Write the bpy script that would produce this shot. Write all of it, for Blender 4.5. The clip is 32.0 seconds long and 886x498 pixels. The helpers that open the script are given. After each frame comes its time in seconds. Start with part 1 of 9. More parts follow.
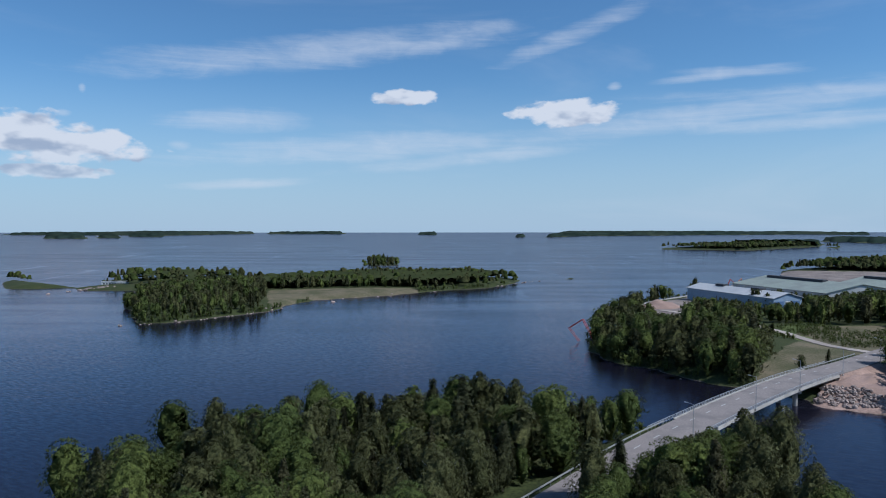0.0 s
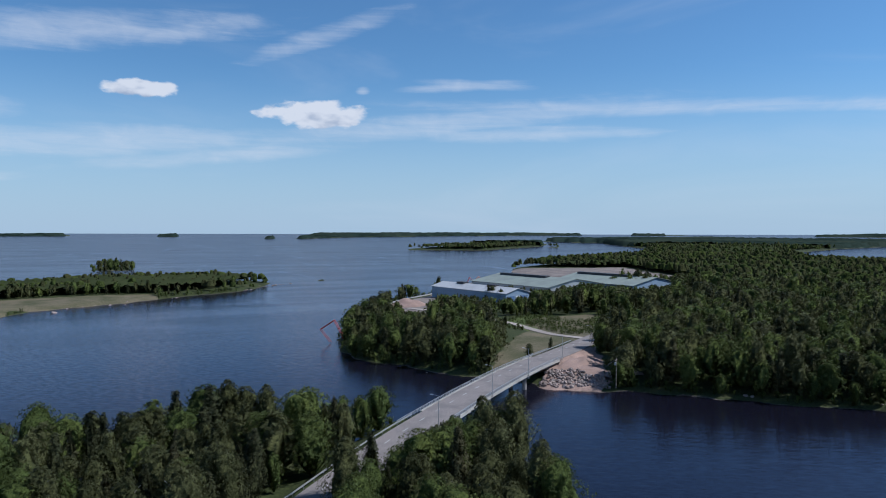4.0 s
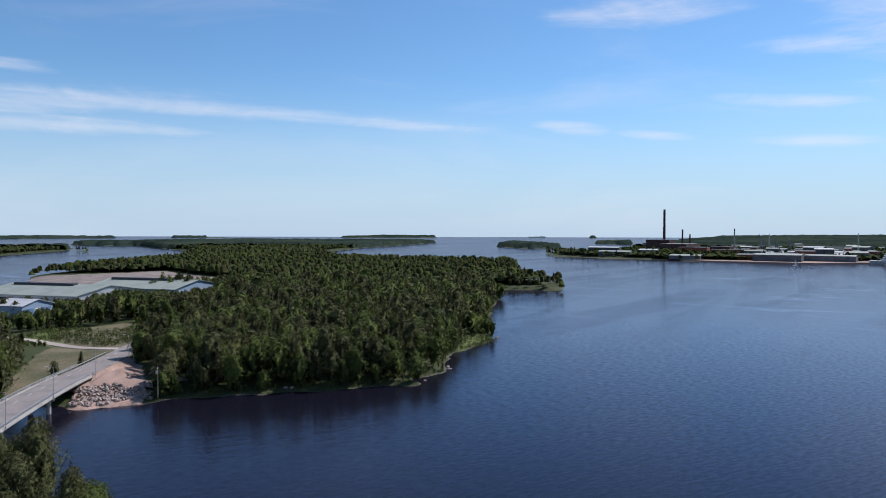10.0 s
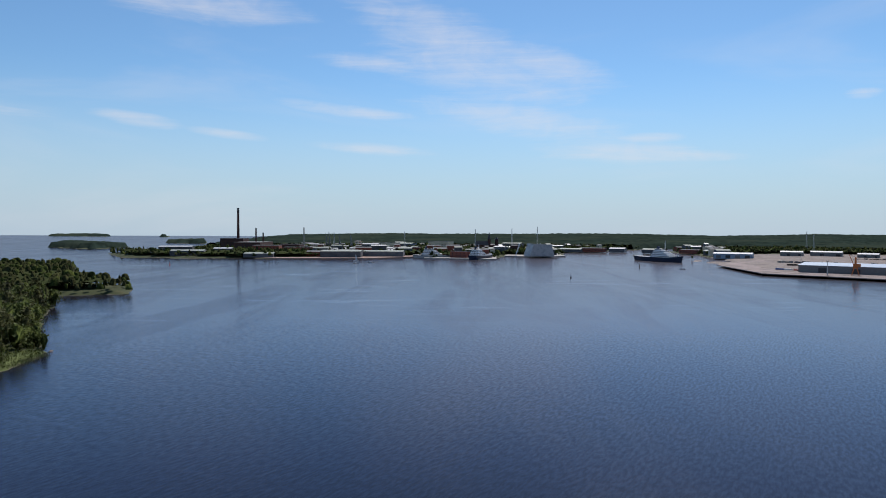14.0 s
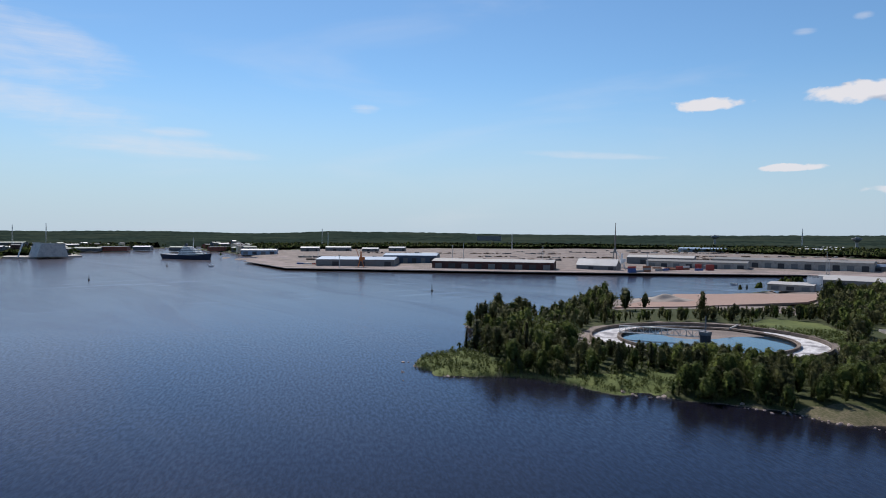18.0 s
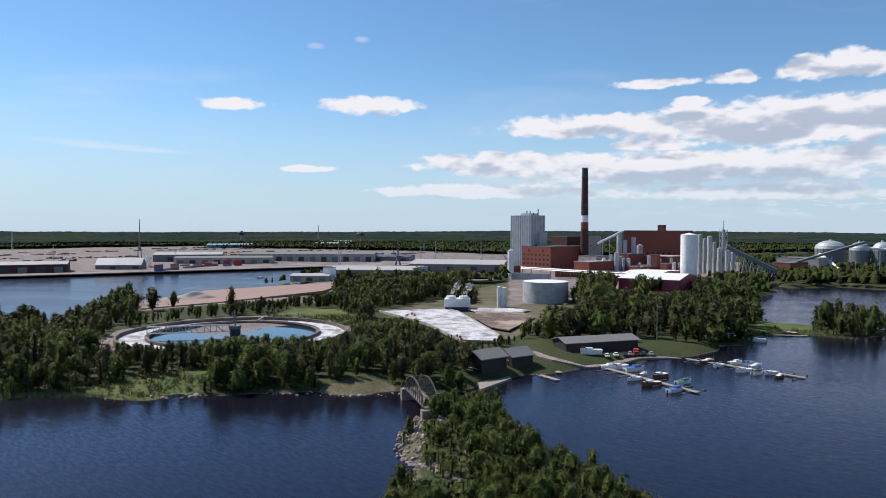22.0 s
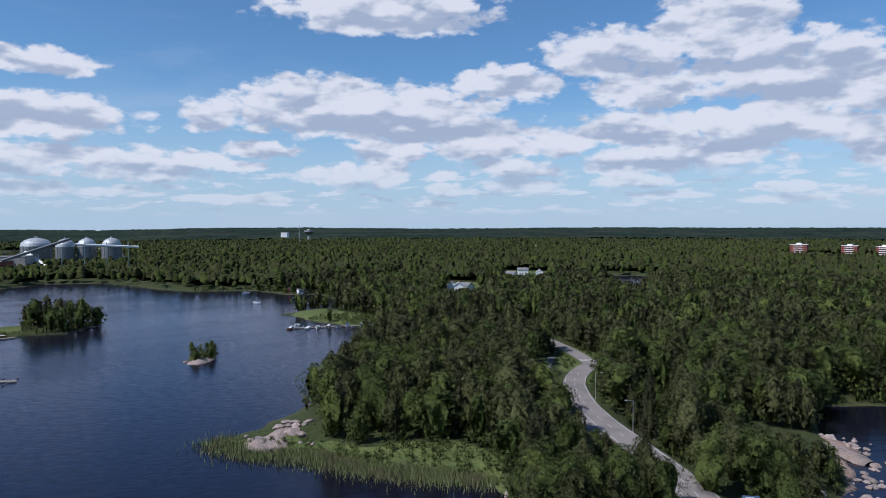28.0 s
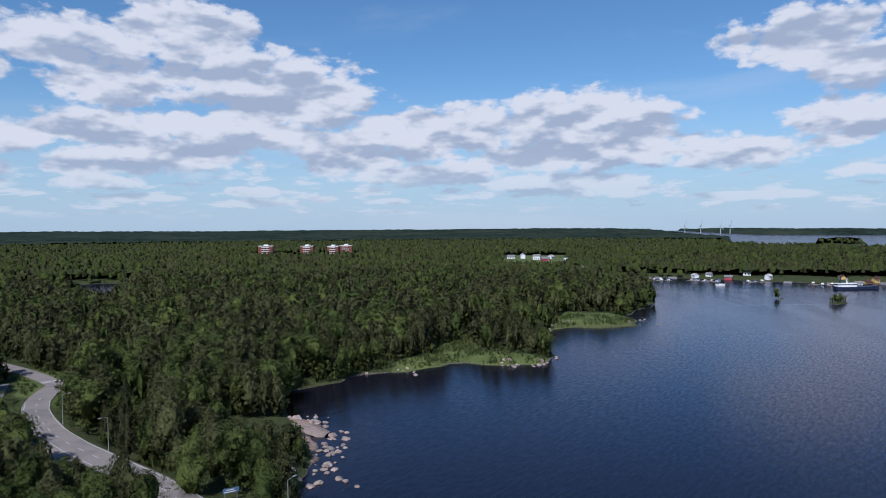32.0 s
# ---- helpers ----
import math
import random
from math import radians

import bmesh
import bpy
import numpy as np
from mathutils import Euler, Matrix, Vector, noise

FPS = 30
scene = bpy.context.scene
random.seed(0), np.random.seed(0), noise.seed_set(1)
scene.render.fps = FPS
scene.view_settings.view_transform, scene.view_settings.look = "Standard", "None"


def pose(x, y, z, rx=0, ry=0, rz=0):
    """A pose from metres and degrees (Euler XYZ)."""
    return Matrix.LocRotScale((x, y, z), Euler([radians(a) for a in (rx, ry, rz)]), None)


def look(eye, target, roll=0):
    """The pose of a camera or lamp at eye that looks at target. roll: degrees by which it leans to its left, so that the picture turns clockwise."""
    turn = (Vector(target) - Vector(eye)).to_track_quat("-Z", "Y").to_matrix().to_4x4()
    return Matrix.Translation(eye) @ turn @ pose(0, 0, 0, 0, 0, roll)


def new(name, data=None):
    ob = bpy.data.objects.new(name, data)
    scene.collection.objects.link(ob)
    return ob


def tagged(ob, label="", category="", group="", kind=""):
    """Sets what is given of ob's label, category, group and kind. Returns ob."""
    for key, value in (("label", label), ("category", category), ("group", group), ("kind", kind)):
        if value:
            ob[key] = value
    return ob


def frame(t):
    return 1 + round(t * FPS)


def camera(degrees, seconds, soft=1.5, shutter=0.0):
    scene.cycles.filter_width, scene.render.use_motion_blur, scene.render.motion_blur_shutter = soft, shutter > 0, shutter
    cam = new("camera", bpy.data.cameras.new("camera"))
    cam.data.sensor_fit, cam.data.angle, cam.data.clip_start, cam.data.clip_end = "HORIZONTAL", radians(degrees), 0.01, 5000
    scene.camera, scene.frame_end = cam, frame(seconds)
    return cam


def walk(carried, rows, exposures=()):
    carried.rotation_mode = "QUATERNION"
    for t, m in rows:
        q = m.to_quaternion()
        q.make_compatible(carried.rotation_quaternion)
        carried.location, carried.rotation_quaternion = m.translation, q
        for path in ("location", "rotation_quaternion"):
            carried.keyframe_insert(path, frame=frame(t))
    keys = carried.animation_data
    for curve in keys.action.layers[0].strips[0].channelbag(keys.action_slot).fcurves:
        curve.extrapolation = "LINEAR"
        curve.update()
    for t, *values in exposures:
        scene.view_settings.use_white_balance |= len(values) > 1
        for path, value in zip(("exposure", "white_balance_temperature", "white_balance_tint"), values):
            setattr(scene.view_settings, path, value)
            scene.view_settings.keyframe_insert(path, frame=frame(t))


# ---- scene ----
# The place: a strait between wooded islands, a road bridge, a harbour and a pulp mill, seen from a drone that hovers and turns.
EYE = 58.0          # height of the drone over the water
cam = camera(64.43, 32.0, 1.0)
# seconds, heading (to the left of +y), tilt, lean, in degrees
ROWS = [
    (0.0, 0.00, -2.01, -0.03),
    (0.5, -2.51, -2.01, 0.01),
    (1.0, -5.04, -1.98, 0.02),
    (1.5, -7.57, -1.92, 0.04),
    (2.0, -10.08, -1.93, 0.05),
    (2.5, -12.60, -1.92, 0.03),
    (4.5, -23.21, -1.85, 0.15),
    (5.0, -26.70, -1.83, 0.16),
    (5.5, -29.56, -1.80, 0.13),
    (6.0, -32.18, -1.79, 0.10),
    (6.5, -37.23, -1.76, 0.05),
    (7.0, -40.42, -1.74, 0.04),
    (7.5, -43.04, -1.73, 0.16),
    (8.0, -45.66, -1.70, 0.15),
    (8.5, -48.24, -1.71, 0.17),
    (9.0, -50.85, -1.70, 0.15),
    (9.5, -53.42, -1.67, 0.15),
    (10.0, -56.22, -1.64, 0.13),
    (10.5, -59.27, -1.64, 0.11),
    (11.0, -62.68, -1.63, 0.13),
    (11.5, -66.76, -1.63, 0.11),
    (12.0, -71.41, -1.64, 0.10),
    (12.5, -76.05, -1.63, 0.14),
    (13.0, -80.65, -1.64, 0.16),
    (13.5, -85.27, -1.64, 0.19),
    (14.0, -89.92, -1.66, 0.21),
    (14.5, -94.56, -1.64, 0.24),
    (16.5, -113.16, -1.67, 0.39),
    (17.0, -117.79, -1.68, 0.37),
    (17.5, -122.42, -1.69, 0.34),
    (18.0, -127.01, -1.69, 0.36),
    (18.5, -131.65, -1.72, 0.36),
    (19.0, -136.34, -1.73, 0.26),
    (19.5, -140.93, -1.76, 0.25),
    (20.0, -145.56, -1.78, 0.19),
    (20.5, -150.19, -1.81, 0.15),
    (21.0, -154.83, -1.82, 0.12),
    (21.5, -159.46, -1.83, 0.11),
    (22.0, -164.12, -1.84, 0.07),
    (22.5, -168.75, -1.86, 0.06),
    (23.0, -173.38, -1.89, 0.09),
    (23.5, -178.02, -1.92, 0.08),
    (24.0, -182.71, -1.95, 0.05),
    (24.5, -187.73, -1.98, 0.03),
    (25.0, -192.70, -2.03, -0.07),
    (25.5, -197.70, -2.07, -0.11),
    (27.5, -217.78, -2.15, -0.20),
    (28.0, -223.04, -2.12, -0.16),
    (28.5, -228.24, -2.13, -0.23),
    (29.0, -233.12, -2.10, -0.26),
    (29.5, -238.29, -2.10, -0.28),
    (30.0, -243.48, -2.08, -0.27),
    (30.5, -248.68, -2.05, -0.32),
    (31.0, -253.85, -2.03, -0.37),
    (31.5, -259.02, -2.01, -0.39),
    (32.0, -264.05, -2.03, -0.42),
]
walk(cam, [(t, pose(0, 0, EYE, 90 + tilt, 0, head) @ pose(0, 0, 0, 0, 0, lean)) for t, head, tilt, lean in ROWS],
     exposures=[(0, -0.05, 5600, 10), (6, 0.06, 5700, 12), (10, 0.26, 6100, 15), (14, 0.07, 6400, 14), (19, 0.13, 6400, 14), (24, 0.36, 6300, 14), (28, 0.04, 5800, 14), (32, 0.0, 5750, 14)])

# ---- light ----
SUN_AZ, SUN_EL = 107.0, 48.0       # clockwise from +y, over the horizon
world = bpy.data.worlds.new("sky")
scene.world = world
world.use_nodes = True


class Nodes:
    """A few short forms for building node trees."""

    def __init__(self, tree):
        self.tree = tree

    def add(self, kind, **values):
        n = self.tree.nodes.new("ShaderNode" + kind)
        for key, value in values.items():
            if key in n.inputs.keys():
                self.feed(n.inputs[key], value)
            elif key == "op":
                n.operation = value
            elif key == "blend":
                n.blend_type = value
            elif key == "dims":
                n.noise_dimensions = value
        return n

    def feed(self, socket, value):
        if isinstance(value, bpy.types.NodeSocket):
            self.tree.links.new(value, socket)
        else:
            socket.default_value = value

    def math(self, op, a, b=0.0, c=0.0, clamp=False):
        n = self.tree.nodes.new("ShaderNodeMath")
        n.operation, n.use_clamp = op, clamp
        for s, v in zip(n.inputs, (a, b, c)):
            self.feed(s, v)
        return n.outputs[0]

    def vmath(self, op, a, b=(0, 0, 0)):
        n = self.tree.nodes.new("ShaderNodeVectorMath")
        n.operation = op
        self.feed(n.inputs[0], a)
        self.feed(n.inputs[1], b)
        return n.outputs[0]

    def smooth(self, x, lo, hi, a=0.0, b=1.0):
        n = self.tree.nodes.new("ShaderNodeMapRange")
        n.interpolation_type = "SMOOTHSTEP"
        for s, v in zip(n.inputs, (x, lo, hi, a, b)):
            self.feed(s, v)
        return n.outputs[0]

    def mix(self, f, a, b, blend="MIX"):
        n = self.tree.nodes.new("ShaderNodeMix")
        n.data_type, n.blend_type = "RGBA", blend
        self.feed(n.inputs[0], f)
        self.feed(n.inputs[6], a if isinstance(a, bpy.types.NodeSocket) else (*a, 1))
        self.feed(n.inputs[7], b if isinstance(b, bpy.types.NodeSocket) else (*b, 1))
        return n.outputs[2]

    def noise(self, vec, scale, detail=3.0, rough=0.5, warp=0.0):
        n = self.tree.nodes.new("ShaderNodeTexNoise")
        self.feed(n.inputs["Vector"], vec)
        n.inputs["Scale"].default_value = scale
        n.inputs["Detail"].default_value = detail
        n.inputs["Roughness"].default_value = rough
        n.inputs["Distortion"].default_value = warp
        return n.outputs["Fac"]


PUFFS, STREAKS = [], []
# clouds: heading, height, half width and half height, in degrees (and slope)
PUFFS += [(-218.4, 16.54, 8.23, 1.74), (-193.5, 11.42, 2.96, 0.72), (-193.7, 7.41, 4.2, 1.45), (-193.0, 4.83, 4.14, 0.96), (-199.1, 4.46, 4.23, 1.09), (-212.9, 10.56, 4.91, 1.18), (-216.5, 8.81, 11.36, 1.83), (-208.5, 5.79, 2.59, 0.71), (-216.0, 3.88, 4.08, 0.82), (-206.8, 4.44, 2.12, 0.44), (-194.3, 2.49, 4.96, 0.44), (-206.8, 1.94, 4.24, 0.35)]
PUFFS += [(-286.5, 5.29, 4.72, 1.11), (-291.4, 13.02, 5.45, 1.96), (-294.9, 10.9, 3.4, 1.66), (-293.9, 7.1, 3.81, 1.6), (-295.0, 3.6, 2.37, 0.43), (-288.1, 2.01, 4.61, 0.34)]
PUFFS += [(-147.6, 9.43, 2.43, 0.46), (-158.2, 9.6, 3.43, 0.67), (-153.2, 4.57, 2.03, 0.26), (-153.9, 14.04, 0.74, 0.22), (-157.6, 14.65, 0.55, 0.22), (-180.7, 10.99, 3.08, 0.37), (-186.4, 11.02, 1.75, 0.45), (-193.3, 11.27, 3.58, 0.95), (-183.4, 9.4, 1.43, 0.41), (-176.8, 7.96, 7.57, 0.87), (-188.4, 7.72, 9.88, 1.51), (-194.6, 7.88, 4.2, 1.29), (-181.4, 6.34, 3.61, 0.41), (-170.4, 5.02, 7.58, 0.92), (-183.2, 4.53, 14.76, 1.18), (-200.4, 4.45, 5.85, 1.23)]
PUFFS += [(-204.7, 8.2, 2.09, 1.1), (-200.1, 8.04, 0.92, 0.33), (-167.2, 2.87, 8.19, 0.55), (-187.6, 2.61, 12.12, 0.54)]
PUFFS += [(3.1, 10.13, 2.3, 0.55), (-9.8, 8.82, 3.8, 0.91), (28.3, 5.73, 5.35, 1.22), (30.7, 6.65, 2.38, 1.35), (29.1, 3.79, 3.17, 0.48), (20.4, 5.97, 0.81, 0.39), (-13.6, 10.71, 0.48, 0.27), (27.0, 9.78, 0.22, 0.29), (28.3, 7.91, 0.5, 0.24)]
PUFFS += [(-120.6, 9.46, 1.07, 0.35)]
PUFFS += [(-228.5, 11.09, 4.05, 1.3), (-236.0, 13.03, 4.82, 1.8), (-244.5, 14.33, 5.04, 2.53), (-239.1, 10.58, 4.03, 1.82), (-249.5, 11.11, 7.37, 2.3), (-252.2, 9.54, 6.42, 2.3), (-221.2, 8.46, 6.88, 2.45), (-226.4, 6.51, 4.73, 1.36), (-232.1, 6.15, 3.38, 1.15), (-229.1, 4.4, 3.68, 0.87), (-242.1, 5.1, 7.73, 1.19), (-238.6, 7.29, 5.8, 1.36), (-247.6, 7.36, 6.91, 1.61), (-256.7, 5.9, 4.97, 2.05), (-259.0, 7.62, 2.68, 1.13), (-262.1, 6.42, 2.62, 1.34)]
PUFFS += [(-266.3, 7.77, 6.28, 1.76), (-274.2, 8.32, 6.75, 2.08), (-278.5, 7.59, 4.51, 2.2), (-275.0, 5.85, 9.26, 1.65), (-262.5, 3.99, 6.95, 0.72), (-265.7, 4.43, 2.53, 0.7), (-273.9, 3.12, 6.41, 0.92), (-278.2, 2.69, 2.79, 0.56), (-220.4, 5.32, 1.43, 0.41), (-218.1, 3.97, 2.05, 1.19), (-222.9, 3.83, 1.31, 0.46), (-229.5, 2.99, 3.08, 0.57), (-238.1, 3.28, 2.67, 0.63), (-237.2, 4.39, 2.65, 0.72), (-249.0, 2.59, 2.07, 0.46), (-244.9, 3.84, 1.15, 0.32)]
PUFFS += [(-254.5, 2.0, 1.14, 0.32), (-259.7, 1.85, 1.78, 0.23), (-249.9, 1.8, 2.76, 0.28), (-223.2, 2.68, 1.5, 0.58), (-218.6, 5.95, 2.42, 1.2), (-241.2, 2.16, 3.17, 0.32)]
STREAKS += [(10.1, 13.46, 15.18, 1.18, -0.12), (-0.7, 14.59, 5.53, 0.74, -0.2), (16.2, 7.97, 4.67, 0.88, -0.05), (6.6, 6.14, 13.64, 1.01, -0.06), (-20.0, 8.2, 15.45, 0.87, -0.1), (-2.6, 5.36, 9.19, 0.55, -0.1), (-22.0, 11.16, 4.36, 0.34, -0.06), (-10.6, 14.76, 5.78, 0.72, -0.35), (-26.9, 7.38, 7.32, 0.57, -0.02), (15.8, 3.2, 4.69, 0.35, -0.05)]
STREAKS += [(-35.9, 9.13, 18.05, 0.58, 0.03), (-51.6, 8.46, 8.29, 0.41, 0.07), (-22.9, 11.25, 3.95, 0.33, 0.06), (-30.9, 7.4, 6.51, 0.39, 0.02), (-69.9, 16.35, 4.94, 0.7, 0.05)]
STREAKS += [(-89.9, 15.22, 7.18, 1.82, 0.35), (-93.0, 12.15, 7.47, 1.89, 0.22), (-96.1, 8.82, 7.27, 1.24, 0.15), (-104.2, 6.06, 5.41, 0.84, 0.08), (-84.5, 13.02, 4.13, 0.64, 0.1), (-72.3, 16.45, 5.86, 1.09, 0.0), (-82.3, 9.32, 5.06, 0.46, 0.1), (-66.3, 8.05, 2.59, 0.45, 0.1), (-73.1, 7.23, 2.49, 0.32, 0.1), (-84.1, 6.36, 4.13, 0.41, 0.05), (-98.6, 12.68, 4.59, 1.31, 0.3), (-106.1, 7.08, 2.25, 0.37, 0.0)]
STREAKS += [(-106.2, 5.69, 6.2, 0.48, 0.02), (-138.4, 5.87, 4.6, 0.28, 0.05)]

# the smallest clouds are thin wisps
STREAKS += [(*c, 0.0) for c in PUFFS if c[2] < 1.25 and c[3] < 0.45]
PUFFS = [c for c in PUFFS if c[2] >= 1.25 or c[3] >= 0.45]


def field_group(name, rows, tilted):
    """A group that tells how far inside the nearest cloud a direction (heading, height) lies: 1 in its middle, 0 at its rim."""
    tree = bpy.data.node_groups.new(name, "ShaderNodeTree")
    tree.interface.new_socket("Vector", in_out="INPUT", socket_type="NodeSocketVector")
    tree.interface.new_socket("Value", in_out="OUTPUT", socket_type="NodeSocketFloat")
    gi, go = tree.nodes.new("NodeGroupInput"), tree.nodes.new("NodeGroupOutput")
    least = None
    for az, el, w, h, *slope in rows:
        q = tree.nodes.new("ShaderNodeVectorMath")
        q.operation = "MULTIPLY_ADD"
        vec = gi.outputs[0]
        if tilted:
            turn = tree.nodes.new("ShaderNodeVectorRotate")
            turn.rotation_type = "Z_AXIS"
            tree.links.new(vec, turn.inputs["Vector"])
            turn.inputs["Center"].default_value = (az, el, 0)
            turn.inputs["Angle"].default_value = -math.atan(slope[0])
            vec = turn.outputs[0]
        tree.links.new(vec, q.inputs[0])
        q.inputs[1].default_value, q.inputs[2].default_value = (1 / w, 1 / h, 0), (-az / w, -el / h, 0)
        d = tree.nodes.new("ShaderNodeVectorMath")
        d.operation = "DOT_PRODUCT"
        tree.links.new(q.outputs[0], d.inputs[0])
        tree.links.new(q.outputs[0], d.inputs[1])
        if least is None:
            least = d.outputs["Value"]
        else:
            m = tree.nodes.new("ShaderNodeMath")
            m.operation = "SMOOTH_MIN"
            m.inputs[2].default_value = 0.25
            tree.links.new(least, m.inputs[0])
            tree.links.new(d.outputs["Value"], m.inputs[1])
            least = m.outputs[0]
    one = tree.nodes.new("ShaderNodeMath")
    one.operation = "SUBTRACT"
    one.inputs[0].default_value = 1.0
    tree.links.new(least, one.inputs[1])
    tree.links.new(one.outputs[0], go.inputs[0])
    return tree


def sky_world():
    nt = world.node_tree
    nt.nodes.clear()
    k = Nodes(nt)
    sky = nt.nodes.new("ShaderNodeTexSky")
    sky.sky_type = "NISHITA"
    sky.sun_disc = False
    sky.sun_elevation, sky.sun_rotation = radians(SUN_EL), radians(SUN_AZ)
    sky.altitude, sky.air_density, sky.dust_density, sky.ozone_density = 60, 1.0, 0.1, 4.5
    blue = k.mix(1.0, sky.outputs[0], (0.88, 1.08, 1.12), "MULTIPLY")
    ray = k.vmath("NORMALIZE", nt.nodes.new("ShaderNodeTexCoord").outputs["Generated"])
    sep = nt.nodes.new("ShaderNodeSeparateXYZ")
    nt.links.new(ray, sep.inputs[0])
    x, y, z = sep.outputs
    # pale haze low over the horizon
    low = k.smooth(z, -0.02, 0.22, 0.88, 0.0)
    blue = k.mix(low, blue, HAZE)
    az = k.math("MULTIPLY", k.math("ARCTAN2", k.math("MULTIPLY", x, -1.0), y), 57.29578)
    az = k.math("SUBTRACT", az, k.math("MULTIPLY", k.math("GREATER_THAN", az, 60.0), 360.0))
    el = k.math("MULTIPLY", k.math("ARCSINE", z), 57.29578)
    put = nt.nodes.new("ShaderNodeCombineXYZ")
    k.feed(put.inputs[0], az)
    k.feed(put.inputs[1], el)
    p = put.outputs[0]

    def field(tree, vec):
        n = nt.nodes.new("ShaderNodeGroup")
        n.node_tree = tree
        nt.links.new(vec, n.inputs[0])
        return n.outputs[0]

    heaps, wisps = field_group("heaped_clouds", PUFFS, False), field_group("wispy_clouds", STREAKS, True)
    stir = k.noise(k.vmath("MULTIPLY", p, (0.6, 1.0, 1.0)), 0.9, 3.0, 0.6)
    shift = nt.nodes.new("ShaderNodeCombineXYZ")
    k.feed(shift.inputs[0], k.math("MULTIPLY", k.math("SUBTRACT", stir, 0.5), 2.2))
    k.feed(shift.inputs[1], k.math("MULTIPLY", k.math("SUBTRACT", stir, 0.5), -0.9))

    def billows(vec):
        """Rounded heads, smaller ones upon larger: 0 in their middles."""
        n = nt.nodes.new("ShaderNodeTexVoronoi")
        n.voronoi_dimensions, n.feature, n.normalize = "2D", "SMOOTH_F1", True
        k.feed(n.inputs["Vector"], k.vmath("MULTIPLY", k.vmath("ADD", vec, shift.outputs[0]), (0.42, 0.78, 1.0)))
        for key, value in (("Scale", 1.0), ("Detail", 2.0), ("Roughness", 0.38), ("Lacunarity", 2.3), ("Smoothness", 0.35)):
            n.inputs[key].default_value = value
        return n.outputs["Distance"]

    heads = billows(p)
    ragged = k.noise(k.vmath("MULTIPLY", p, (0.7, 1.3, 1.0)), 1.0, 5.0, 0.55, 0.2)
    fluff = k.math("MULTIPLY_ADD", k.math("SUBTRACT", 0.44, heads), 2.6, k.math("MULTIPLY", k.math("SUBTRACT", ragged, 0.5), 2.0))
    cover = k.math("MAXIMUM", field(heaps, p), -3.0)
    body = k.math("ADD", cover, fluff)
    thick = k.smooth(el, 0.5, 6.0, 0.5, 0.97)
    dense = k.math("MULTIPLY", k.smooth(body, -0.15, 0.7), thick)
    above = k.vmath("ADD", p, (0.15, 0.95, 0.0))
    crest = k.math("SUBTRACT", billows(k.vmath("ADD", p, (0.12, 0.4, 0.0))), heads)
    swell = k.noise(k.vmath("MULTIPLY", p, (0.2, 0.5, 1.0)), 1.0, 3.0, 0.5)
    higher = k.noise(k.vmath("MULTIPLY", k.vmath("ADD", p, (0.2, 0.9, 0.0)), (0.2, 0.5, 1.0)), 1.0, 3.0, 0.5)
    relief = k.math("MULTIPLY", k.math("SUBTRACT", higher, swell), 7.0)
    inner = k.math("MULTIPLY", k.math("MAXIMUM", field(heaps, above), -1.0), 0.8)
    over = k.math("ADD", k.math("ADD", inner, relief), k.math("SUBTRACT", k.math("MULTIPLY", k.math("SUBTRACT", ragged, 0.5), 0.9), k.math("MULTIPLY", crest, 2.0)))
    shade = k.smooth(over, -0.35, 1.35)
    # a low belt of small far clouds over the land
    belt = k.math("MULTIPLY", k.smooth(az, -170.0, -205.0), k.math("MULTIPLY", k.smooth(el, 0.4, 1.5), k.smooth(el, 5.5, 3.5)))
    scud = k.smooth(k.noise(k.vmath("MULTIPLY", p, (0.30, 1.5, 1.0)), 1.0, 5.0, 0.6, 0.3), 0.5, 0.62)
    dense = k.math("MAXIMUM", dense, k.math("MULTIPLY", k.math("MULTIPLY", scud, belt), 0.6))
    heap_col = k.mix(shade, CLOUD_LIT, CLOUD_SHADE)
    col = k.mix(dense, blue, heap_col)
    # ice clouds, drawn out along the wind
    fibre = k.noise(k.vmath("MULTIPLY", p, (0.09, 1.1, 1.0)), 1.0, 8.0, 0.68, 0.6)
    tuft = k.noise(k.vmath("MULTIPLY", p, (0.30, 0.6, 1.0)), 1.0, 5.0, 0.6, 0.8)
    veil = k.math("ADD", k.math("MAXIMUM", field(wisps, p), -2.0), k.math("MULTIPLY", k.math("SUBTRACT", k.math("MULTIPLY_ADD", tuft, 0.6, fibre), 0.8), 3.0))
    thin = k.math("MULTIPLY", k.smooth(veil, -0.9, 2.4), 0.58)
    everywhere = k.math("MULTIPLY", k.smooth(k.noise(k.vmath("MULTIPLY", p, (0.035, 0.16, 1.0)), 1.0, 5.0, 0.55, 0.6), 0.5, 0.75), 0.16)
    col = k.mix(k.math("MAXIMUM", thin, everywhere), col, CLOUD_LIT)
    bg = nt.nodes.new("ShaderNodeBackground")
    bg.inputs["Strength"].default_value = 0.088
    nt.links.new(col, bg.inputs["Color"])
    out = nt.nodes.new("ShaderNodeOutputWorld")
    nt.links.new(bg.outputs[0], out.inputs[0])


HAZE, CLOUD_LIT, CLOUD_SHADE = (4.7, 6.0, 7.2), (8.2, 8.2, 8.3), (4.3, 4.9, 5.9)
sky_world()
sun = new("sun", bpy.data.lights.new("sun", "SUN"))
sun.data.energy, sun.data.angle, sun.data.color = 4.6, radians(0.53), (1.0, 0.95, 0.87)
a = radians(SUN_AZ)
sun.matrix_world = look((300 * math.sin(a), 300 * math.cos(a), 300 * math.tan(radians(SUN_EL))), (0, 0, 0))
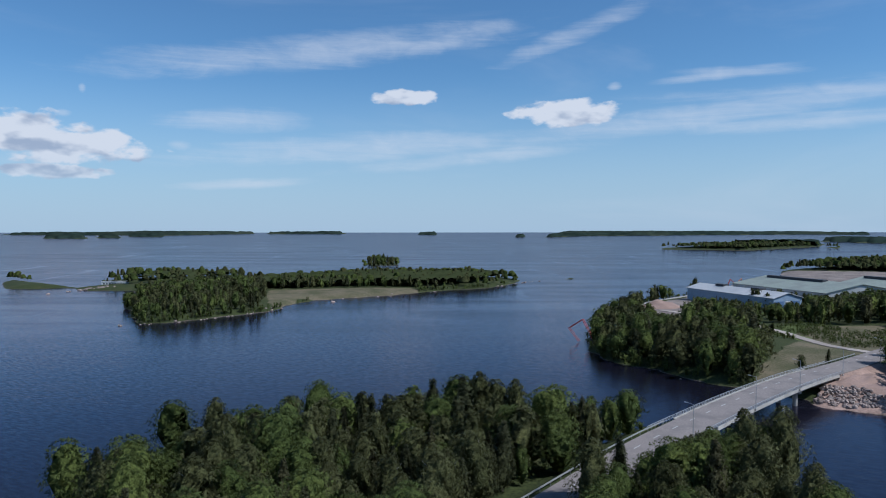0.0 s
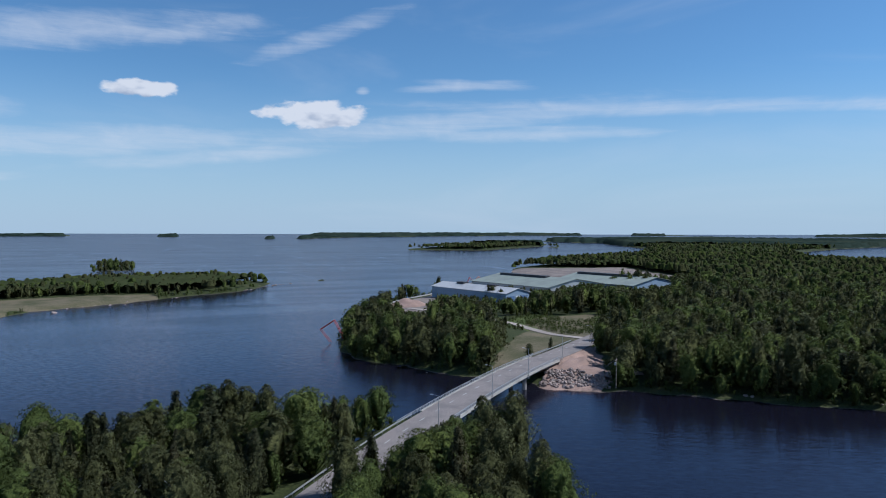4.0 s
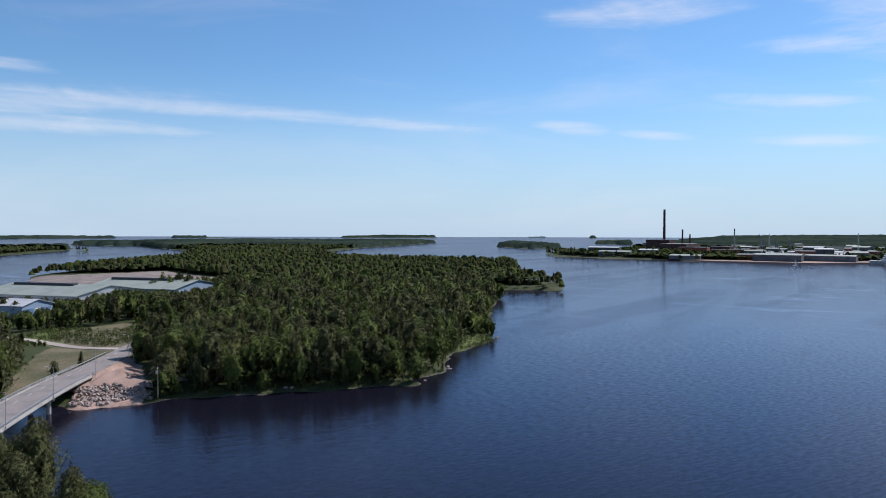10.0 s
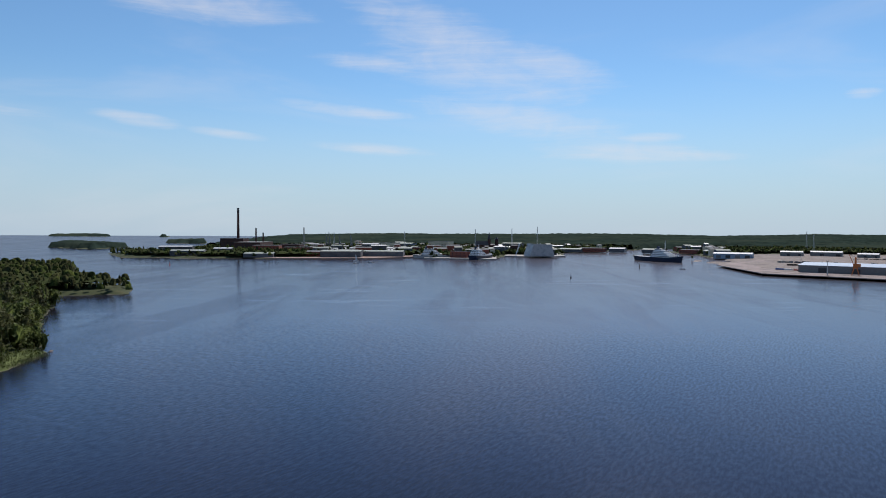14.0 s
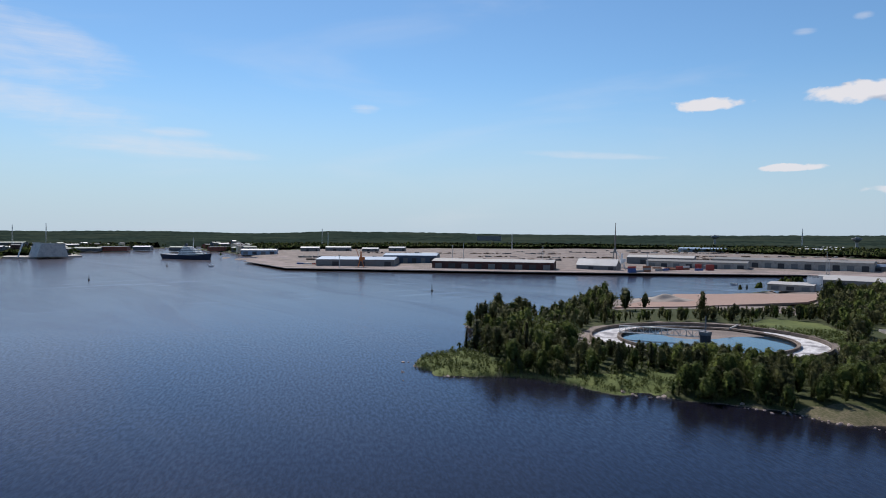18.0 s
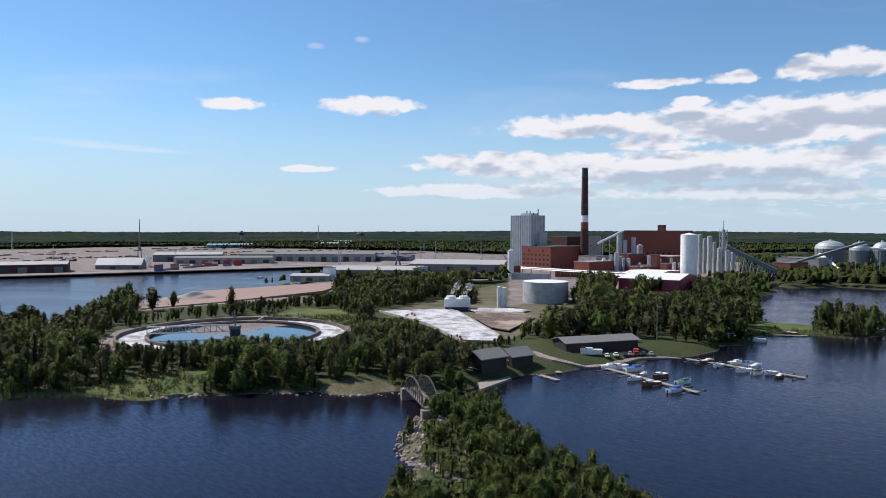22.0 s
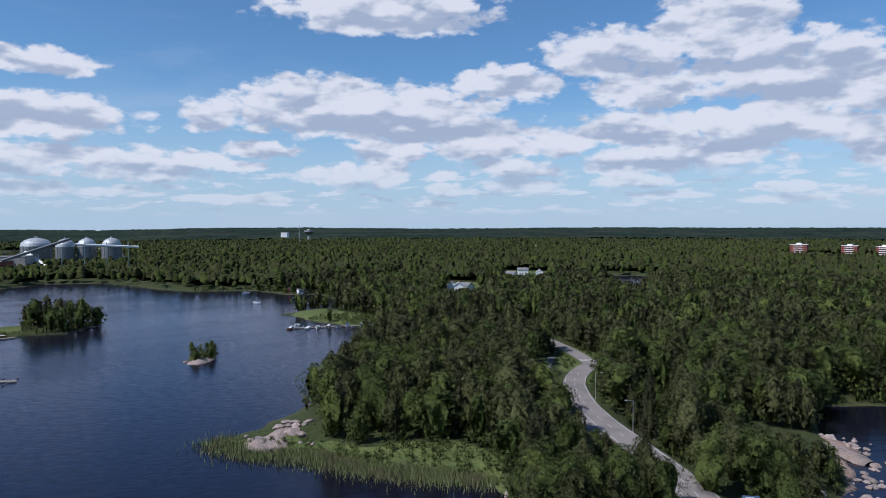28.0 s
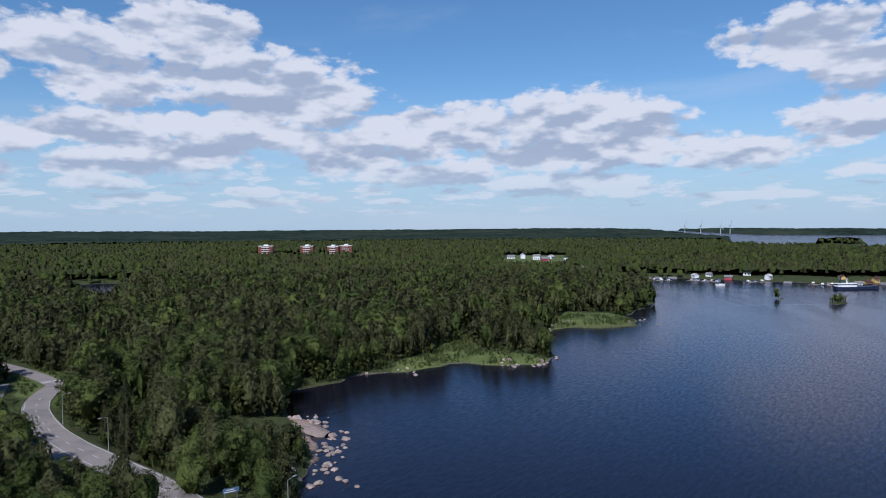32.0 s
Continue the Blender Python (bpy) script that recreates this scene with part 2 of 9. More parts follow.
# ---- materials ----
def material(name, colour, rough=0.8, spread=0.25, grain=1.0, stain=12.0, bump=0.0, metal=0.0, second=None, vary=0.0, island=0.0, spec=0.3):
    """A surface with variation at two scales; grain and stain are sizes in metres. vary: by object; island: by loose piece."""
    m = bpy.data.materials.new(name)
    m.use_nodes = True
    k = Nodes(m.node_tree)
    p = m.node_tree.nodes["Principled BSDF"]
    where = m.node_tree.nodes.new("ShaderNodeNewGeometry")
    pos = where.outputs["Position"]
    fine = k.noise(pos, 1.0 / grain, 4.0, 0.6)
    broad = k.noise(pos, 1.0 / stain, 3.0, 0.55)
    dark = tuple(c * (1 - spread) for c in colour)
    light = tuple(min(1.0, c * (1 + spread)) for c in colour)
    col = k.mix(k.smooth(fine, 0.3, 0.7), dark, light)
    col = k.mix(k.smooth(broad, 0.42, 0.68), col, second or tuple(c * (1 - 0.6 * spread) for c in colour))
    if vary:
        r = m.node_tree.nodes.new("ShaderNodeObjectInfo").outputs["Random"]
        col = k.mix(1.0, col, k.mix(r, (1 - vary,) * 3, (1 + vary,) * 3), "MULTIPLY")
    if island:
        r = where.outputs["Random Per Island"]
        col = k.mix(1.0, col, k.mix(r, (1 - island,) * 3, (1 + island,) * 3), "MULTIPLY")
    k.feed(p.inputs["Base Color"], col)
    p.inputs["Roughness"].default_value, p.inputs["Metallic"].default_value = rough, metal
    p.inputs["Specular IOR Level"].default_value = spec
    if bump:
        b = m.node_tree.nodes.new("ShaderNodeBump")
        b.inputs["Strength"].default_value, b.inputs["Distance"].default_value = 0.6, bump
        k.feed(b.inputs["Height"], fine)
        k.feed(p.inputs["Normal"], b.outputs[0])
    return m


def leaf_material(name, colour, yellow, through_light=0.25, leaf=0.0, spec=0.06, gaps=0.46):
    """Foliage: tone varies by clump, by tree and over the wood. leaf: size of the single leaf tufts in metres, with gaps between them."""
    m = bpy.data.materials.new(name)
    m.use_nodes = True
    nt = m.node_tree
    k = Nodes(nt)
    p = nt.nodes["Principled BSDF"]
    geo = nt.nodes.new("ShaderNodeNewGeometry")
    pos = geo.outputs["Position"]
    broad = k.noise(pos, 1 / 30.0, 3.0, 0.6)
    tone = nt.nodes.new("ShaderNodeAttribute")
    tone.attribute_name = "tone"
    o = k.math("FRACT", k.math("ADD", tone.outputs["Fac"], nt.nodes.new("ShaderNodeObjectInfo").outputs["Random"]))
    col = k.mix(geo.outputs["Random Per Island"] if gaps else 0.5, tuple(c * 0.88 for c in colour), tuple(c * 1.12 for c in colour))
    col = k.mix(k.math("MULTIPLY", k.smooth(broad, 0.4, 0.7), 0.45), col, yellow)
    col = k.mix(k.smooth(o, 0.6, 1.0, 0.0, 0.45), col, tuple(c * 1.1 for c in yellow))
    col = k.mix(k.smooth(o, 0.4, 0.0, 0.0, 0.5), col, tuple(c * 0.62 for c in colour))
    gap = None
    if leaf:
        tuft = k.noise(pos, 1 / leaf, 3.0, 0.7)
        col = k.mix(k.smooth(tuft, 0.42, 0.66), k.mix(1.0, col, (0.78, 0.78, 0.78), "MULTIPLY"), k.mix(1.0, col, (1.18, 1.18, 1.15), "MULTIPLY"))
        if gaps:
            gap = k.smooth(tuft, gaps - 0.01, gaps + 0.01)
        rise = nt.nodes.new("ShaderNodeBump")
        rise.inputs["Strength"].default_value, rise.inputs["Distance"].default_value = 0.8, leaf * 0.9
        k.feed(rise.inputs["Height"], tuft)
        k.feed(p.inputs["Normal"], rise.outputs[0])
    k.feed(p.inputs["Base Color"], col)
    p.inputs["Roughness"].default_value = 0.62
    p.inputs["Specular IOR Level"].default_value = spec
    tr = nt.nodes.new("ShaderNodeBsdfTranslucent")
    k.feed(tr.inputs["Color"], k.mix(0.5, col, yellow))
    mx = nt.nodes.new("ShaderNodeMixShader")
    mx.inputs[0].default_value = through_light
    nt.links.new(p.outputs[0], mx.inputs[1])
    nt.links.new(tr.outputs[0], mx.inputs[2])
    last = mx.outputs[0]
    if gap is not None:
        clear = nt.nodes.new("ShaderNodeBsdfTransparent")
        cut = nt.nodes.new("ShaderNodeMixShader")
        k.feed(cut.inputs[0], gap)
        nt.links.new(clear.outputs[0], cut.inputs[1])
        nt.links.new(last, cut.inputs[2])
        last = cut.outputs[0]
    nt.links.new(last, nt.nodes["Material Output"].inputs["Surface"])
    return m


def water_material():
    """Dark water under a gloss that grows towards grazing views; short wind waves, with streaks of calmer and rougher water."""
    m = bpy.data.materials.new("sea_water")
    m.use_nodes = True
    nt = m.node_tree
    k = Nodes(nt)
    nt.nodes.remove(nt.nodes["Principled BSDF"])
    pos = nt.nodes.new("ShaderNodeNewGeometry").outputs["Position"]
    slow = k.noise(pos, 1 / 160.0, 3.0, 0.55, 0.6)
    turned = k.vmath("MULTIPLY", pos, (1 / 300.0, 1 / 55.0, 1.0))
    streak = k.smooth(k.noise(turned, 1.0, 5.0, 0.6, 1.2), 0.4, 0.68)
    lane = k.vmath("MULTIPLY", pos, (1 / 35.0, 1 / 190.0, 1.0))
    lane = k.smooth(k.noise(lane, 1.0, 4.0, 0.55, 1.6), 0.58, 0.72)
    wind = nt.nodes.new("ShaderNodeVectorRotate")
    wind.rotation_type = "Z_AXIS"
    nt.links.new(pos, wind.inputs["Vector"])
    wind.inputs["Angle"].default_value = 0.5
    wave = k.vmath("MULTIPLY", wind.outputs[0], (0.5, 1.6, 1.0))
    big = k.noise(wave, 1 / 4.5, 2.0, 0.5, 0.4)
    mid = k.noise(wave, 1 / 1.1, 3.0, 0.6, 0.3)
    h = k.math("ADD", k.math("MULTIPLY", big, 0.16), k.math("MULTIPLY", mid, 0.1))
    b = nt.nodes.new("ShaderNodeBump")
    b.inputs["Distance"].default_value = 1.0
    k.feed(b.inputs["Strength"], k.math("MULTIPLY_ADD", streak, 0.3, 0.45))
    k.feed(b.inputs["Height"], h)
    deep = nt.nodes.new("ShaderNodeBsdfDiffuse")
    k.feed(deep.inputs["Color"], k.mix(slow, (0.0058, 0.0058, 0.011), (0.0068, 0.0068, 0.0135)))
    gloss = nt.nodes.new("ShaderNodeBsdfGlossy")
    gloss.inputs["Color"].default_value = (0.9, 0.89, 1.0, 1)
    k.feed(gloss.inputs["Roughness"], k.math("MULTIPLY_ADD", streak, 0.02, 0.13))
    fres = nt.nodes.new("ShaderNodeFresnel")
    fres.inputs["IOR"].default_value = 1.333
    for n in (gloss, deep):
        k.feed(n.inputs["Normal"], b.outputs[0])
    grain = k.smooth(k.noise(wave, 1 / 1.6, 4.0, 0.65), 0.33, 0.67, 0.82, 1.18)
    most = k.math("MULTIPLY_ADD", lane, 0.1, k.math("MULTIPLY_ADD", streak, -0.06, 0.43))
    mx = nt.nodes.new("ShaderNodeMixShader")
    k.feed(mx.inputs[0], k.math("MINIMUM", k.math("MULTIPLY", k.math("MULTIPLY", fres.outputs[0], 0.9), grain), most))
    nt.links.new(deep.outputs[0], mx.inputs[1])
    nt.links.new(gloss.outputs[0], mx.inputs[2])
    nt.links.new(mx.outputs[0], nt.nodes["Material Output"].inputs["Surface"])
    return m


M_WATER = water_material()
TONES = {"broad": ((0.062, 0.083, 0.026), (0.108, 0.128, 0.036), 0.22), "birch": ((0.066, 0.072, 0.031), (0.09, 0.094, 0.041), 0.18), "conifer": ((0.042, 0.047, 0.023), (0.07, 0.064, 0.032), 0.05)}
LEAVES = {kind: leaf_material(kind + "_leaves", *tone, leaf=0.17, gaps=0.48) for kind, tone in TONES.items()}
LEAVES_MID = {kind: leaf_material(kind + "_boughs", tone[0], tone[1], 0.15, leaf=0.5, gaps=0.45) for kind, tone in TONES.items()}
INNER = {kind: leaf_material(kind + "_inner_boughs", tone[0], tone[1], 0.03, spec=0.0, leaf=0.7, gaps=0.0) for kind, tone in TONES.items()}
# far crowns: shade between leaves, lacking on solid shapes, is put into darker tones
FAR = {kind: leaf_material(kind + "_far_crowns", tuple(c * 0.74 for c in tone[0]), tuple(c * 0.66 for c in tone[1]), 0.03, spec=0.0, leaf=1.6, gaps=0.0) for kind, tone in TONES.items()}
M_CANOPY = leaf_material("lower_canopy", (0.04, 0.05, 0.022), (0.06, 0.068, 0.03), 0.03, spec=0.0)
# distance haze is put into this colour as a cooler, bluer green
M_FOREST = material("hazed_forest_canopy", (0.02, 0.031, 0.025), 0.95, 0.45, 40.0, 330.0, second=(0.036, 0.047, 0.034), spec=0.0)
M_BARK = material("bark", (0.12, 0.10, 0.08), 0.9, 0.3, 0.2, 2.0)
M_BIRCH = material("birch_bark", (0.34, 0.33, 0.3), 0.8, 0.3, 0.3, 1.5, second=(0.2, 0.19, 0.18))
M_ASPHALT = material("worn_asphalt", (0.22, 0.192, 0.18), 0.9, 0.16, 0.35, 7.0, second=(0.165, 0.147, 0.14))
M_PATH = material("old_asphalt", (0.13, 0.125, 0.125), 0.9, 0.15, 0.4, 6.0)
# dark because the backlit shade of the town's fronts is put into it
M_SHED = material("weathered_shaded_grey_sheet", (0.11, 0.113, 0.12), 0.7, 0.2, 1.0, 9.0, second=(0.075, 0.078, 0.085), vary=0.3)
M_CONCRETE = material("concrete", (0.36, 0.34, 0.31), 0.85, 0.15, 0.5, 5.0, second=(0.28, 0.26, 0.24))
M_ROCK = material("granite", (0.235, 0.182, 0.158), 0.85, 0.3, 0.4, 3.0, 0.05, second=(0.15, 0.13, 0.118), vary=0.25, island=0.3)
M_GRAVEL = material("red_gravel", (0.29, 0.2, 0.165), 0.95, 0.2, 0.5, 8.0, 0.05, second=(0.28, 0.19, 0.15))
M_YARD = material("yard_gravel", (0.36, 0.31, 0.27), 0.95, 0.2, 0.6, 25.0, 0.02, second=(0.27, 0.23, 0.2))
M_BRICK = material("red_brick_wall", (0.235, 0.07, 0.05), 0.85, 0.18, 0.4, 9.0, second=(0.2, 0.07, 0.05))
M_STEEL = material("grey_steel_sheet", (0.42, 0.44, 0.45), 0.5, 0.1, 1.0, 8.0, metal=0.3, second=(0.34, 0.36, 0.37))
M_WHITE = material("white_paint", (0.75, 0.75, 0.74), 0.5, 0.06, 0.8, 6.0, second=(0.65, 0.65, 0.64))
M_DARK = material("dark_sheet", (0.05, 0.05, 0.055), 0.6, 0.2, 0.8, 6.0)
M_BLUE = material("blue_sheet", (0.10, 0.17, 0.30), 0.5, 0.12, 0.8, 6.0)
M_GREENROOF = material("grey_green_roof", (0.24, 0.27, 0.235), 0.7, 0.12, 1.0, 14.0, second=(0.2, 0.22, 0.2))
M_WHITEROOF = material("pale_metal_roof", (0.45, 0.45, 0.45), 0.45, 0.08, 1.0, 14.0, second=(0.38, 0.38, 0.38))
M_REED = material("reeds", (0.14, 0.165, 0.062), 0.9, 0.3, 0.6, 5.0, second=(0.15, 0.14, 0.07), island=0.3)
# ---- the plan: shorelines of all land, in metres from the point under the drone ----
SHORES = {}


def outline(name, points):
    SHORES[name] = np.array(points, float)


CLEAR, COVER = [], {"yard": [], "red": [], "lawn": [], "dry": []}


def clearing(points, cover=""):
    """Open ground without trees, and what lies on it."""
    CLEAR.append(np.array(points, float))
    if cover:
        COVER[cover].append(CLEAR[-1])


outline('home', [(-72.8, 61.1), (-62.5, 100.1), (-82, 147.1), (-61, 137), (-47.4, 154.9), (-28.2, 177.8), (-0, 188), (19.4, 185), (31.6, 179.2), (45, 190.7), (51, 192.8), (67.1, 150.7), (81.7, 160.8), (83.1, 162.8), (75, 129.9), (61.8, 102.9), (51.7, 79.7), (38.6, 46), (52, -30), (54.6, -65.1)])
outline('causeway', [(52.9, -159.9), (59.3, -165.8), (64.2, -177.4), (67.1, -193.5), (66.3, -208.7), (63.9, -207.5), (61.5, -214.5), (50.2, -238.6), (37.9, -204.4), (22.5, -177.3), (7.5, -164.5), (-2.9, -150), (-10.5, -119.5), (8.7, -99.6), (23.3, -86.9), (52.5, -90.9)])
outline('south_wood', [(-108.9, -99.1), (-112.6, -106.7), (-105.8, -118), (-99.7, -135.7), (-92, -153.9), (-81.4, -172), (-84.9, -176.6), (-92.5, -178.6), (-111.2, -187.3), (-130.7, -201.3), (-170.5, -234.6), (-207, -269.7), (-240.4, -307.8), (-228.5, -331.5), (-224.6, -361.1), (-231.7, -393.9), (-259.8, -403), (-269.6, -385), (-302, -448), (-313.5, -487), (-293.8, -506), (-290.2, -557), (-250.9, -582), (-236.6, -632), (-231.5, -719), (-211.7, -758), (-500, -866), (-689, -579), (-433, -250), (-103.9, -60), (-53.6, -45)])
outline('back_wood', [(-181.3, -752), (-133.5, -724), (-125.4, -750), (-228.7, -1076), (-518, -1932), (-1637, -5355), (-4950, -4950), (-5262, -1915), (-5597, 195.4), (-5515, 972), (-2152, 641), (-1885, 533), (-1668, 522), (-1553, 600), (-1396, 690), (-1299, 750), (-693, 400), (-696, 344), (-688, 281.6), (-727, 216.9), (-756, 157), (-772, 124.7), (-796, 83.6), (-842, -118.3), (-725, -338.1), (-488, -696), (-222.2, -727)])
outline('cove_wood', [(-772, 124.7), (-726, 106.1), (-537, 56.4), (-686, 129.2), (-513, 98), (-444, 68.4), (-424, 74.5), (-401, 64.8), (-394.4, 30), (-369.2, 10.6), (-351.1, 7.2), (-309.5, 17.4), (-290.6, 12.9), (-286, -3.3), (-287.9, -26.6), (-270.2, -42.7), (-263.9, -59.3), (-249.1, -64.4), (-239.5, -76.2), (-216.7, -72.4), (-205.1, -67.5), (-199.8, -58.6), (-178.3, -49.4), (-165.4, -46.6), (-153.9, -48), (-143.6, -44.2), (-120.2, -34.5), (-95.6, -29.2), (-63.4, -29.6), (-424, -265), (-779, -450), (-886, -156.3)])
outline('mill', [(-123.6, -780), (-117, -677), (-87.9, -617), (-69.5, -462), (-91.5, -449), (-111.7, -462), (-135.6, -439), (-132.1, -420), (-104.6, -407), (-85.3, -418), (-64.3, -406), (-56.5, -374.9), (-37.9, -363.4), (-33.4, -345.8), (-24.1, -329.1), (-8.3, -318.5), (15.8, -293.3), (35.1, -275.9), (41.2, -270.8), (49.7, -256.6), (57, -242.1), (62.1, -230.7), (81.9, -230.6), (146.2, -478), (202.9, -435), (378.1, -714), (317.1, -764), (271.7, -850), (185.3, -958), (112.1, -1088), (34.9, -999), (-113.3, -1295), (-380.1, -1243), (-233.9, -765)])
outline('basins', [(62.1, -230.7), (81.9, -230.6), (93.5, -219.9), (110.7, -219.3), (126.6, -215.8), (147.5, -206), (162.3, -200.1), (151.2, -204.9), (158.8, -194.9), (193.7, -195.6), (203.2, -186.2), (209.4, -174.1), (221.7, -161.8), (242.9, -168.7), (256.9, -181.4), (257.5, -200.6), (262, -217.8), (266.3, -240), (300.4, -249.7), (331.7, -267), (354.1, -294.4), (308.4, -313.8), (377.4, -440), (357.7, -535), (342.4, -640), (370.4, -699), (219.8, -471), (134.6, -502)])
outline('harbour', [(1334, -458), (1192, -462), (920, -417), (692, -634), (432, -921), (370.4, -893), (327.4, -1024), (267.2, -1136), (228.5, -1181), (158.4, -1290), (-130.7, -1494), (-585, -1913), (-1637, -5355), (1129, -6401), (4178, -4979), (5192, -2098), (1807, -587), (1904, -501), (1835, -561), (1625, -577), (1218, -514)])
outline('town', [(1625, 787), (1369, 633), (1339, 511), (1328, 323), (1355, 205.2), (1449, 44), (1344, 30.2), (1348, -95.4), (1489, -128.1), (1490, -256.8), (1729, -291.4), (1953, -514), (2083, -637), (2133, -862), (5192, -2098), (6000, 0), (5478, 1164), (2884, 827), (1587, 609)])
outline('island', [(108.1, 244.5), (94.9, 251.5), (82.3, 278.1), (65.2, 303), (73.2, 354.1), (89.9, 411), (125.4, 477), (156.3, 530), (232.7, 600), (269.5, 661), (371.8, 775), (412, 860), (504, 936), (693, 1090), (799, 1113), (913, 1250), (1131, 1549), (1315, 2031), (1362, 2097), (1268, 2384), (1450, 2511), (2121, 2528), (2298, 1928), (2422, 1641), (1645, 1387), (1245, 1184), (966, 870), (996, 524), (749, 386.5), (681, 303.2), (608, 269.8), (588, 329.7), (510, 283.1), (406, 233.9), (330.6, 188.6), (325.7, 182.4), (293.9, 176.9), (266.6, 172.2), (244.2, 159.1), (233.3, 154.6), (210.9, 158.9), (194.3, 169.9), (177.1, 184.8), (163.2, 190.4), (144.2, 206.7), (134.7, 209.3)])
outline('bank', [(144.2, 206.7), (134.7, 209.3), (118.9, 221), (121, 233.3), (134.9, 224.6), (106, 248.8), (187.8, 353.2), (282.8, 282.8), (213, 149.1)])
outline('west_isle', [(-212.9, 472), (-234, 505), (-229.7, 544), (-273.9, 613), (-313.6, 614), (-337.1, 630), (-315.7, 671), (-245.9, 703), (-206.5, 724), (-172.1, 703), (-91.2, 787), (10.2, 794), (82.8, 729), (62.5, 668), (44.3, 639), (-11.7, 602), (-38.8, 573), (-64.5, 555), (-96.6, 535), (-109, 512), (-111.9, 472), (-125.2, 451), (-143.5, 429), (-160.1, 410), (-179, 408)])
outline('west_back', [(-332.3, 677), (-343.5, 718), (-315.5, 747), (-266.7, 763), (-219.7, 771), (-194.6, 717), (-236.6, 677), (-285.9, 664)])
outline('west_rocks', [(-389.7, 625), (-445, 704), (-441, 726), (-369.9, 671), (-332.7, 641)])
outline('islet', [(-116.7, 1007), (-106.4, 1066), (-63.3, 1035), (-61.5, 979)])
outline('spit', [(103.2, 708), (144.4, 760), (134.1, 737)])
outline('wood_a', [(505, 1643), (680, 1853), (1119, 2058), (965, 1801), (662, 1535)])
outline('wood_b', [(926, 1716), (1022, 1800), (923, 1637)])
outline('wood_c', [(429, 3035), (630, 3468), (1427, 3810), (2657, 4217), (2472, 4114), (851, 4826), (547, 3471)])
outline('line_a', [(-1695, 2970), (-1684, 3305), (-1440, 2848)])
outline('line_b', [(-1506, 3027), (-1595, 3458), (-1359, 2961)])
outline('line_c', [(-1525, 3376), (-1556, 3919), (-1279, 3220)])
outline('line_d', [(-2491, 3954), (-1797, 4621), (-1167, 4481), (-1446, 3716)])
outline('line_e', [(-1136, 4295), (-651, 4659), (-591, 4223)])
outline('line_f', [(-155.6, 3953), (-51.7, 4604), (-31, 3864)])
outline('line_g', [(321.3, 3172), (429, 3651), (372.1, 3170)])
outline('line_h', [(3405, 3096), (4997, 3436), (3835, 2618)])
outline('line_i', [(4525, 2610), (5472, 2617), (4554, 2165)])
outline('line_j', [(2024, 1146), (2560, 1359), (2254, 1131), (2059, 918), (1871, 939)])
outline('line_k', [(4436, 1811), (4946, 1932), (4192, 1637)])
outline('line_l', [(2696, 1089), (3117, 1053), (2544, 859)])
outline('line_m', [(433, 3166), (868, 4036), (2146, 3982), (3628, 3299), (3021, 3600), (1607, 4417)])
outline('pond_islet', [(-120.9, -289.8), (-129.1, -303.2), (-134.5, -303.6), (-144.1, -304.1), (-142.4, -296), (-131.2, -285.1), (-123.7, -282.2)])
outline('skerry_a', [(-555, 193.7), (-555, 202.9), (-539, 195)])
outline('skerry_b', [(-522, 219.4), (-541, 241.2), (-522, 234.8), (-508, 219.1)])
outline('far_w', [(-3300, 1060), (-3050, 1700), (-4277, 2179), (-5200, 1500), (-5100, 1120)])
outline('far_x', [(-1901, 763), (-2090, 975), (-1676, 782)])
clearing([(-118.3, 479), (-136.4, 542), (-143.6, 582), (-89.3, 602), (-24.2, 612), (-19.9, 586), (-44.9, 568), (-67.3, 542), (-107.6, 530), (-110.1, 493)], 'dry')
clearing([(-375.1, 579), (-457, 706), (-346.6, 678), (-315.3, 653), (-278.6, 635), (-241, 659), (-193.3, 697), (-186, 671), (-220.9, 647), (-273.9, 613), (-304.9, 578)], '')
clearing([(107, 426), (131.1, 470), (230.8, 589), (373.1, 791), (378.3, 675), (235.9, 460), (180.3, 469), (130.5, 379.4), (125.9, 379.4), (125.9, 426)], 'yard')
clearing([(179.1, 477), (215.8, 596), (404, 840), (534, 777), (477, 556), (330.7, 497), (258.5, 456), (238.3, 464)], 'yard')
clearing([(102.5, 231.9), (128.2, 280), (155.5, 312.3), (177.8, 335.5), (173.8, 349.3), (195.1, 368.3), (233, 368.1), (185.1, 291.9), (157.6, 279.9), (133, 258.5)], 'dry')
clearing([(156.1, 354.6), (197.2, 384.4), (207.2, 348.4), (244.3, 367), (199.8, 302.6), (180.7, 299.1)], 'lawn')
clearing([(110.1, 215.1), (131.6, 238.5), (153, 257.4), (169.7, 266.7), (154.9, 237.5), (145.3, 217.8), (132.2, 204), (123.1, 204)], 'red')
clearing([(238.5, -256.7), (266.3, -305.8), (256.4, -352.7), (214, -380.8), (174.6, -373), (140.8, -338), (138.5, -296.4), (178.1, -266.8), (210, -245.3)], 'yard')
clearing([(213.5, -366.8), (222.1, -417), (197.3, -421), (158.9, -388.9), (146.4, -344.7)], 'lawn')
clearing([(168.2, -395.7), (164.2, -436), (117.1, -458), (82, -410), (64.8, -325.4), (82.6, -324.5), (117.4, -379.3)], '')
clearing([(155.9, -410), (154.3, -509), (112.2, -477), (136.6, -581), (124.5, -673), (103.7, -560), (38.2, -487), (23.2, -427), (57, -374.6), (64.4, -318.9), (71.5, -314.9), (121.6, -401)], 'dry')
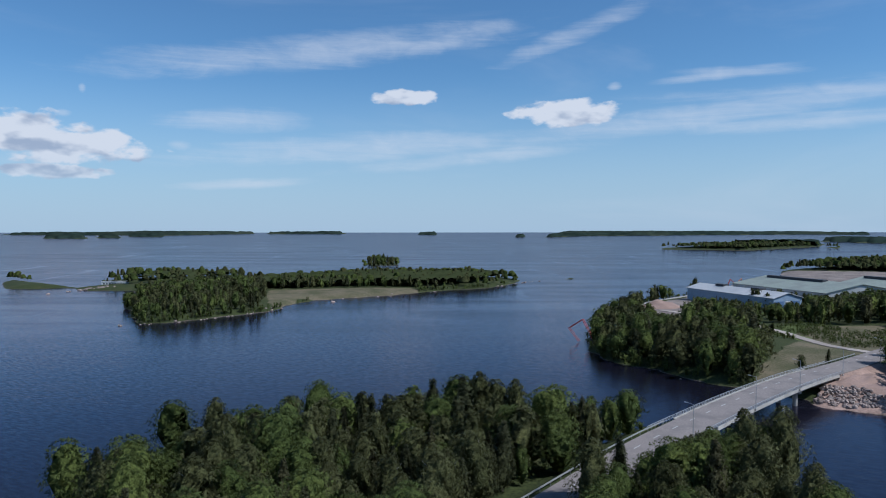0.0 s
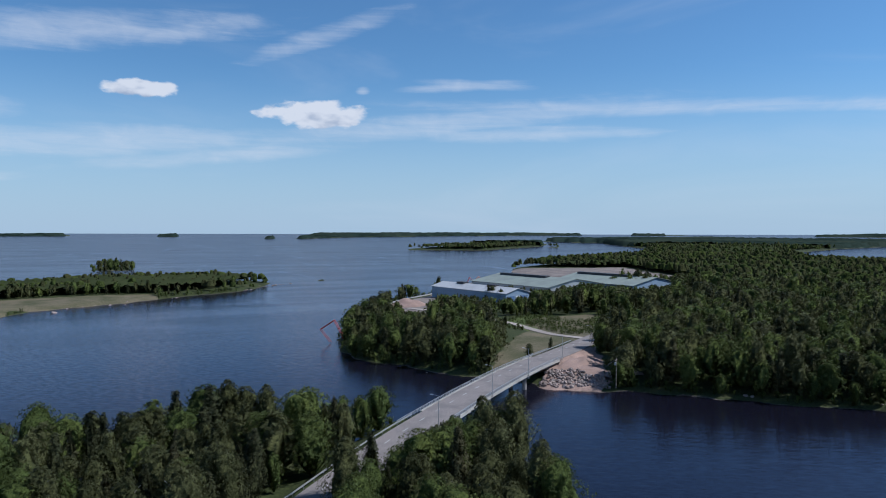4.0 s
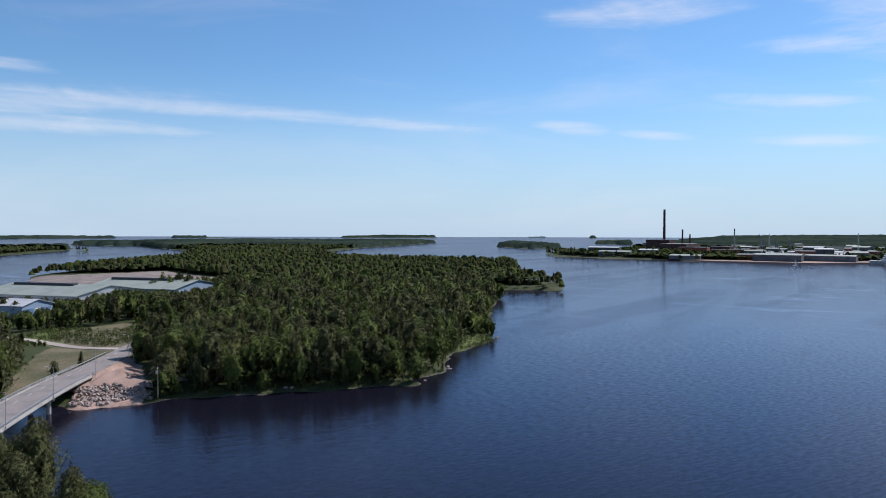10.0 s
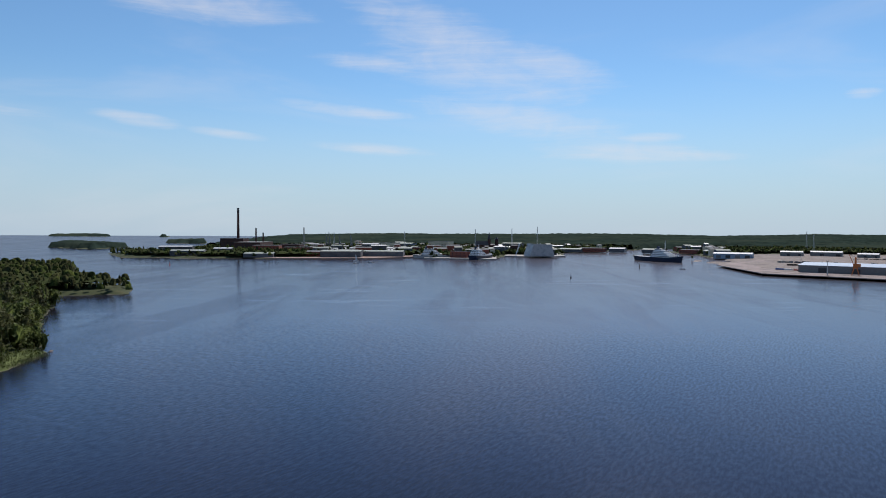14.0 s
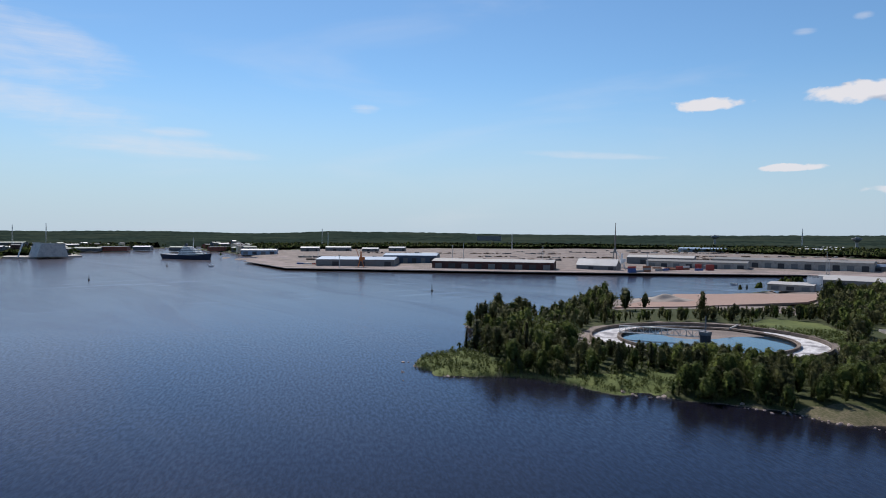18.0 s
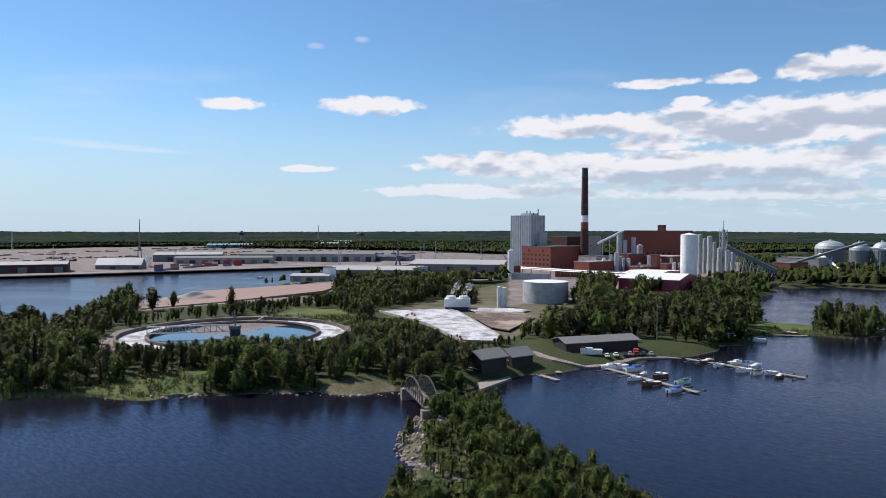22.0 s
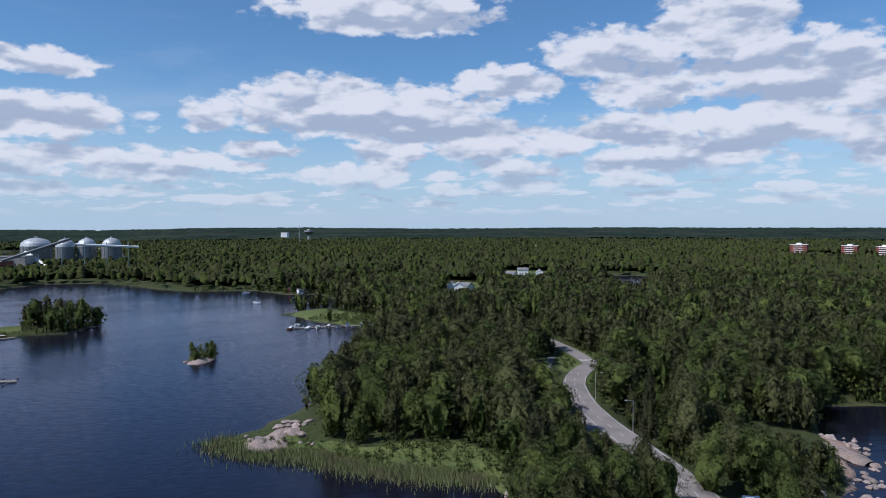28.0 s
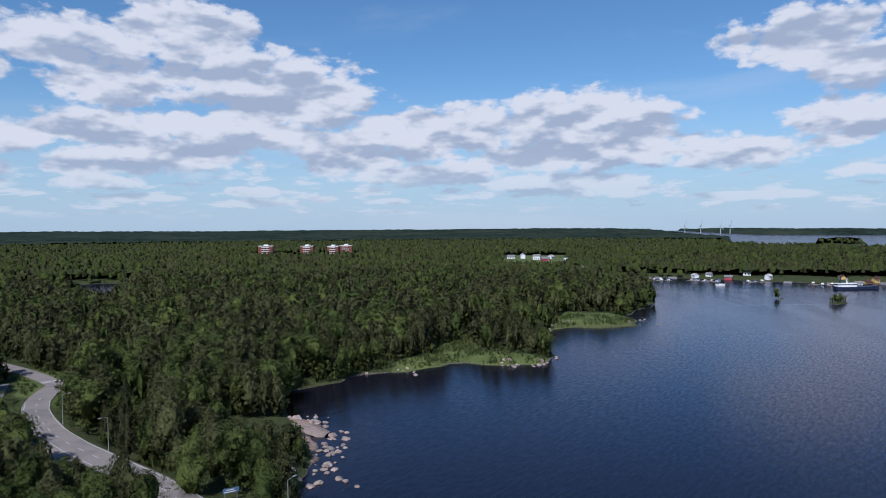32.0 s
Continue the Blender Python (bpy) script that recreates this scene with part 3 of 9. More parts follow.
clearing([(185.7, -960), (-148.7, -1175), (-104.8, -827), (-50.5, -697), (23.9, -623), (51.1, -650), (45.4, -524), (88.9, -480), (124.5, -673)], 'yard')
clearing([(52.3, -221.8), (63.3, -250.8), (65.4, -277.7), (54, -336.6), (39.3, -330.1), (-3.6, -362.1), (-36.3, -348.1), (-31.2, -323.3), (15, -278.1), (44.3, -239.2)], '')
clearing([(306.6, -375.7), (366.8, -428), (372.2, -538), (287.6, -675), (221.4, -464), (283.9, -425)], 'yard')
clearing([(306.8, -565), (351.4, -659), (270.4, -869), (218.9, -1085), (141, -701), (185.1, -654), (271.3, -579)], 'yard')
clearing([(240.3, -164.1), (257.5, -178.8), (252.9, -203.5), (214.4, -193.3), (198.2, -173), (212.3, -154.9)], 'lawn')
clearing([(83.3, -234.5), (96.6, -237.2), (112.5, -222.7), (129.1, -216.8), (124.6, -209.2), (77.4, -217.9)], 'dry')
clearing([(-76.8, -166), (-81.9, -173.7), (-95.9, -160.4), (-104.7, -142.5), (-122.8, -128.3), (-125.3, -111.3), (-108.3, -96.2), (-97.3, -119.9)], 'lawn')
clearing([(-85.9, -168.8), (-91.9, -177.2), (-111.3, -185.8), (-108.3, -173.2), (-97.2, -151.5), (-89.8, -155.5)], '')
clearing([(-221.5, -381.9), (-234.1, -396.5), (-252.6, -382.4), (-254.6, -328.6), (-237.4, -301.4)], 'lawn')
clearing([(-271.3, -49.7), (-284.9, -49.7), (-295.6, -37), (-323.4, -33.8), (-333.4, -22.6), (-308.7, -16), (-300.3, -3.4), (-298.7, 10.9), (-306.9, 18.5), (-285.6, 13.8), (-281.1, -3.2), (-279.6, -25.8), (-268.6, -42.5)], 'lawn')
clearing([(-332, 6.8), (-435, 29.6), (-442, 74.9), (-412, 76.2), (-367.4, 25)], 'lawn')
clearing([(-206.3, -71.1), (-201, -58.9), (-171.1, -44.5), (-151.5, -44.6), (-151.2, -48.4), (-170.5, -51.9), (-189.4, -60.4)], 'red')
clearing([(-236.4, -182.9), (-249.4, -186.8), (-247, -160.2), (-213.5, -139.8), (-195.8, -135.1), (-160, -101.3), (-195, -136.8), (-209.6, -159.6)], 'lawn')
clearing([(58.6, -166.7), (62.4, -197.2), (60.9, -200.5), (57.6, -181.6), (45, -146), (47.5, -144)], 'dry')
clearing([(-64.8, -454), (-96.9, -458), (-85.1, -402), (-57, -398.7)], 'lawn')
clearing([(-376.8, -403), (-395.8, -384.2), (-465, -448), (-443, -470)], 'lawn')
clearing([(-518, -464), (-547, -434), (-636, -504), (-602, -539)], 'lawn')
clearing([(-947, -17.9), (-894, 68.1), (-1179, 80.5), (-1185, -17.6)], 'lawn')
clearing([(-717, 110.3), (-690, 205.7), (-648, 320.4), (-712, 351.9), (-740, 220.7), (-756, 122.1)], '')
clearing([(-1071, -415), (-1092, -250.4), (-1284, -294.3), (-1219, -473)], 'lawn')
clearing([(151.2, -397.4), (132.2, -413), (63.8, -315.9), (74, -314.6)], 'lawn')
clearing([(1238, -434), (861, -390.4), (648, -593), (405, -862), (346.7, -836), (306, -957), (213.1, -1102), (218.7, -1297), (481, -1429), (785, -1483), (1051, -1477), (1116, -1666), (1491, -1089), (1552, -726), (1456, -521)], 'yard')
clearing([(-78.3, -167.6), (-82.5, -176.5), (-96.2, -185.6), (-120.9, -198.3), (-110.9, -175.7), (-98.7, -151.3)], '')
clearing([(169.7, -158.2), (188.7, -176.0), (183.3, -203.6), (166.9, -229.8), (150.3, -231.5), (146.8, -209.7), (160.1, -184.1)], 'lawn')
clearing([(277.5, 177.7), (308.8, 192.7), (327.4, 188.4), (320.1, 179.3), (286.1, 172.2)], 'lawn')


def lattice(x, y, size, seed=0):
    """Smooth value noise, 0 to 1, on arrays of places."""
    u, v = np.asarray(x) / size, np.asarray(y) / size
    i, j = np.floor(u), np.floor(v)
    f, g = u - i, v - j
    f, g = f * f * (3 - 2 * f), g * g * (3 - 2 * g)

    def h(a, b):
        s = np.sin(a * 127.1 + b * 311.7 + seed * 74.7) * 43758.5453
        return s - np.floor(s)
    return (h(i, j) * (1 - f) + h(i + 1, j) * f) * (1 - g) + (h(i, j + 1) * (1 - f) + h(i + 1, j + 1) * f) * g


def inside_distance(pts, poly):
    """Signed distance to a closed outline, positive inside."""
    x, y = pts[:, 0], pts[:, 1]
    best, inside = np.full(len(x), 1e9), np.zeros(len(x), bool)
    for (ax, ay), (bx, by) in zip(poly, np.roll(poly, -1, 0)):
        dx, dy = bx - ax, by - ay
        k = np.clip(((x - ax) * dx + (y - ay) * dy) / (dx * dx + dy * dy + 1e-9), 0, 1)
        best = np.minimum(best, (x - ax - k * dx) ** 2 + (y - ay - k * dy) ** 2)
        if dy:
            inside ^= ((ay > y) != (by > y)) & (x < ax + (y - ay) / dy * dx)
    return np.where(inside, 1, -1) * np.sqrt(best)


def line_distance(pts, line):
    """Distance to a polyline of x, y, z, and the line's height at the nearest place."""
    best, z = np.full(len(pts), 1e9), np.zeros(len(pts))
    for a, b in zip(line[:-1], line[1:]):
        d = np.subtract(b, a)
        k = np.clip(((pts[:, 0] - a[0]) * d[0] + (pts[:, 1] - a[1]) * d[1]) / (d[0] ** 2 + d[1] ** 2), 0, 1)
        q = np.hypot(pts[:, 0] - a[0] - k * d[0], pts[:, 1] - a[1] - k * d[1])
        z, best = np.where(q < best, a[2] + k * d[2], z), np.minimum(best, q)
    return best, z


def shore_distance(pts):
    """Metres inland (negative: out on the water), with a ragged shoreline."""
    r = np.hypot(pts[:, 0], pts[:, 1])
    sd = np.full(len(pts), -1e9)
    for poly in SHORES.values():
        lo, hi = poly.min(0) - 60, poly.max(0) + 60
        near = np.flatnonzero(((pts > lo) & (pts < hi)).all(1))
        if len(near):
            sd[near] = np.maximum(sd[near], inside_distance(pts[near], poly))
    rag = (lattice(pts[:, 0], pts[:, 1], 11, 1) - 0.5) * 5 + (lattice(pts[:, 0], pts[:, 1], 3.5, 2) - 0.5) * 2.5
    return sd + np.where(r < 1100, rag - 1.2, 0)


def smoothed(line, step=6.0):
    """A Catmull-Rom curve through the points of a line."""
    p = np.array(line, float)
    p = np.vstack([2 * p[0] - p[1], p, 2 * p[-1] - p[-2]])
    out = []
    for a, b, c, d in zip(p[:-3], p[1:-2], p[2:-1], p[3:]):
        n = max(1, int(np.linalg.norm(c - b) / step))
        for t in np.arange(n) / n:
            out.append(0.5 * (2 * b + (c - a) * t + (2 * a - 5 * b + 4 * c - d) * t * t + (3 * b - a - 3 * c + d) * t ** 3))
    return np.array(out + [p[-2]])


# roads: x, y and height of the middle line
ROAD_BRIDGE = smoothed([(4, 108, 5.5), (22, 130, 6), (46, 159, 6.6), (68.5, 183, 6.9), (91, 206, 6.9), (118, 231.5, 6.7), (148, 257, 6), (186, 291, 5), (219, 318, 4.5), (272, 356, 4)])
ROAD_BRANCH = smoothed([(178, 288, 5), (172, 312, 4), (171.5, 340, 3.6), (171, 362, 3.4), (160, 410, 3.2), (140, 450, 3)])
ROAD_SOUTH = smoothed([(-108, -22, 5), (-123.3, -57, 4.5), (-138.2, -75.6, 4.3), (-155.8, -101.5, 4.2), (-168.6, -118.8, 4.2), (-188, -138, 4.2), (-201, -147, 4.2), (-215.6, -153.2, 4.2), (-229, -156.3, 4.2), (-246, -154, 4.2), (-300, -140, 4)])
ROAD_TURNING = smoothed([(-222, -154.5, 4.18), (-232, -167, 4.2), (-246.6, -188.6, 4.2), (-262, -214, 4.2), (-290, -250, 4.2)])
ROAD_CYCLE = smoothed([(-142, -96, 3.9), (-158.5, -116.5, 3.9), (-176, -139, 3.9), (-196, -157, 3.9), (-224, -176, 3.9)])
ROADS = [(ROAD_BRIDGE, 5.5), (ROAD_BRANCH, 3.0), (ROAD_SOUTH, 3.8), (ROAD_TURNING, 3.2), (ROAD_CYCLE, 1.6)]
GAP = ((65, 180), (131, 243))      # the bridge's two abutments


def on_bridge(pts):
    a, b = np.array(GAP, float)
    d = (b - a) / np.linalg.norm(b - a)
    k = (pts - a) @ d
    return (k > 0) & (k < np.linalg.norm(b - a))


def ground_height(pts, sd=None):
    pts = np.asarray(pts, float)
    sd = shore_distance(pts) if sd is None else sd
    inland = np.maximum(sd, 0)
    z = 2.6 * (1 - np.exp(-inland / 7)) + 2.5 * (1 - np.exp(-inland / 90))
    z += (lattice(pts[:, 0], pts[:, 1], 35, 3) - 0.5) * np.minimum(inland / 12, 1) * 1.6
    z = np.where(sd < 0, np.maximum(sd * 0.35, -2.0), z)
    bridge = on_bridge(pts)
    for line, half in ROADS:
        d, rz = line_distance(pts, line)
        bank = rz - 0.25 - np.maximum(d - half - 1.2, 0) * 0.5
        flat = np.clip((half + 5 - d) / 4, 0, 1)
        z2 = np.where(d < half + 5, z * (1 - flat) + (rz - 0.25) * flat, np.maximum(z, bank))
        z = np.where(bridge & (line is ROAD_BRIDGE), z, np.maximum(z2, np.where(sd < -1, -2, z2)))
    return z


def mesh_object(name, verts, faces, mat, parent=None, smooth=False):
    me = bpy.data.meshes.new(name)
    me.from_pydata([tuple(map(float, v)) for v in verts], [], [tuple(map(int, f)) for f in faces])
    me.materials.append(mat)
    if smooth:
        me.polygons.foreach_set("use_smooth", [True] * len(me.polygons))
    me.update()
    ob = new(name, me)
    ob.parent = parent
    return ob


def fast_mesh(name, verts, faces, mat, smooth=False):
    """One object from big arrays; all faces have the same number of corners."""
    me = bpy.data.meshes.new(name)
    n, c = faces.shape
    me.vertices.add(len(verts))
    me.vertices.foreach_set("co", np.ascontiguousarray(verts, np.float32).ravel())
    me.loops.add(n * c)
    me.loops.foreach_set("vertex_index", np.ascontiguousarray(faces, np.int32).ravel())
    me.polygons.add(n)
    me.polygons.foreach_set("loop_start", np.arange(0, n * c, c, dtype=np.int32))
    if smooth:
        me.polygons.foreach_set("use_smooth", np.ones(n, bool))
    me.materials.append(mat)
    me.update(calc_edges=True)
    me.validate()
    return new(name, me)


def polar(radii, step):
    ang = np.radians(np.arange(0, 360, step))
    r, a = np.meshgrid(radii, ang, indexing="ij")
    return np.stack([-r * np.sin(a), r * np.cos(a)], -1), len(ang)


def build_ground():
    radii = np.concatenate([np.linspace(20, 90, 8)[:-1], np.geomspace(90, 1100, 230)[:-1], np.geomspace(1100, 6400, 40)])
    grid, na = polar(radii, 0.45)
    pts = grid.reshape(-1, 2)
    sd = shore_distance(pts)
    z = ground_height(pts, sd)
    land = z.reshape(len(radii), na) > -0.6
    i, j = np.meshgrid(np.arange(len(radii) - 1), np.arange(na), indexing="ij")
    j2 = (j + 1) % na
    keep = land[i, j] | land[i + 1, j] | land[i, j2] | land[i + 1, j2]
    quads = np.stack([i * na + j, i * na + j2, (i + 1) * na + j2, (i + 1) * na + j], -1)[keep]
    used, inv = np.unique(quads, return_inverse=True)
    verts = np.column_stack([pts, z])[used]
    ob = fast_mesh("ground", verts, inv.reshape(-1, 4)[:, ::-1], M_GROUND, True)
    flat = verts[:, :2] + np.column_stack([lattice(verts[:, 0], verts[:, 1], 6, 4), lattice(verts[:, 0], verts[:, 1], 6, 5)]) * 4 - 2
    for kind, areas in COVER.items():
        best = np.full(len(verts), -1e9)
        for area in areas:
            best = np.maximum(best, inside_distance(flat, area))
        layer = ob.data.attributes.new(kind, "FLOAT", "POINT")
        layer.data.foreach_set("value", np.clip(best / 4 + 0.4, 0, 1).astype(np.float32))
    tagged(ob, "grassy ground with stony shores and bare gravel", "ground", kind="structure")


def ground_material():
    """Grass inland, bare stone and gravel along the waterline."""
    m = bpy.data.materials.new("shore_ground")
    m.use_nodes = True
    nt = m.node_tree
    k = Nodes(nt)
    p = nt.nodes["Principled BSDF"]
    pos = nt.nodes.new("ShaderNodeNewGeometry").outputs["Position"]
    sep = nt.nodes.new("ShaderNodeSeparateXYZ")
    nt.links.new(pos, sep.inputs[0])
    fine = k.noise(pos, 1.3, 4.0, 0.6)
    broad = k.noise(pos, 1 / 16.0, 3.0, 0.6)
    grass = k.mix(k.smooth(fine, 0.3, 0.7), (0.022, 0.03, 0.01), (0.052, 0.064, 0.02))
    grass = k.mix(k.smooth(broad, 0.5, 0.75), grass, (0.06, 0.062, 0.026))
    stone = k.mix(k.smooth(fine, 0.35, 0.65), (0.03, 0.026, 0.022), (0.17, 0.14, 0.118))
    edge = k.math("ADD", sep.outputs["Z"], k.math("MULTIPLY", k.math("SUBTRACT", broad, 0.5), 1.6))
    for kind, dark, light in (("lawn", (0.045, 0.066, 0.018), (0.12, 0.142, 0.045)), ("dry", (0.06, 0.065, 0.028), (0.16, 0.13, 0.085)),
                              ("yard", (0.12, 0.1, 0.09), (0.26, 0.215, 0.19)), ("red", (0.22, 0.15, 0.12), (0.42, 0.29, 0.235))):
        layer = nt.nodes.new("ShaderNodeAttribute")
        layer.attribute_name = kind
        rough = k.math("ADD", layer.outputs["Fac"], k.math("MULTIPLY", k.math("SUBTRACT", fine, 0.5), 0.5))
        tone = k.mix(k.smooth(k.math("ADD", k.math("MULTIPLY", fine, 0.5), k.math("MULTIPLY", broad, 0.5)), 0.35, 0.65), dark, light)
        grass = k.mix(k.smooth(rough, 0.35, 0.6), grass, tone)
    k.feed(p.inputs["Base Color"], k.mix(k.smooth(edge, -0.1, 0.3), stone, grass))
    p.inputs["Roughness"].default_value = 0.95
    p.inputs["Specular IOR Level"].default_value = 0.2
    return m


M_GROUND = ground_material()
build_ground()
water_grid, water_n = polar(np.array([5, 40, 120, 400, 1200, 3000, 6600.0]), 3.0)
wi, wj = np.meshgrid(np.arange(6), np.arange(water_n), indexing="ij")
wq = np.stack([wi * water_n + wj, wi * water_n + (wj + 1) % water_n, (wi + 1) * water_n + (wj + 1) % water_n, (wi + 1) * water_n + wj], -1).reshape(-1, 4)
sea = fast_mesh("water", np.column_stack([water_grid.reshape(-1, 2), np.zeros(7 * water_n)]), wq[:, ::-1], M_WATER)
tagged(sea, "dark blue rippled sea water with wind streaks", "sea", kind="structure")



# tall single trees: x, y, ground, height, kind (0 broad, 1 birch, 2 conifer)
HEROES = np.array([
    (-100.3, 903.5, 3.2, 9, 0),
    (-94, 905.5, 3.2, 14, 1),
    (-89.3, 909.9, 3.2, 16, 2),
    (-85.1, 927.5, 3.2, 16, 0),
    (-78.1, 915.9, 3.2, 15, 0),
    (-72.2, 915.9, 3.2, 15, 2),
    (-67.2, 927.5, 3.2, 13, 1),
    (-61.6, 933, 3.2, 12, 0),
    (-89.6, 943.9, 3.2, 10, 0),
    (-71.8, 948.6, 3.2, 9, 0),
    (-29.6, 166.7, 3.2, 18, 0),
    (-24.2, 162.5, 3.2, 16, 0),
    (9.1, 170.3, 3.2, 19, 1),
    (5.1, 176.5, 3.2, 17, 0),
    (13.3, 171.2, 3.2, 17, 1),
    (17.7, 167.3, 3.2, 18, 1),
    (23.4, 159.5, 3.2, 18, 0),
    (25.2, 151, 3.2, 15, 0),
    (-19.5, 166.8, 3.2, 15, 1),
    (-10.8, 158.5, 3.2, 15, 1),
    (-0.5, 163.9, 3.2, 15, 0),
    (-43.1, 159, 3.2, 14, 0),
    (-52.8, 161.3, 3.2, 15, 1),
    (-62.5, 162.7, 3.2, 14, 0),
    (58.9, 136.8, 3.2, 19, 1),
    (67.2, 137.7, 3.2, 19, 1),
    (59.1, 128.9, 3.2, 16, 1),
    (50.4, 129.5, 3.2, 16, 0),
    (42.1, 126.7, 3.2, 16, 0),
    (61, 113.3, 3.2, 16, 1),
    (62.2, 109.1, 3.2, 14, 0),
    (33.4, 131.1, 3.2, 15, 2),
    (28.2, 130.4, 3.2, 15, 1),
    (38.1, 127.7, 3.2, 13, 0),
    (-114.8, -68.8, 3.2, 16, 1),
    (-111.5, -71.9, 3.2, 14, 0),
    (-115.8, -65.7, 3.2, 12, 0),
    (-105.3, -72.8, 3.2, 13, 0),
    (-100.5, -75.5, 3.2, 13, 0),
    (-119.8, -98.2, 3.2, 15, 2),
    (-125.5, -153.4, 3.2, 17, 2),
    (-118, -156.5, 3.2, 16, 0),
    (-144.9, -63.1, 3.2, 13, 0),
    (-140.3, -54.5, 3.2, 12, 0),
    (-133.8, -64.8, 3.2, 13, 0),
    (-157.4, -82.6, 3.2, 18, 1),
    (-155.7, -91.5, 3.2, 19, 2),
    (169.6, 260.9, 3.2, 17, 1),
    (185.9, 277, 3.2, 18, 1),
    (182.8, 257.7, 3.2, 16, 1),
    (166.3, 258.1, 3.2, 14, 0)])

# open ground that the trees in front leave in view: x, y, z
OPEN = []


def in_view(z, points):
    OPEN.extend((x, y, z, 3.5 + 0.009 * math.hypot(x, y)) for x, y in points)


in_view(4, [(239.7, -273.1), (225.5, -276.5), (222.1, -290.9), (211.3, -290.8), (203.3, -304.4), (193.1, -314.8), (180.8, -321.8), (167.2, -319.8), (156, -321.2), (150.1, -327.1)])
in_view(4, [(154.4, -409.7), (139, -393), (129.6, -418.3), (117.1, -415.3), (107.6, -396), (97.1, -380.7), (84.4, -348.9), (74.1, -332.6)])
in_view(4, [(147.9, -397.8), (134.7, -399.5), (111.9, -369.2), (91.4, -339.8), (76.3, -324.2), (103.1, -408.8), (117.9, -438.1), (106.4, -439.6), (89.2, -461), (82.5, -501.4), (65.2, -496), (52, -505.4), (88.6, -405.4), (75.4, -407.2), (64.2, -421.9), (67.1, -362.2)])
in_view(3, [(36.3, -304.6), (20.8, -295.8), (6.8, -311.2), (-8.3, -321.9), (-21.5, -329.7), (-29.9, -337.2), (51.3, -283.1), (41.8, -274.8)])
in_view(1, [(56.4, -258.1), (50.1, -258.9), (56, -237.9)])
in_view(9, [(179.6, 506.7), (187.3, 489.5), (194.8, 472.9), (200.5, 458), (206.1, 443.6), (224.7, 447.7)])
in_view(11, [(243.1, 522.9), (256.8, 511.5), (260.5, 481.6), (289.8, 498), (322.6, 516.5), (330.7, 493.9), (338.4, 472.1), (367.3, 479.2)])
in_view(2.5, [(152.7, 501.6), (155.6, 490.5), (176.7, 534.1), (193.5, 558.3), (145.8, 451.2)])
in_view(4, [(161.3, 327.8), (153.1, 294.1), (137.2, 284.3), (165.2, 305.6), (182.1, 384.5), (176.6, 352.1), (181.9, 336.4), (191.1, 328.7), (209.8, 336), (226.6, 350.4)])
in_view(1, [(120.8, 220.8), (125.6, 215), (131.7, 211.4)])
in_view(4, [(134.7, 238.1), (145.6, 241.1), (159.2, 251.2), (142.9, 252.6)])
in_view(5, [(301.4, -375.4), (297.1, -395.3), (297.8, -416.4), (290.8, -435), (280.7, -457.3), (265.9, -472.8), (257.3, -500.3), (263.3, -541.1)])
in_view(5, [(148.5, -631.3), (125.9, -576.1), (121.7, -722), (96.2, -709.4), (14, -624.9), (-10.7, -610.9), (-30.9, -631)])
in_view(6, [(-395.1, -412.4), (-400, -407.6), (-412.2, -410), (-421, -408.7), (-557.5, -491.5), (-572.4, -488.6), (-598.9, -487.1)])
in_view(5, [(-1105.6, -7.6), (-1104.7, 10), (-1103.6, 31.9), (-1102.5, 53.6)])
in_view(2, [(-89.2, -170.5), (-92.5, -165.9), (-96.8, -161.8), (-96.4, -155.5), (-99.6, -144.9), (-105.6, -134.4), (-112, -124.9), (-117.3, -114.8), (-116.9, -107.3)])
in_view(0.5, [(-199.4, -63.6), (-196.9, -57.8), (-181.5, -50.2), (-170.2, -47.4), (-160, -47.1), (-153.3, -47.1), (-201, -65.8)])
in_view(3, [(-193.4, -78.4), (-193.8, -73.5), (-195.3, -69)])
in_view(0.5, [(-278.8, -39.5), (-286.3, -31.1), (-289.3, -22), (-287.5, -12.6), (-287, -3.3), (-291.3, 8.3), (-299, 14.5), (-295.9, -32.2), (-296.7, -20.2), (-399.7, 30.4), (-400.6, 46.1), (-410.5, 63.2), (-434.6, 56.8), (-426.1, 39.1)])
in_view(0.5, [(244.1, -172.4), (220.4, -171.7), (214.1, -178), (94.9, -219.8), (87, -227.5)])
in_view(2.5, [(58.6, -192.9), (48.4, -166.4), (40, -148.1)])
in_view(1, [(-63.6, -422.5), (-75.5, -416.8), (-87.4, -420.7)])
in_view(1, [(-126.1, 514.3), (-113.6, 533.6), (-100.2, 554.5), (-76.3, 577.1), (-50, 596.5)])
in_view(5.5, [(25.5, 145.2), (19.9, 138.9), (30.2, 151)])
in_view(0.5, [(81.4, 161.9), (82.5, 163.7)])
for line, a, b in ((ROAD_SOUTH, 0, 172), (ROAD_TURNING, 0, 30), (ROAD_BRIDGE, 64, 235)):
    for s in np.arange(a, b, 2.0):
        d = np.hypot(*np.diff(line[:, :2], axis=0).T).cumsum()
        i = min(int(np.searchsorted(d, s)), len(line) - 1)
        OPEN.append((*line[i], 3.0))
OPEN = np.array(OPEN)


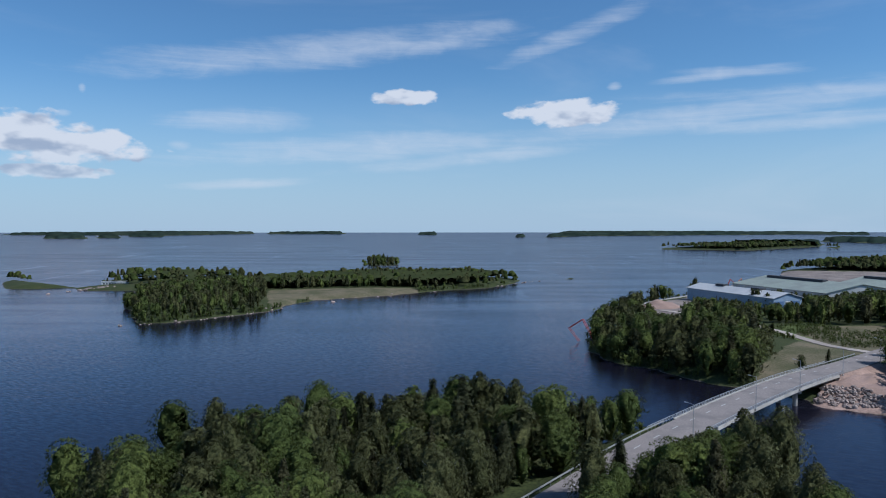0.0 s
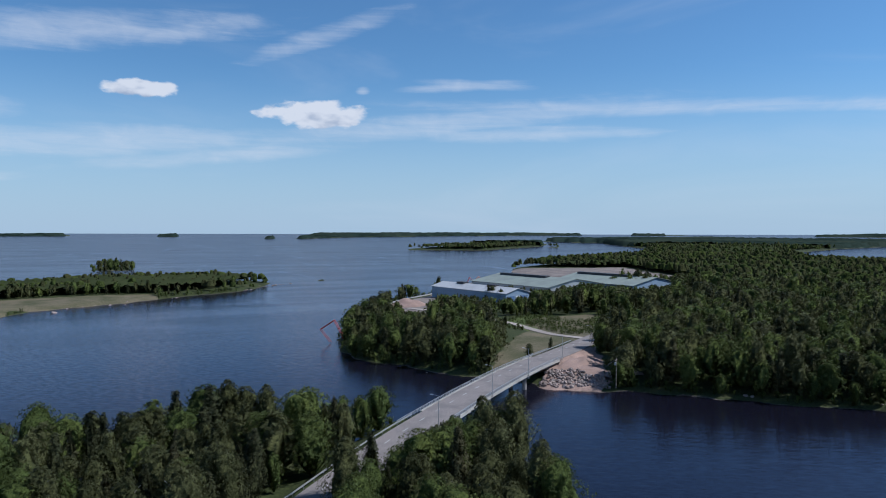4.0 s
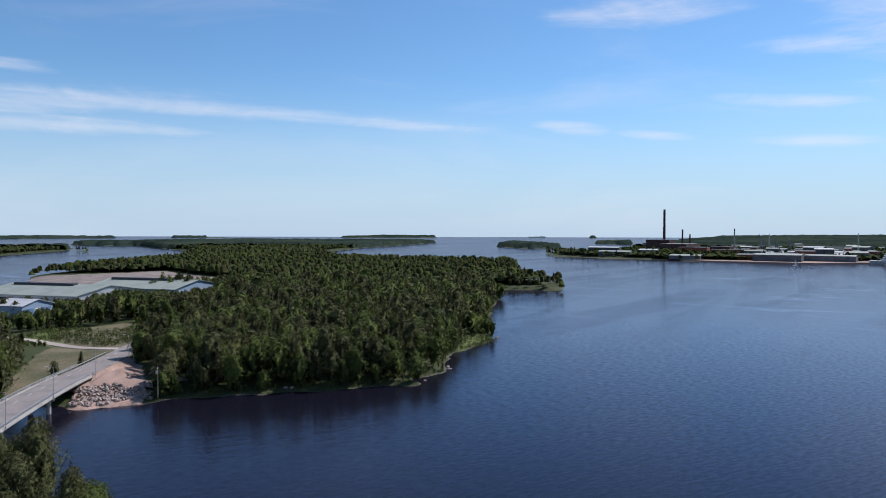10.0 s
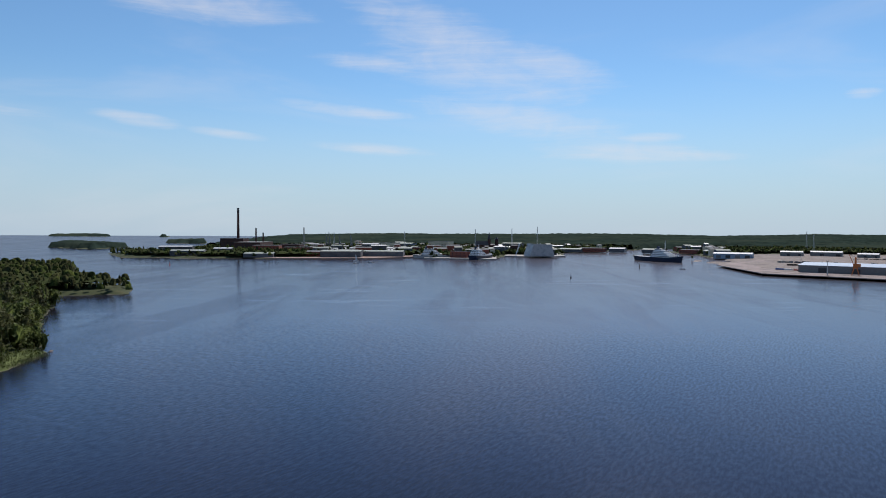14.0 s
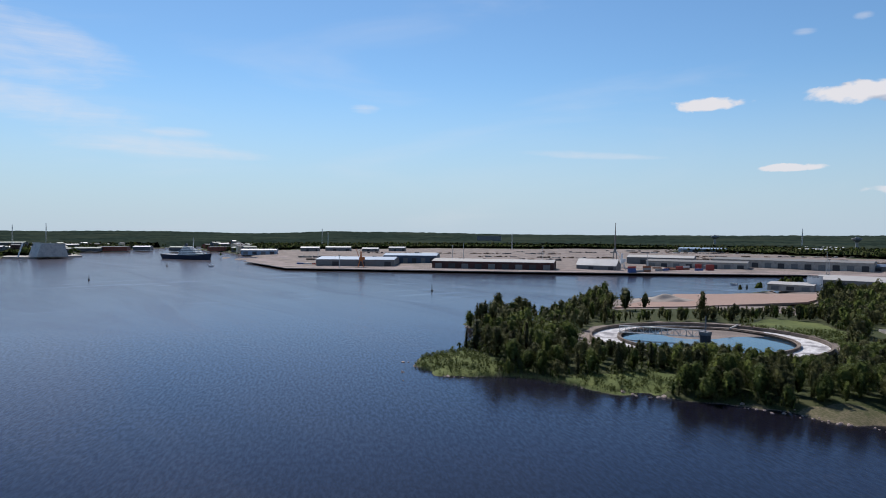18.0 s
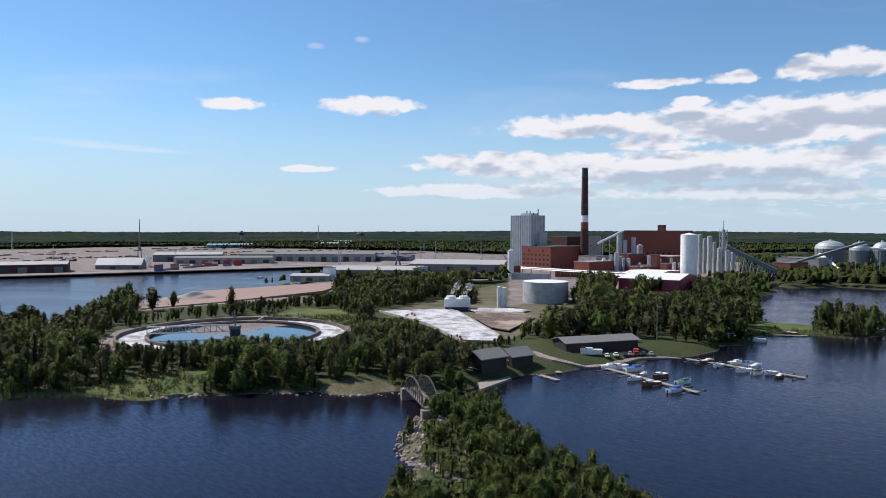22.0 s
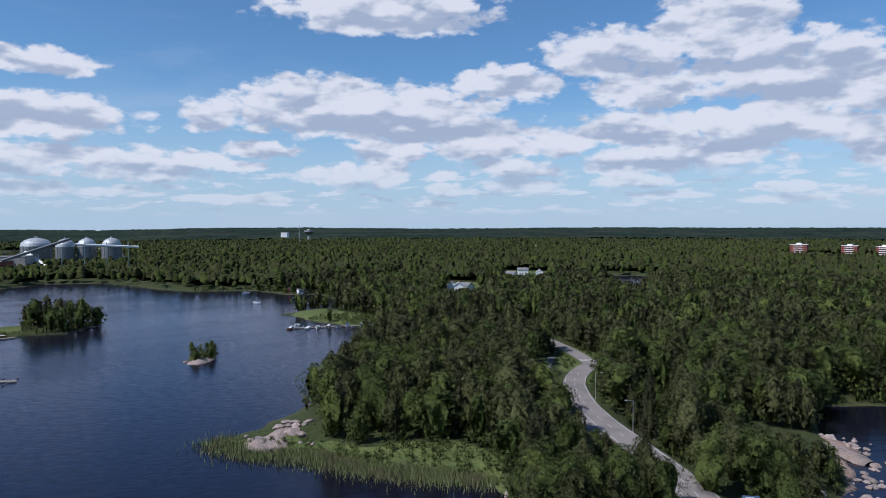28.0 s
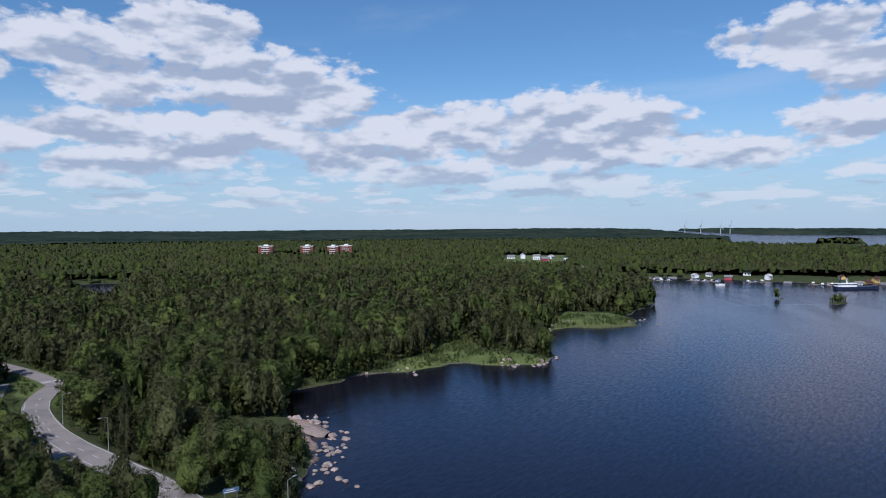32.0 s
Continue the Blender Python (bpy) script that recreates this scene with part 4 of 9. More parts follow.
def sight_limit(spots):
    """The highest top at each place that hides none of the open ground from the drone."""
    az, r = np.arctan2(spots[:, 0], spots[:, 1]), np.hypot(spots[:, 0], spots[:, 1])
    best = np.full(len(spots), 99.0)
    for x, y, z, wide in OPEN:
        pr = math.hypot(x, y)
        off = np.abs((az - math.atan2(x, y) + np.pi) % (2 * np.pi) - np.pi) * r
        hit = (off < wide) & (r < pr)
        best[hit] = np.minimum(best[hit], EYE - (EYE - z) * r[hit] / pr)
    return best


SHAPES = {"broad": (0.35, 0.1), "birch": (0.29, 0.1), "conifer": (0.2, 0.07)}     # half width and lowest boughs of a crown of height 1


def crown_width(kind, z):
    """Half width of a crown of height 1 at the height z."""
    wide, low = SHAPES[kind]
    t = np.clip((z - low) / (1 - low), 0, 1)
    if kind == "broad":
        return wide * np.sin(np.pi * np.clip(t, 0.02, 1) ** 0.8) ** 0.55
    if kind == "birch":
        return wide * np.minimum(1, 0.3 + t * 3.0) * (1 - t ** 3.2) ** 0.75
    return wide * np.minimum(1, 0.4 + t * 5.0) * (1 - t) ** 0.72 + 0.006


def leaf_tris(centres, outward, size, rng, droop=0.0):
    """Three-cornered leaf clumps at the centres, facing roughly outward; droop hangs them down in strands."""
    n = len(centres)
    nrm = outward + rng.normal(0, 0.45, (n, 3))
    nrm /= np.linalg.norm(nrm, axis=1, keepdims=True) + 1e-9
    u = np.cross(nrm, rng.normal(0, 1, (n, 3)))
    u /= np.linalg.norm(u, axis=1, keepdims=True) + 1e-9
    v = np.cross(nrm, u)
    s = (size * rng.uniform(0.5, 1.35, n))[:, None]
    ang = rng.uniform(0, 2 * np.pi, n)[:, None] + np.array((0, 2.1, 4.2)) + rng.uniform(-0.5, 0.5, (n, 3))
    q = centres[:, None] + (u[:, None] * np.cos(ang)[..., None] + v[:, None] * np.sin(ang)[..., None]) * s[:, None]
    q[:, :, 2] = centres[:, None, 2] + (q[:, :, 2] - centres[:, None, 2]) * (1 + droop)
    return q.reshape(-1, 3)


def crown(kind, tufts, size, rng, sides=7, rings=3, lobes=20):
    """A tree's foliage, of height 1, at the origin: a lumpy inner body under loose leaf clumps. Corners of triangles, their normals, and which are inner."""
    low = SHAPES[kind][1]
    lean = rng.uniform(-0.03, 0.03, 2)
    lk = np.column_stack([rng.uniform(0, 2 * np.pi, lobes), low + (0.97 - low) * (np.arange(lobes) + rng.uniform(0, 1, lobes)) / lobes])
    hollow, strength = {"broad": (0.6, 0.56), "birch": (0.6, 0.54), "conifer": (0.68, 0.42)}[kind]

    def surface(a, z, depth):
        """Places on the lumpy crown and their outward directions."""
        r0 = crown_width(kind, z)
        da = np.abs((a[:, None] - lk[None, :, 0] + np.pi) % (2 * np.pi) - np.pi)
        d2 = (da * 1.05) ** 2 + ((z[:, None] - lk[None, :, 1]) * 3.8) ** 2
        near = d2.argmin(1)
        r = r0 * (hollow + strength * np.exp(-d2.min(1) * 2.6)) * depth
        p = np.column_stack([r * np.cos(a) + lean[0] * z, r * np.sin(a) + lean[1] * z, z])
        lr = crown_width(kind, lk[near, 1]) * 0.7
        hub = np.column_stack([lr * np.cos(lk[near, 0]), lr * np.sin(lk[near, 0]), lk[near, 1] - 0.03])
        away = p - hub
        away[:, 2] *= 0.8
        away /= np.linalg.norm(away, axis=1, keepdims=True) + 1e-6
        slope = (crown_width(kind, z - 0.03) - crown_width(kind, z + 0.03)) / 0.06
        base = np.column_stack([np.cos(a), np.sin(a), np.clip(slope * 0.9, -0.4, 1.3)])
        base /= np.linalg.norm(base, axis=1, keepdims=True)
        nrm = base * 0.8 + 1.2 * away
        return p, nrm / (np.linalg.norm(nrm, axis=1, keepdims=True) + 1e-6)

    # inner body: rings of corners closed by a tip
    first = low if tufts else 0.4
    zs = first + (0.86 - first) * (np.arange(rings) / max(1, rings - 1)) ** 0.8
    a = (np.arange(sides) / sides * 2 * np.pi)[None, :] + (np.arange(rings) * 0.5)[:, None] + rng.uniform(-0.25, 0.25, (rings, sides))
    z = zs[:, None] + rng.uniform(-0.03, 0.03, (rings, sides))
    inner, inner_n = surface(a.ravel(), z.ravel(), (0.64 if tufts else 1.05) * rng.uniform(0.75, 1.2, rings * sides))
    inner = np.vstack([inner, (lean[0], lean[1], 0.94)])
    inner_n = np.vstack([inner_n, (0, 0, 1)])
    faces = []
    for i in range(rings - 1):
        for j in range(sides):
            p, q, m, o = i * sides + j, i * sides + (j + 1) % sides, (i + 1) * sides + j, (i + 1) * sides + (j + 1) % sides
            faces += [(p, q, m), (q, o, m)]
    faces += [((rings - 1) * sides + j, (rings - 1) * sides + (j + 1) % sides, rings * sides) for j in range(sides)]
    faces = np.array(faces).ravel()
    verts, normals = inner[faces], inner_n[faces]
    if tufts:
        t = rng.uniform(0, 1, tufts)
        z = low + (0.985 - low) * t ** (0.8 if kind != "conifer" else 0.95)
        c, out = surface(rng.uniform(0, 2 * np.pi, tufts), z, rng.uniform(0.66, 1.16, tufts))
        q = leaf_tris(c, out, size, rng, 0.15 if kind == "birch" else 0.0)
        n2 = np.repeat(out + rng.normal(0, 0.42, out.shape), 3, 0)
        verts, normals = np.vstack([verts, q]), np.vstack([normals, n2])
    return verts, normals / np.linalg.norm(normals, axis=1, keepdims=True), np.arange(len(verts) // 3) < len(faces) // 3


def stand_of_trees(name, spots, heights, kinds, n, size, label, rng, leaves, variants=6, body=(7, 3)):
    """All the trees of a wood as one object of many leaf clumps."""
    chunks, which, tones, normals = [], [], [], []
    for m, kind in enumerate(LEAVES):
        for v in range(variants):
            base, nb, inner = crown(kind, n, size, rng, *body)
            sel = np.flatnonzero((kinds == kind) & (np.arange(len(kinds)) % variants == v))
            if not len(sel):
                continue
            a = rng.uniform(0, 2 * np.pi, len(sel))
            h = heights[sel]
            w = np.minimum(h, 17) * rng.uniform(0.72, 1.2, len(sel)) ** 1.5 * 1.12
            c, s = np.cos(a) * w, np.sin(a) * w
            x = base[None, :, 0] * c[:, None] - base[None, :, 1] * s[:, None] + spots[sel, 0:1]
            y = base[None, :, 0] * s[:, None] + base[None, :, 1] * c[:, None] + spots[sel, 1:2]
            z = base[None, :, 2] * h[:, None] + spots[sel, 2:3]
            chunks.append(np.stack([x, y, z], -1).reshape(-1, 3))
            c, s = np.cos(a)[:, None], np.sin(a)[:, None]
            normals.append(np.stack([nb[None, :, 0] * c - nb[None, :, 1] * s, nb[None, :, 0] * s + nb[None, :, 1] * c, np.repeat(nb[None, :, 2], len(sel), 0)], -1).reshape(-1, 3))
            which.append(np.tile(np.where(inner, m + 3, m).astype(np.int32), len(sel)))
            tones.append(np.repeat(rng.uniform(0, 1, len(sel)), len(base)))
    verts = np.concatenate(chunks)
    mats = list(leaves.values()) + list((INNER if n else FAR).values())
    ob = fast_mesh(name, verts, np.arange(len(verts)).reshape(-1, 3), mats[0])
    for mat in mats[1:]:
        ob.data.materials.append(mat)
    layer = ob.data.attributes.new("tone", "FLOAT", "POINT")
    layer.data.foreach_set("value", np.concatenate(tones).astype(np.float32))
    ob.data.polygons.foreach_set("material_index", np.concatenate(which))
    ob.data.polygons.foreach_set("use_smooth", np.ones(len(ob.data.polygons), bool))
    ob.data.normals_split_custom_set_from_vertices(np.concatenate(normals))
    tagged(ob, label, "forest", kind="stuff")
    return ob


def wooded(lo, hi, spacing, rng):
    """Places for trees on land between two distances, off the clearings and roads: x, y, z and metres inland."""
    g = np.arange(-hi, hi, spacing)
    x, y = np.meshgrid(g, g)
    pts = np.column_stack([x.ravel(), y.ravel()]) + rng.uniform(-0.42, 0.42, (x.size, 2)) * spacing
    r = np.hypot(pts[:, 0], pts[:, 1])
    pts = pts[(r > lo) & (r < hi)]
    sd = shore_distance(pts)
    keep = sd > 0.2 + 1.6 * lattice(pts[:, 0], pts[:, 1], 20, 9)
    for c in CLEAR:
        near = np.flatnonzero(keep)
        keep[near[inside_distance(pts[near], c) > 0]] = False
    for line, half in ROADS:
        keep &= line_distance(pts, line)[0] > half + 3.5
    pts, sd = pts[keep], sd[keep]
    return np.column_stack([pts, ground_height(pts, sd) - 0.2]), sd


def mixed(spots, sd, rng):
    """Which kind of tree grows at each place, and how high."""
    n = len(spots)
    wet = lattice(spots[:, 0], spots[:, 1], 70, 5)
    p = rng.uniform(0, 1, n)
    kinds = np.where(p < 0.02 + 0.3 * wet, "conifer", np.where(p < 0.5 + 0.3 * wet, "birch", "broad"))
    h = 11.0 + 6.0 * lattice(spots[:, 0], spots[:, 1], 45, 6) + rng.normal(0, 1.9, n) + 2.5 * (lattice(spots[:, 0], spots[:, 1], 17, 11) - 0.5)
    h *= np.clip(0.66 + sd / 24, 0, 1)
    for low, part_of in (("west_isle", 0.74), ("pond_islet", 0.5), ("basins", 0.8)):
        h = np.where(inside_distance(spots[:, :2], SHORES[low]) > -4, h * part_of, h)
    bushy = np.zeros(n, bool)
    for low in ("causeway", "pond_islet", "skerry_b", "spit"):
        bushy |= inside_distance(spots[:, :2], SHORES[low]) > -6
    h = np.where(bushy, 3.0 + 0.22 * h + rng.uniform(0, 1.5, n), h)
    kinds = np.where(bushy | (sd < 4), "broad", kinds)
    h = np.minimum(np.clip(h, 2.5, 21), sight_limit(spots) - spots[:, 2] - rng.uniform(0.2, 3.5, n))
    return kinds, h


def trunk_mesh(kind, rng):
    """A tapered trunk with limbs for a tree of height 1."""
    v, f = [], []

    def limb(a, b, r0, r1, seg=6):
        a, b = Vector(a), Vector(b)
        q = (b - a).to_track_quat("Z", "Y")
        base = len(v)
        for p, r in ((a, r0), (b, r1)):
            for i in range(seg):
                t = 2 * math.pi * i / seg
                v.append(tuple(p + q @ Vector((r * math.cos(t), r * math.sin(t), 0))))
        f.extend((base + i, base + (i + 1) % seg, base + seg + (i + 1) % seg, base + seg + i) for i in range(seg))

    limb((0, 0, -0.04), (0.006, 0.004, 0.4), 0.013, 0.009)
    limb((0.006, 0.004, 0.4), (0, 0, 0.9), 0.009, 0.002)
    for i in range(5 if kind == "conifer" else 8):
        a, z = i * 2.4, 0.25 + 0.07 * i
        reach = 0.1 if kind == "conifer" else 0.13
        limb((0, 0, z), (reach * math.cos(a), reach * math.sin(a), z + (0.0 if kind == "conifer" else 0.13)), 0.005, 0.0015, 4)
    me = bpy.data.meshes.new("trunk")
    me.from_pydata(v, [], f)
    me.materials.append(M_BIRCH if kind == "birch" else M_BARK)
    me.update()
    return me


TREE_TEXT = {"broad": "leafy green alder or aspen with a rounded crown", "birch": "slender birch with a pale trunk and drooping crown", "conifer": "dark green spruce with a pointed crown"}


def single_trees(spots, heights, kinds, rng):
    """The nearest trees, each a thing of its own with a trunk and a crown of leaf clumps."""
    models = {}
    for kind in LEAVES:
        for v in range(5):
            q, nq, inner = crown(kind, 1500, 0.0215 if kind != "conifer" else 0.02, rng, 10, 6, 34)
            me = bpy.data.meshes.new("crown")
            me.from_pydata(q.tolist(), [], np.arange(len(q)).reshape(-1, 3).tolist())
            me.materials.append(LEAVES[kind])
            me.materials.append(INNER[kind])
            me.polygons.foreach_set("material_index", inner.astype(np.int32))
            me.polygons.foreach_set("use_smooth", np.ones(len(me.polygons), bool))
            me.update()
            me.normals_split_custom_set_from_vertices(nq)
            models[kind, v] = (me, trunk_mesh(kind, rng))
    for i, (p, h, kind) in enumerate(zip(spots, heights, kinds)):
        t = new("tree")
        w = min(h, 17) * rng.uniform(0.85, 1.2)
        t.matrix_basis = pose(*p, 0, 0, rng.uniform(0, 360)) @ Matrix.Diagonal((w, w, h, 1))
        tagged(t, TREE_TEXT[str(kind)], "tree", "trees near the road and the shore")
        for name, me in zip(("crown", "trunk"), models[str(kind), i % 5]):
            ob = new(name, me)
            ob.parent = t


def build_forest():
    rng = np.random.default_rng(7)
    count = {}
    for name, lo, hi, step, n, size, label in (
            ("near_forest", 92, 330, 6.2, 340, 0.046, "mixed birch, aspen and spruce wood by the shore"),
            ("middle_forest", 330, 620, 7.2, 100, 0.062, "dense mixed green forest"),
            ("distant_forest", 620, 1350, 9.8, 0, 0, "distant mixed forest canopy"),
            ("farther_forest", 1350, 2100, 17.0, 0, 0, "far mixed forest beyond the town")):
        spots, sd = wooded(lo, hi, step, rng)
        kinds, h = mixed(spots, sd, rng)
        if lo > 600:
            h *= 0.78
        grown = h > 1.2
        spots, kinds, h = spots[grown], kinds[grown], h[grown]
        count[name] = len(spots)
        if name == "near_forest":
            r = np.hypot(spots[:, 0], spots[:, 1])
            spots = np.vstack([spots, HEROES[:, :3]])
            h = np.concatenate([h, HEROES[:, 3]])
            kinds = np.concatenate([kinds, np.where(HEROES[:, 4] > 1.5, "conifer", np.where(HEROES[:, 4] > 0.5, "birch", "broad"))])
            order = np.argsort(np.concatenate([r, np.zeros(len(HEROES))]))
            near, rest = order[:300], order[300:]
            single_trees(spots[near], h[near], kinds[near], rng)
            spots, h, kinds = spots[rest], h[rest], kinds[rest]
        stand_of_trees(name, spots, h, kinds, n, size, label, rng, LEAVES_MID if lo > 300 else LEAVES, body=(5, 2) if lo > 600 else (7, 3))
    # alder and willow scrub where the woods meet the water
    spots, sd = wooded(95, 640, 2.6, rng)
    fringe = sd < 5.0
    near = np.flatnonzero(np.hypot(spots[:, 0], spots[:, 1]) < 450)
    for area in COVER["lawn"]:
        fringe[near[inside_distance(spots[near, :2], area) > -5]] = True
    for low in ("causeway", "pond_islet"):
        fringe[near[inside_distance(spots[near, :2], SHORES[low]) > 0]] = True
    edge = fringe & (rng.uniform(0, 1, len(spots)) < 0.85)
    spots = spots[edge]
    h = np.minimum(rng.uniform(1.8, 4.6, len(spots)), sight_limit(spots) - spots[:, 2] - 0.2)
    spots, h = spots[h > 0.8], h[h > 0.8]
    print("scrub", len(spots))
    stand_of_trees("shore_scrub", spots, h, np.where(rng.uniform(0, 1, len(h)) < 0.75, "broad", "birch"), 24, 0.15, "low alder and willow scrub along the shore", rng, LEAVES, body=(5, 2))
    # herbs and low bushes in the open grass
    box = []
    for area in COVER["lawn"]:
        lo, hi = area.min(0), area.max(0)
        k = int(min(5000, (hi - lo).prod() / 1.3))
        q = rng.uniform(lo, hi, (k, 2))
        q = q[(inside_distance(q, area) > 0.5) & (np.hypot(q[:, 0], q[:, 1]) < 430)]
        box.append(q[lattice(q[:, 0], q[:, 1], 7, 21) > 0.26])
    q = np.concatenate(box)
    sd = shore_distance(q)
    for line, half in ROADS:
        sd = np.where(line_distance(q, line)[0] < half + 1.5, -1, sd)
    q, sd = q[sd > 0.8], sd[sd > 0.8]
    h = rng.uniform(0.4, 1.8, len(q))
    print("herbs", len(q))
    stand_of_trees("meadow_herbs", np.column_stack([q, ground_height(q, sd) - 0.1]), h, np.full(len(q), "broad"), 8, 0.28, "lush green herbs and low bushes in the grass", rng, LEAVES, body=(5, 1))
    print("trees", count)
    # the closed canopy of the far woods, out of which single crowns stand
    radii = np.geomspace(560, 2060, 80)
    grid, na = polar(radii, 0.3)
    pts = grid.reshape(-1, 2)
    sd = shore_distance(pts)
    ok = (sd > 14) & (sight_limit(np.column_stack([pts, pts[:, :1] * 0])) > 18)
    for c in CLEAR:
        ok &= inside_distance(pts, c) < -4
    z = np.where(ok, ground_height(pts, sd) + 4.6 + np.random.default_rng(4).uniform(0, 3.2, len(pts)), -3.0)
    ok = ok.reshape(len(radii), na)
    i, j = np.meshgrid(np.arange(len(radii) - 1), np.arange(na), indexing="ij")
    j2 = (j + 1) % na
    keep = ok[i, j] & ok[i + 1, j] & ok[i, j2] & ok[i + 1, j2]
    quads = np.stack([i * na + j, i * na + j2, (i + 1) * na + j2, (i + 1) * na + j], -1)[keep]
    used, inv = np.unique(quads, return_inverse=True)
    ob = fast_mesh("lower_canopy", np.column_stack([pts, z])[used], inv.reshape(-1, 4)[:, ::-1], M_CANOPY)
    tagged(ob, "closed lower canopy of the far woods", "forest", kind="stuff")
    # the horizon's woods: one rough canopy
    radii = np.geomspace(2050, 5400, 52)
    grid, na = polar(radii, 0.23)
    pts = grid.reshape(-1, 2)
    sd = shore_distance(pts)
    top = np.random.default_rng(3).uniform(9.5, 14, len(pts)) + 5 * lattice(pts[:, 0], pts[:, 1], 160, 8)
    far = np.hypot(pts[:, 0], pts[:, 1])
    top += 20 * np.clip((far - 3200) / 2000, 0, 1) * np.clip((sd - 60) / 500, 0, 1) * lattice(pts[:, 0], pts[:, 1], 1100, 12)
    z = np.where(sd > 8, top, -3.0)
    ok = (sd > 8).reshape(len(radii), na)
    for c in CLEAR:
        ok &= (inside_distance(pts, c) < 0).reshape(ok.shape)
    z = np.where(ok.ravel(), z, -3.0)
    i, j = np.meshgrid(np.arange(len(radii) - 1), np.arange(na), indexing="ij")
    j2 = (j + 1) % na
    keep = ok[i, j] | ok[i + 1, j] | ok[i, j2] | ok[i + 1, j2]
    quads = np.stack([i * na + j, i * na + j2, (i + 1) * na + j2, (i + 1) * na + j], -1)[keep]
    used, inv = np.unique(quads, return_inverse=True)
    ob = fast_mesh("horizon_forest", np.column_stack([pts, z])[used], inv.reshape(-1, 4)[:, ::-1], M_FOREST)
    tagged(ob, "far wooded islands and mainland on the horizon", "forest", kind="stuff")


build_forest()

# ---- helpers for things ----
MESHES = {}


def thing(name, at, rz=0.0, label="", category="", group="", scale=1.0):
    ob = new(name)
    ob.empty_display_size = 0.5
    ob.matrix_basis = pose(*at, 0, 0, rz)
    if scale != 1.0:
        ob.scale = (scale,) * 3
    return tagged(ob, label, category, group)


def put(name, me, parent, m=None, label="", in_world=False):
    ob = new(name, me)
    ob.parent = parent
    if in_world and parent:
        ob.matrix_parent_inverse = parent.matrix_basis.inverted()
    if m is not None:
        ob.matrix_basis = m
    if label:
        ob["label"] = label
    return ob


def solid(key, mat, verts, faces, smooth=False):
    """Mesh data, made once for each key."""
    key = (*key, mat.name)
    if key not in MESHES:
        me = bpy.data.meshes.new(key[0])
        me.from_pydata([tuple(map(float, v)) for v in verts], [], faces)
        me.materials.append(mat)
        if smooth:
            me.polygons.foreach_set("use_smooth", [True] * len(me.polygons))
        me.update()
        MESHES[key] = me
    return MESHES[key]


BOX = [(0, 1, 2, 3), (7, 6, 5, 4), (0, 4, 5, 1), (1, 5, 6, 2), (2, 6, 7, 3), (3, 7, 4, 0)]


def bx(name, parent, mat, c, s, label="", rz=0.0, in_world=False):
    """A box part: centre of its base, and its sizes."""
    w, d, h = s[0] / 2, s[1] / 2, s[2]
    v = [(-w, -d, h), (w, -d, h), (w, d, h), (-w, d, h), (-w, -d, 0), (w, -d, 0), (w, d, 0), (-w, d, 0)]
    me = solid(("box", round(s[0], 3), round(s[1], 3), round(s[2], 3)), mat, v, BOX)
    return put(name, me, parent, pose(*c, 0, 0, rz), label, in_world)


def cy(name, parent, mat, base, r, h, r2=None, seg=20, label="", in_world=False):
    """An upright cylinder or cone part."""
    r2 = r if r2 is None else r2
    a = [2 * math.pi * i / seg for i in range(seg)]
    v = [(r * math.cos(t), r * math.sin(t), 0) for t in a] + [(r2 * math.cos(t), r2 * math.sin(t), h) for t in a]
    f = [(i, (i + 1) % seg, seg + (i + 1) % seg, seg + i) for i in range(seg)] + [tuple(range(seg - 1, -1, -1)), tuple(range(seg, 2 * seg))]
    me = solid(("round", round(r, 3), round(r2, 3), round(h, 3), seg), mat, v, f)
    return put(name, me, parent, pose(*base), label, in_world)


def rod(name, parent, mat, a, b, r, seg=6, label="", in_world=False):
    """A bar from a to b."""
    a, b = Vector(a), Vector(b)
    n = (b - a).length
    t = [2 * math.pi * (i + 0.5) / seg for i in range(seg)]
    v = [(r * math.cos(q), r * math.sin(q), z) for z in (0, n) for q in t]
    f = [(i, (i + 1) % seg, seg + (i + 1) % seg, seg + i) for i in range(seg)] + [tuple(range(seg - 1, -1, -1)), tuple(range(seg, 2 * seg))]
    me = solid(("bar", round(r, 3), round(n, 2), seg), mat, v, f)
    return put(name, me, parent, Matrix.Translation(a) @ (b - a).to_track_quat("Z", "Y").to_matrix().to_4x4(), label, in_world)


def prism(name, parent, mat, profile, length, at=(0, 0, 0), rz=0.0, label="", in_world=False):
    """A profile of (y, z) drawn out along x."""
    n = len(profile)
    v = [(x, y, z) for x in (-length / 2, length / 2) for y, z in profile]
    f = [tuple(range(n)), tuple(range(2 * n - 1, n - 1, -1))] + [(i, n + i, n + (i + 1) % n, (i + 1) % n) for i in range(n)]
    me = solid(("prism", round(length, 2), *[round(q, 2) for p in profile for q in p]), mat, v, f)
    return put(name, me, parent, pose(*at, 0, 0, rz), label, in_world)


def lump(size, seed, mat, rough=0.28, sub=1):
    """Mesh data for a rough stone, about one metre across."""
    key = ("stone", seed, sub, rough, mat.name)
    if key not in MESHES:
        bm = bmesh.new()
        bmesh.ops.create_icosphere(bm, subdivisions=sub, radius=0.5)
        rng = random.Random(seed)
        for v in bm.verts:
            v.co *= 1 + rng.uniform(-rough, rough)
            v.co.z = v.co.z * 0.75
        me = bpy.data.meshes.new("stone")
        bm.to_mesh(me)
        bm.free()
        me.materials.append(mat)
        MESHES[key] = me
    return MESHES[key]


def zground(x, y):
    return float(ground_height(np.array([(x, y)], float))[0])


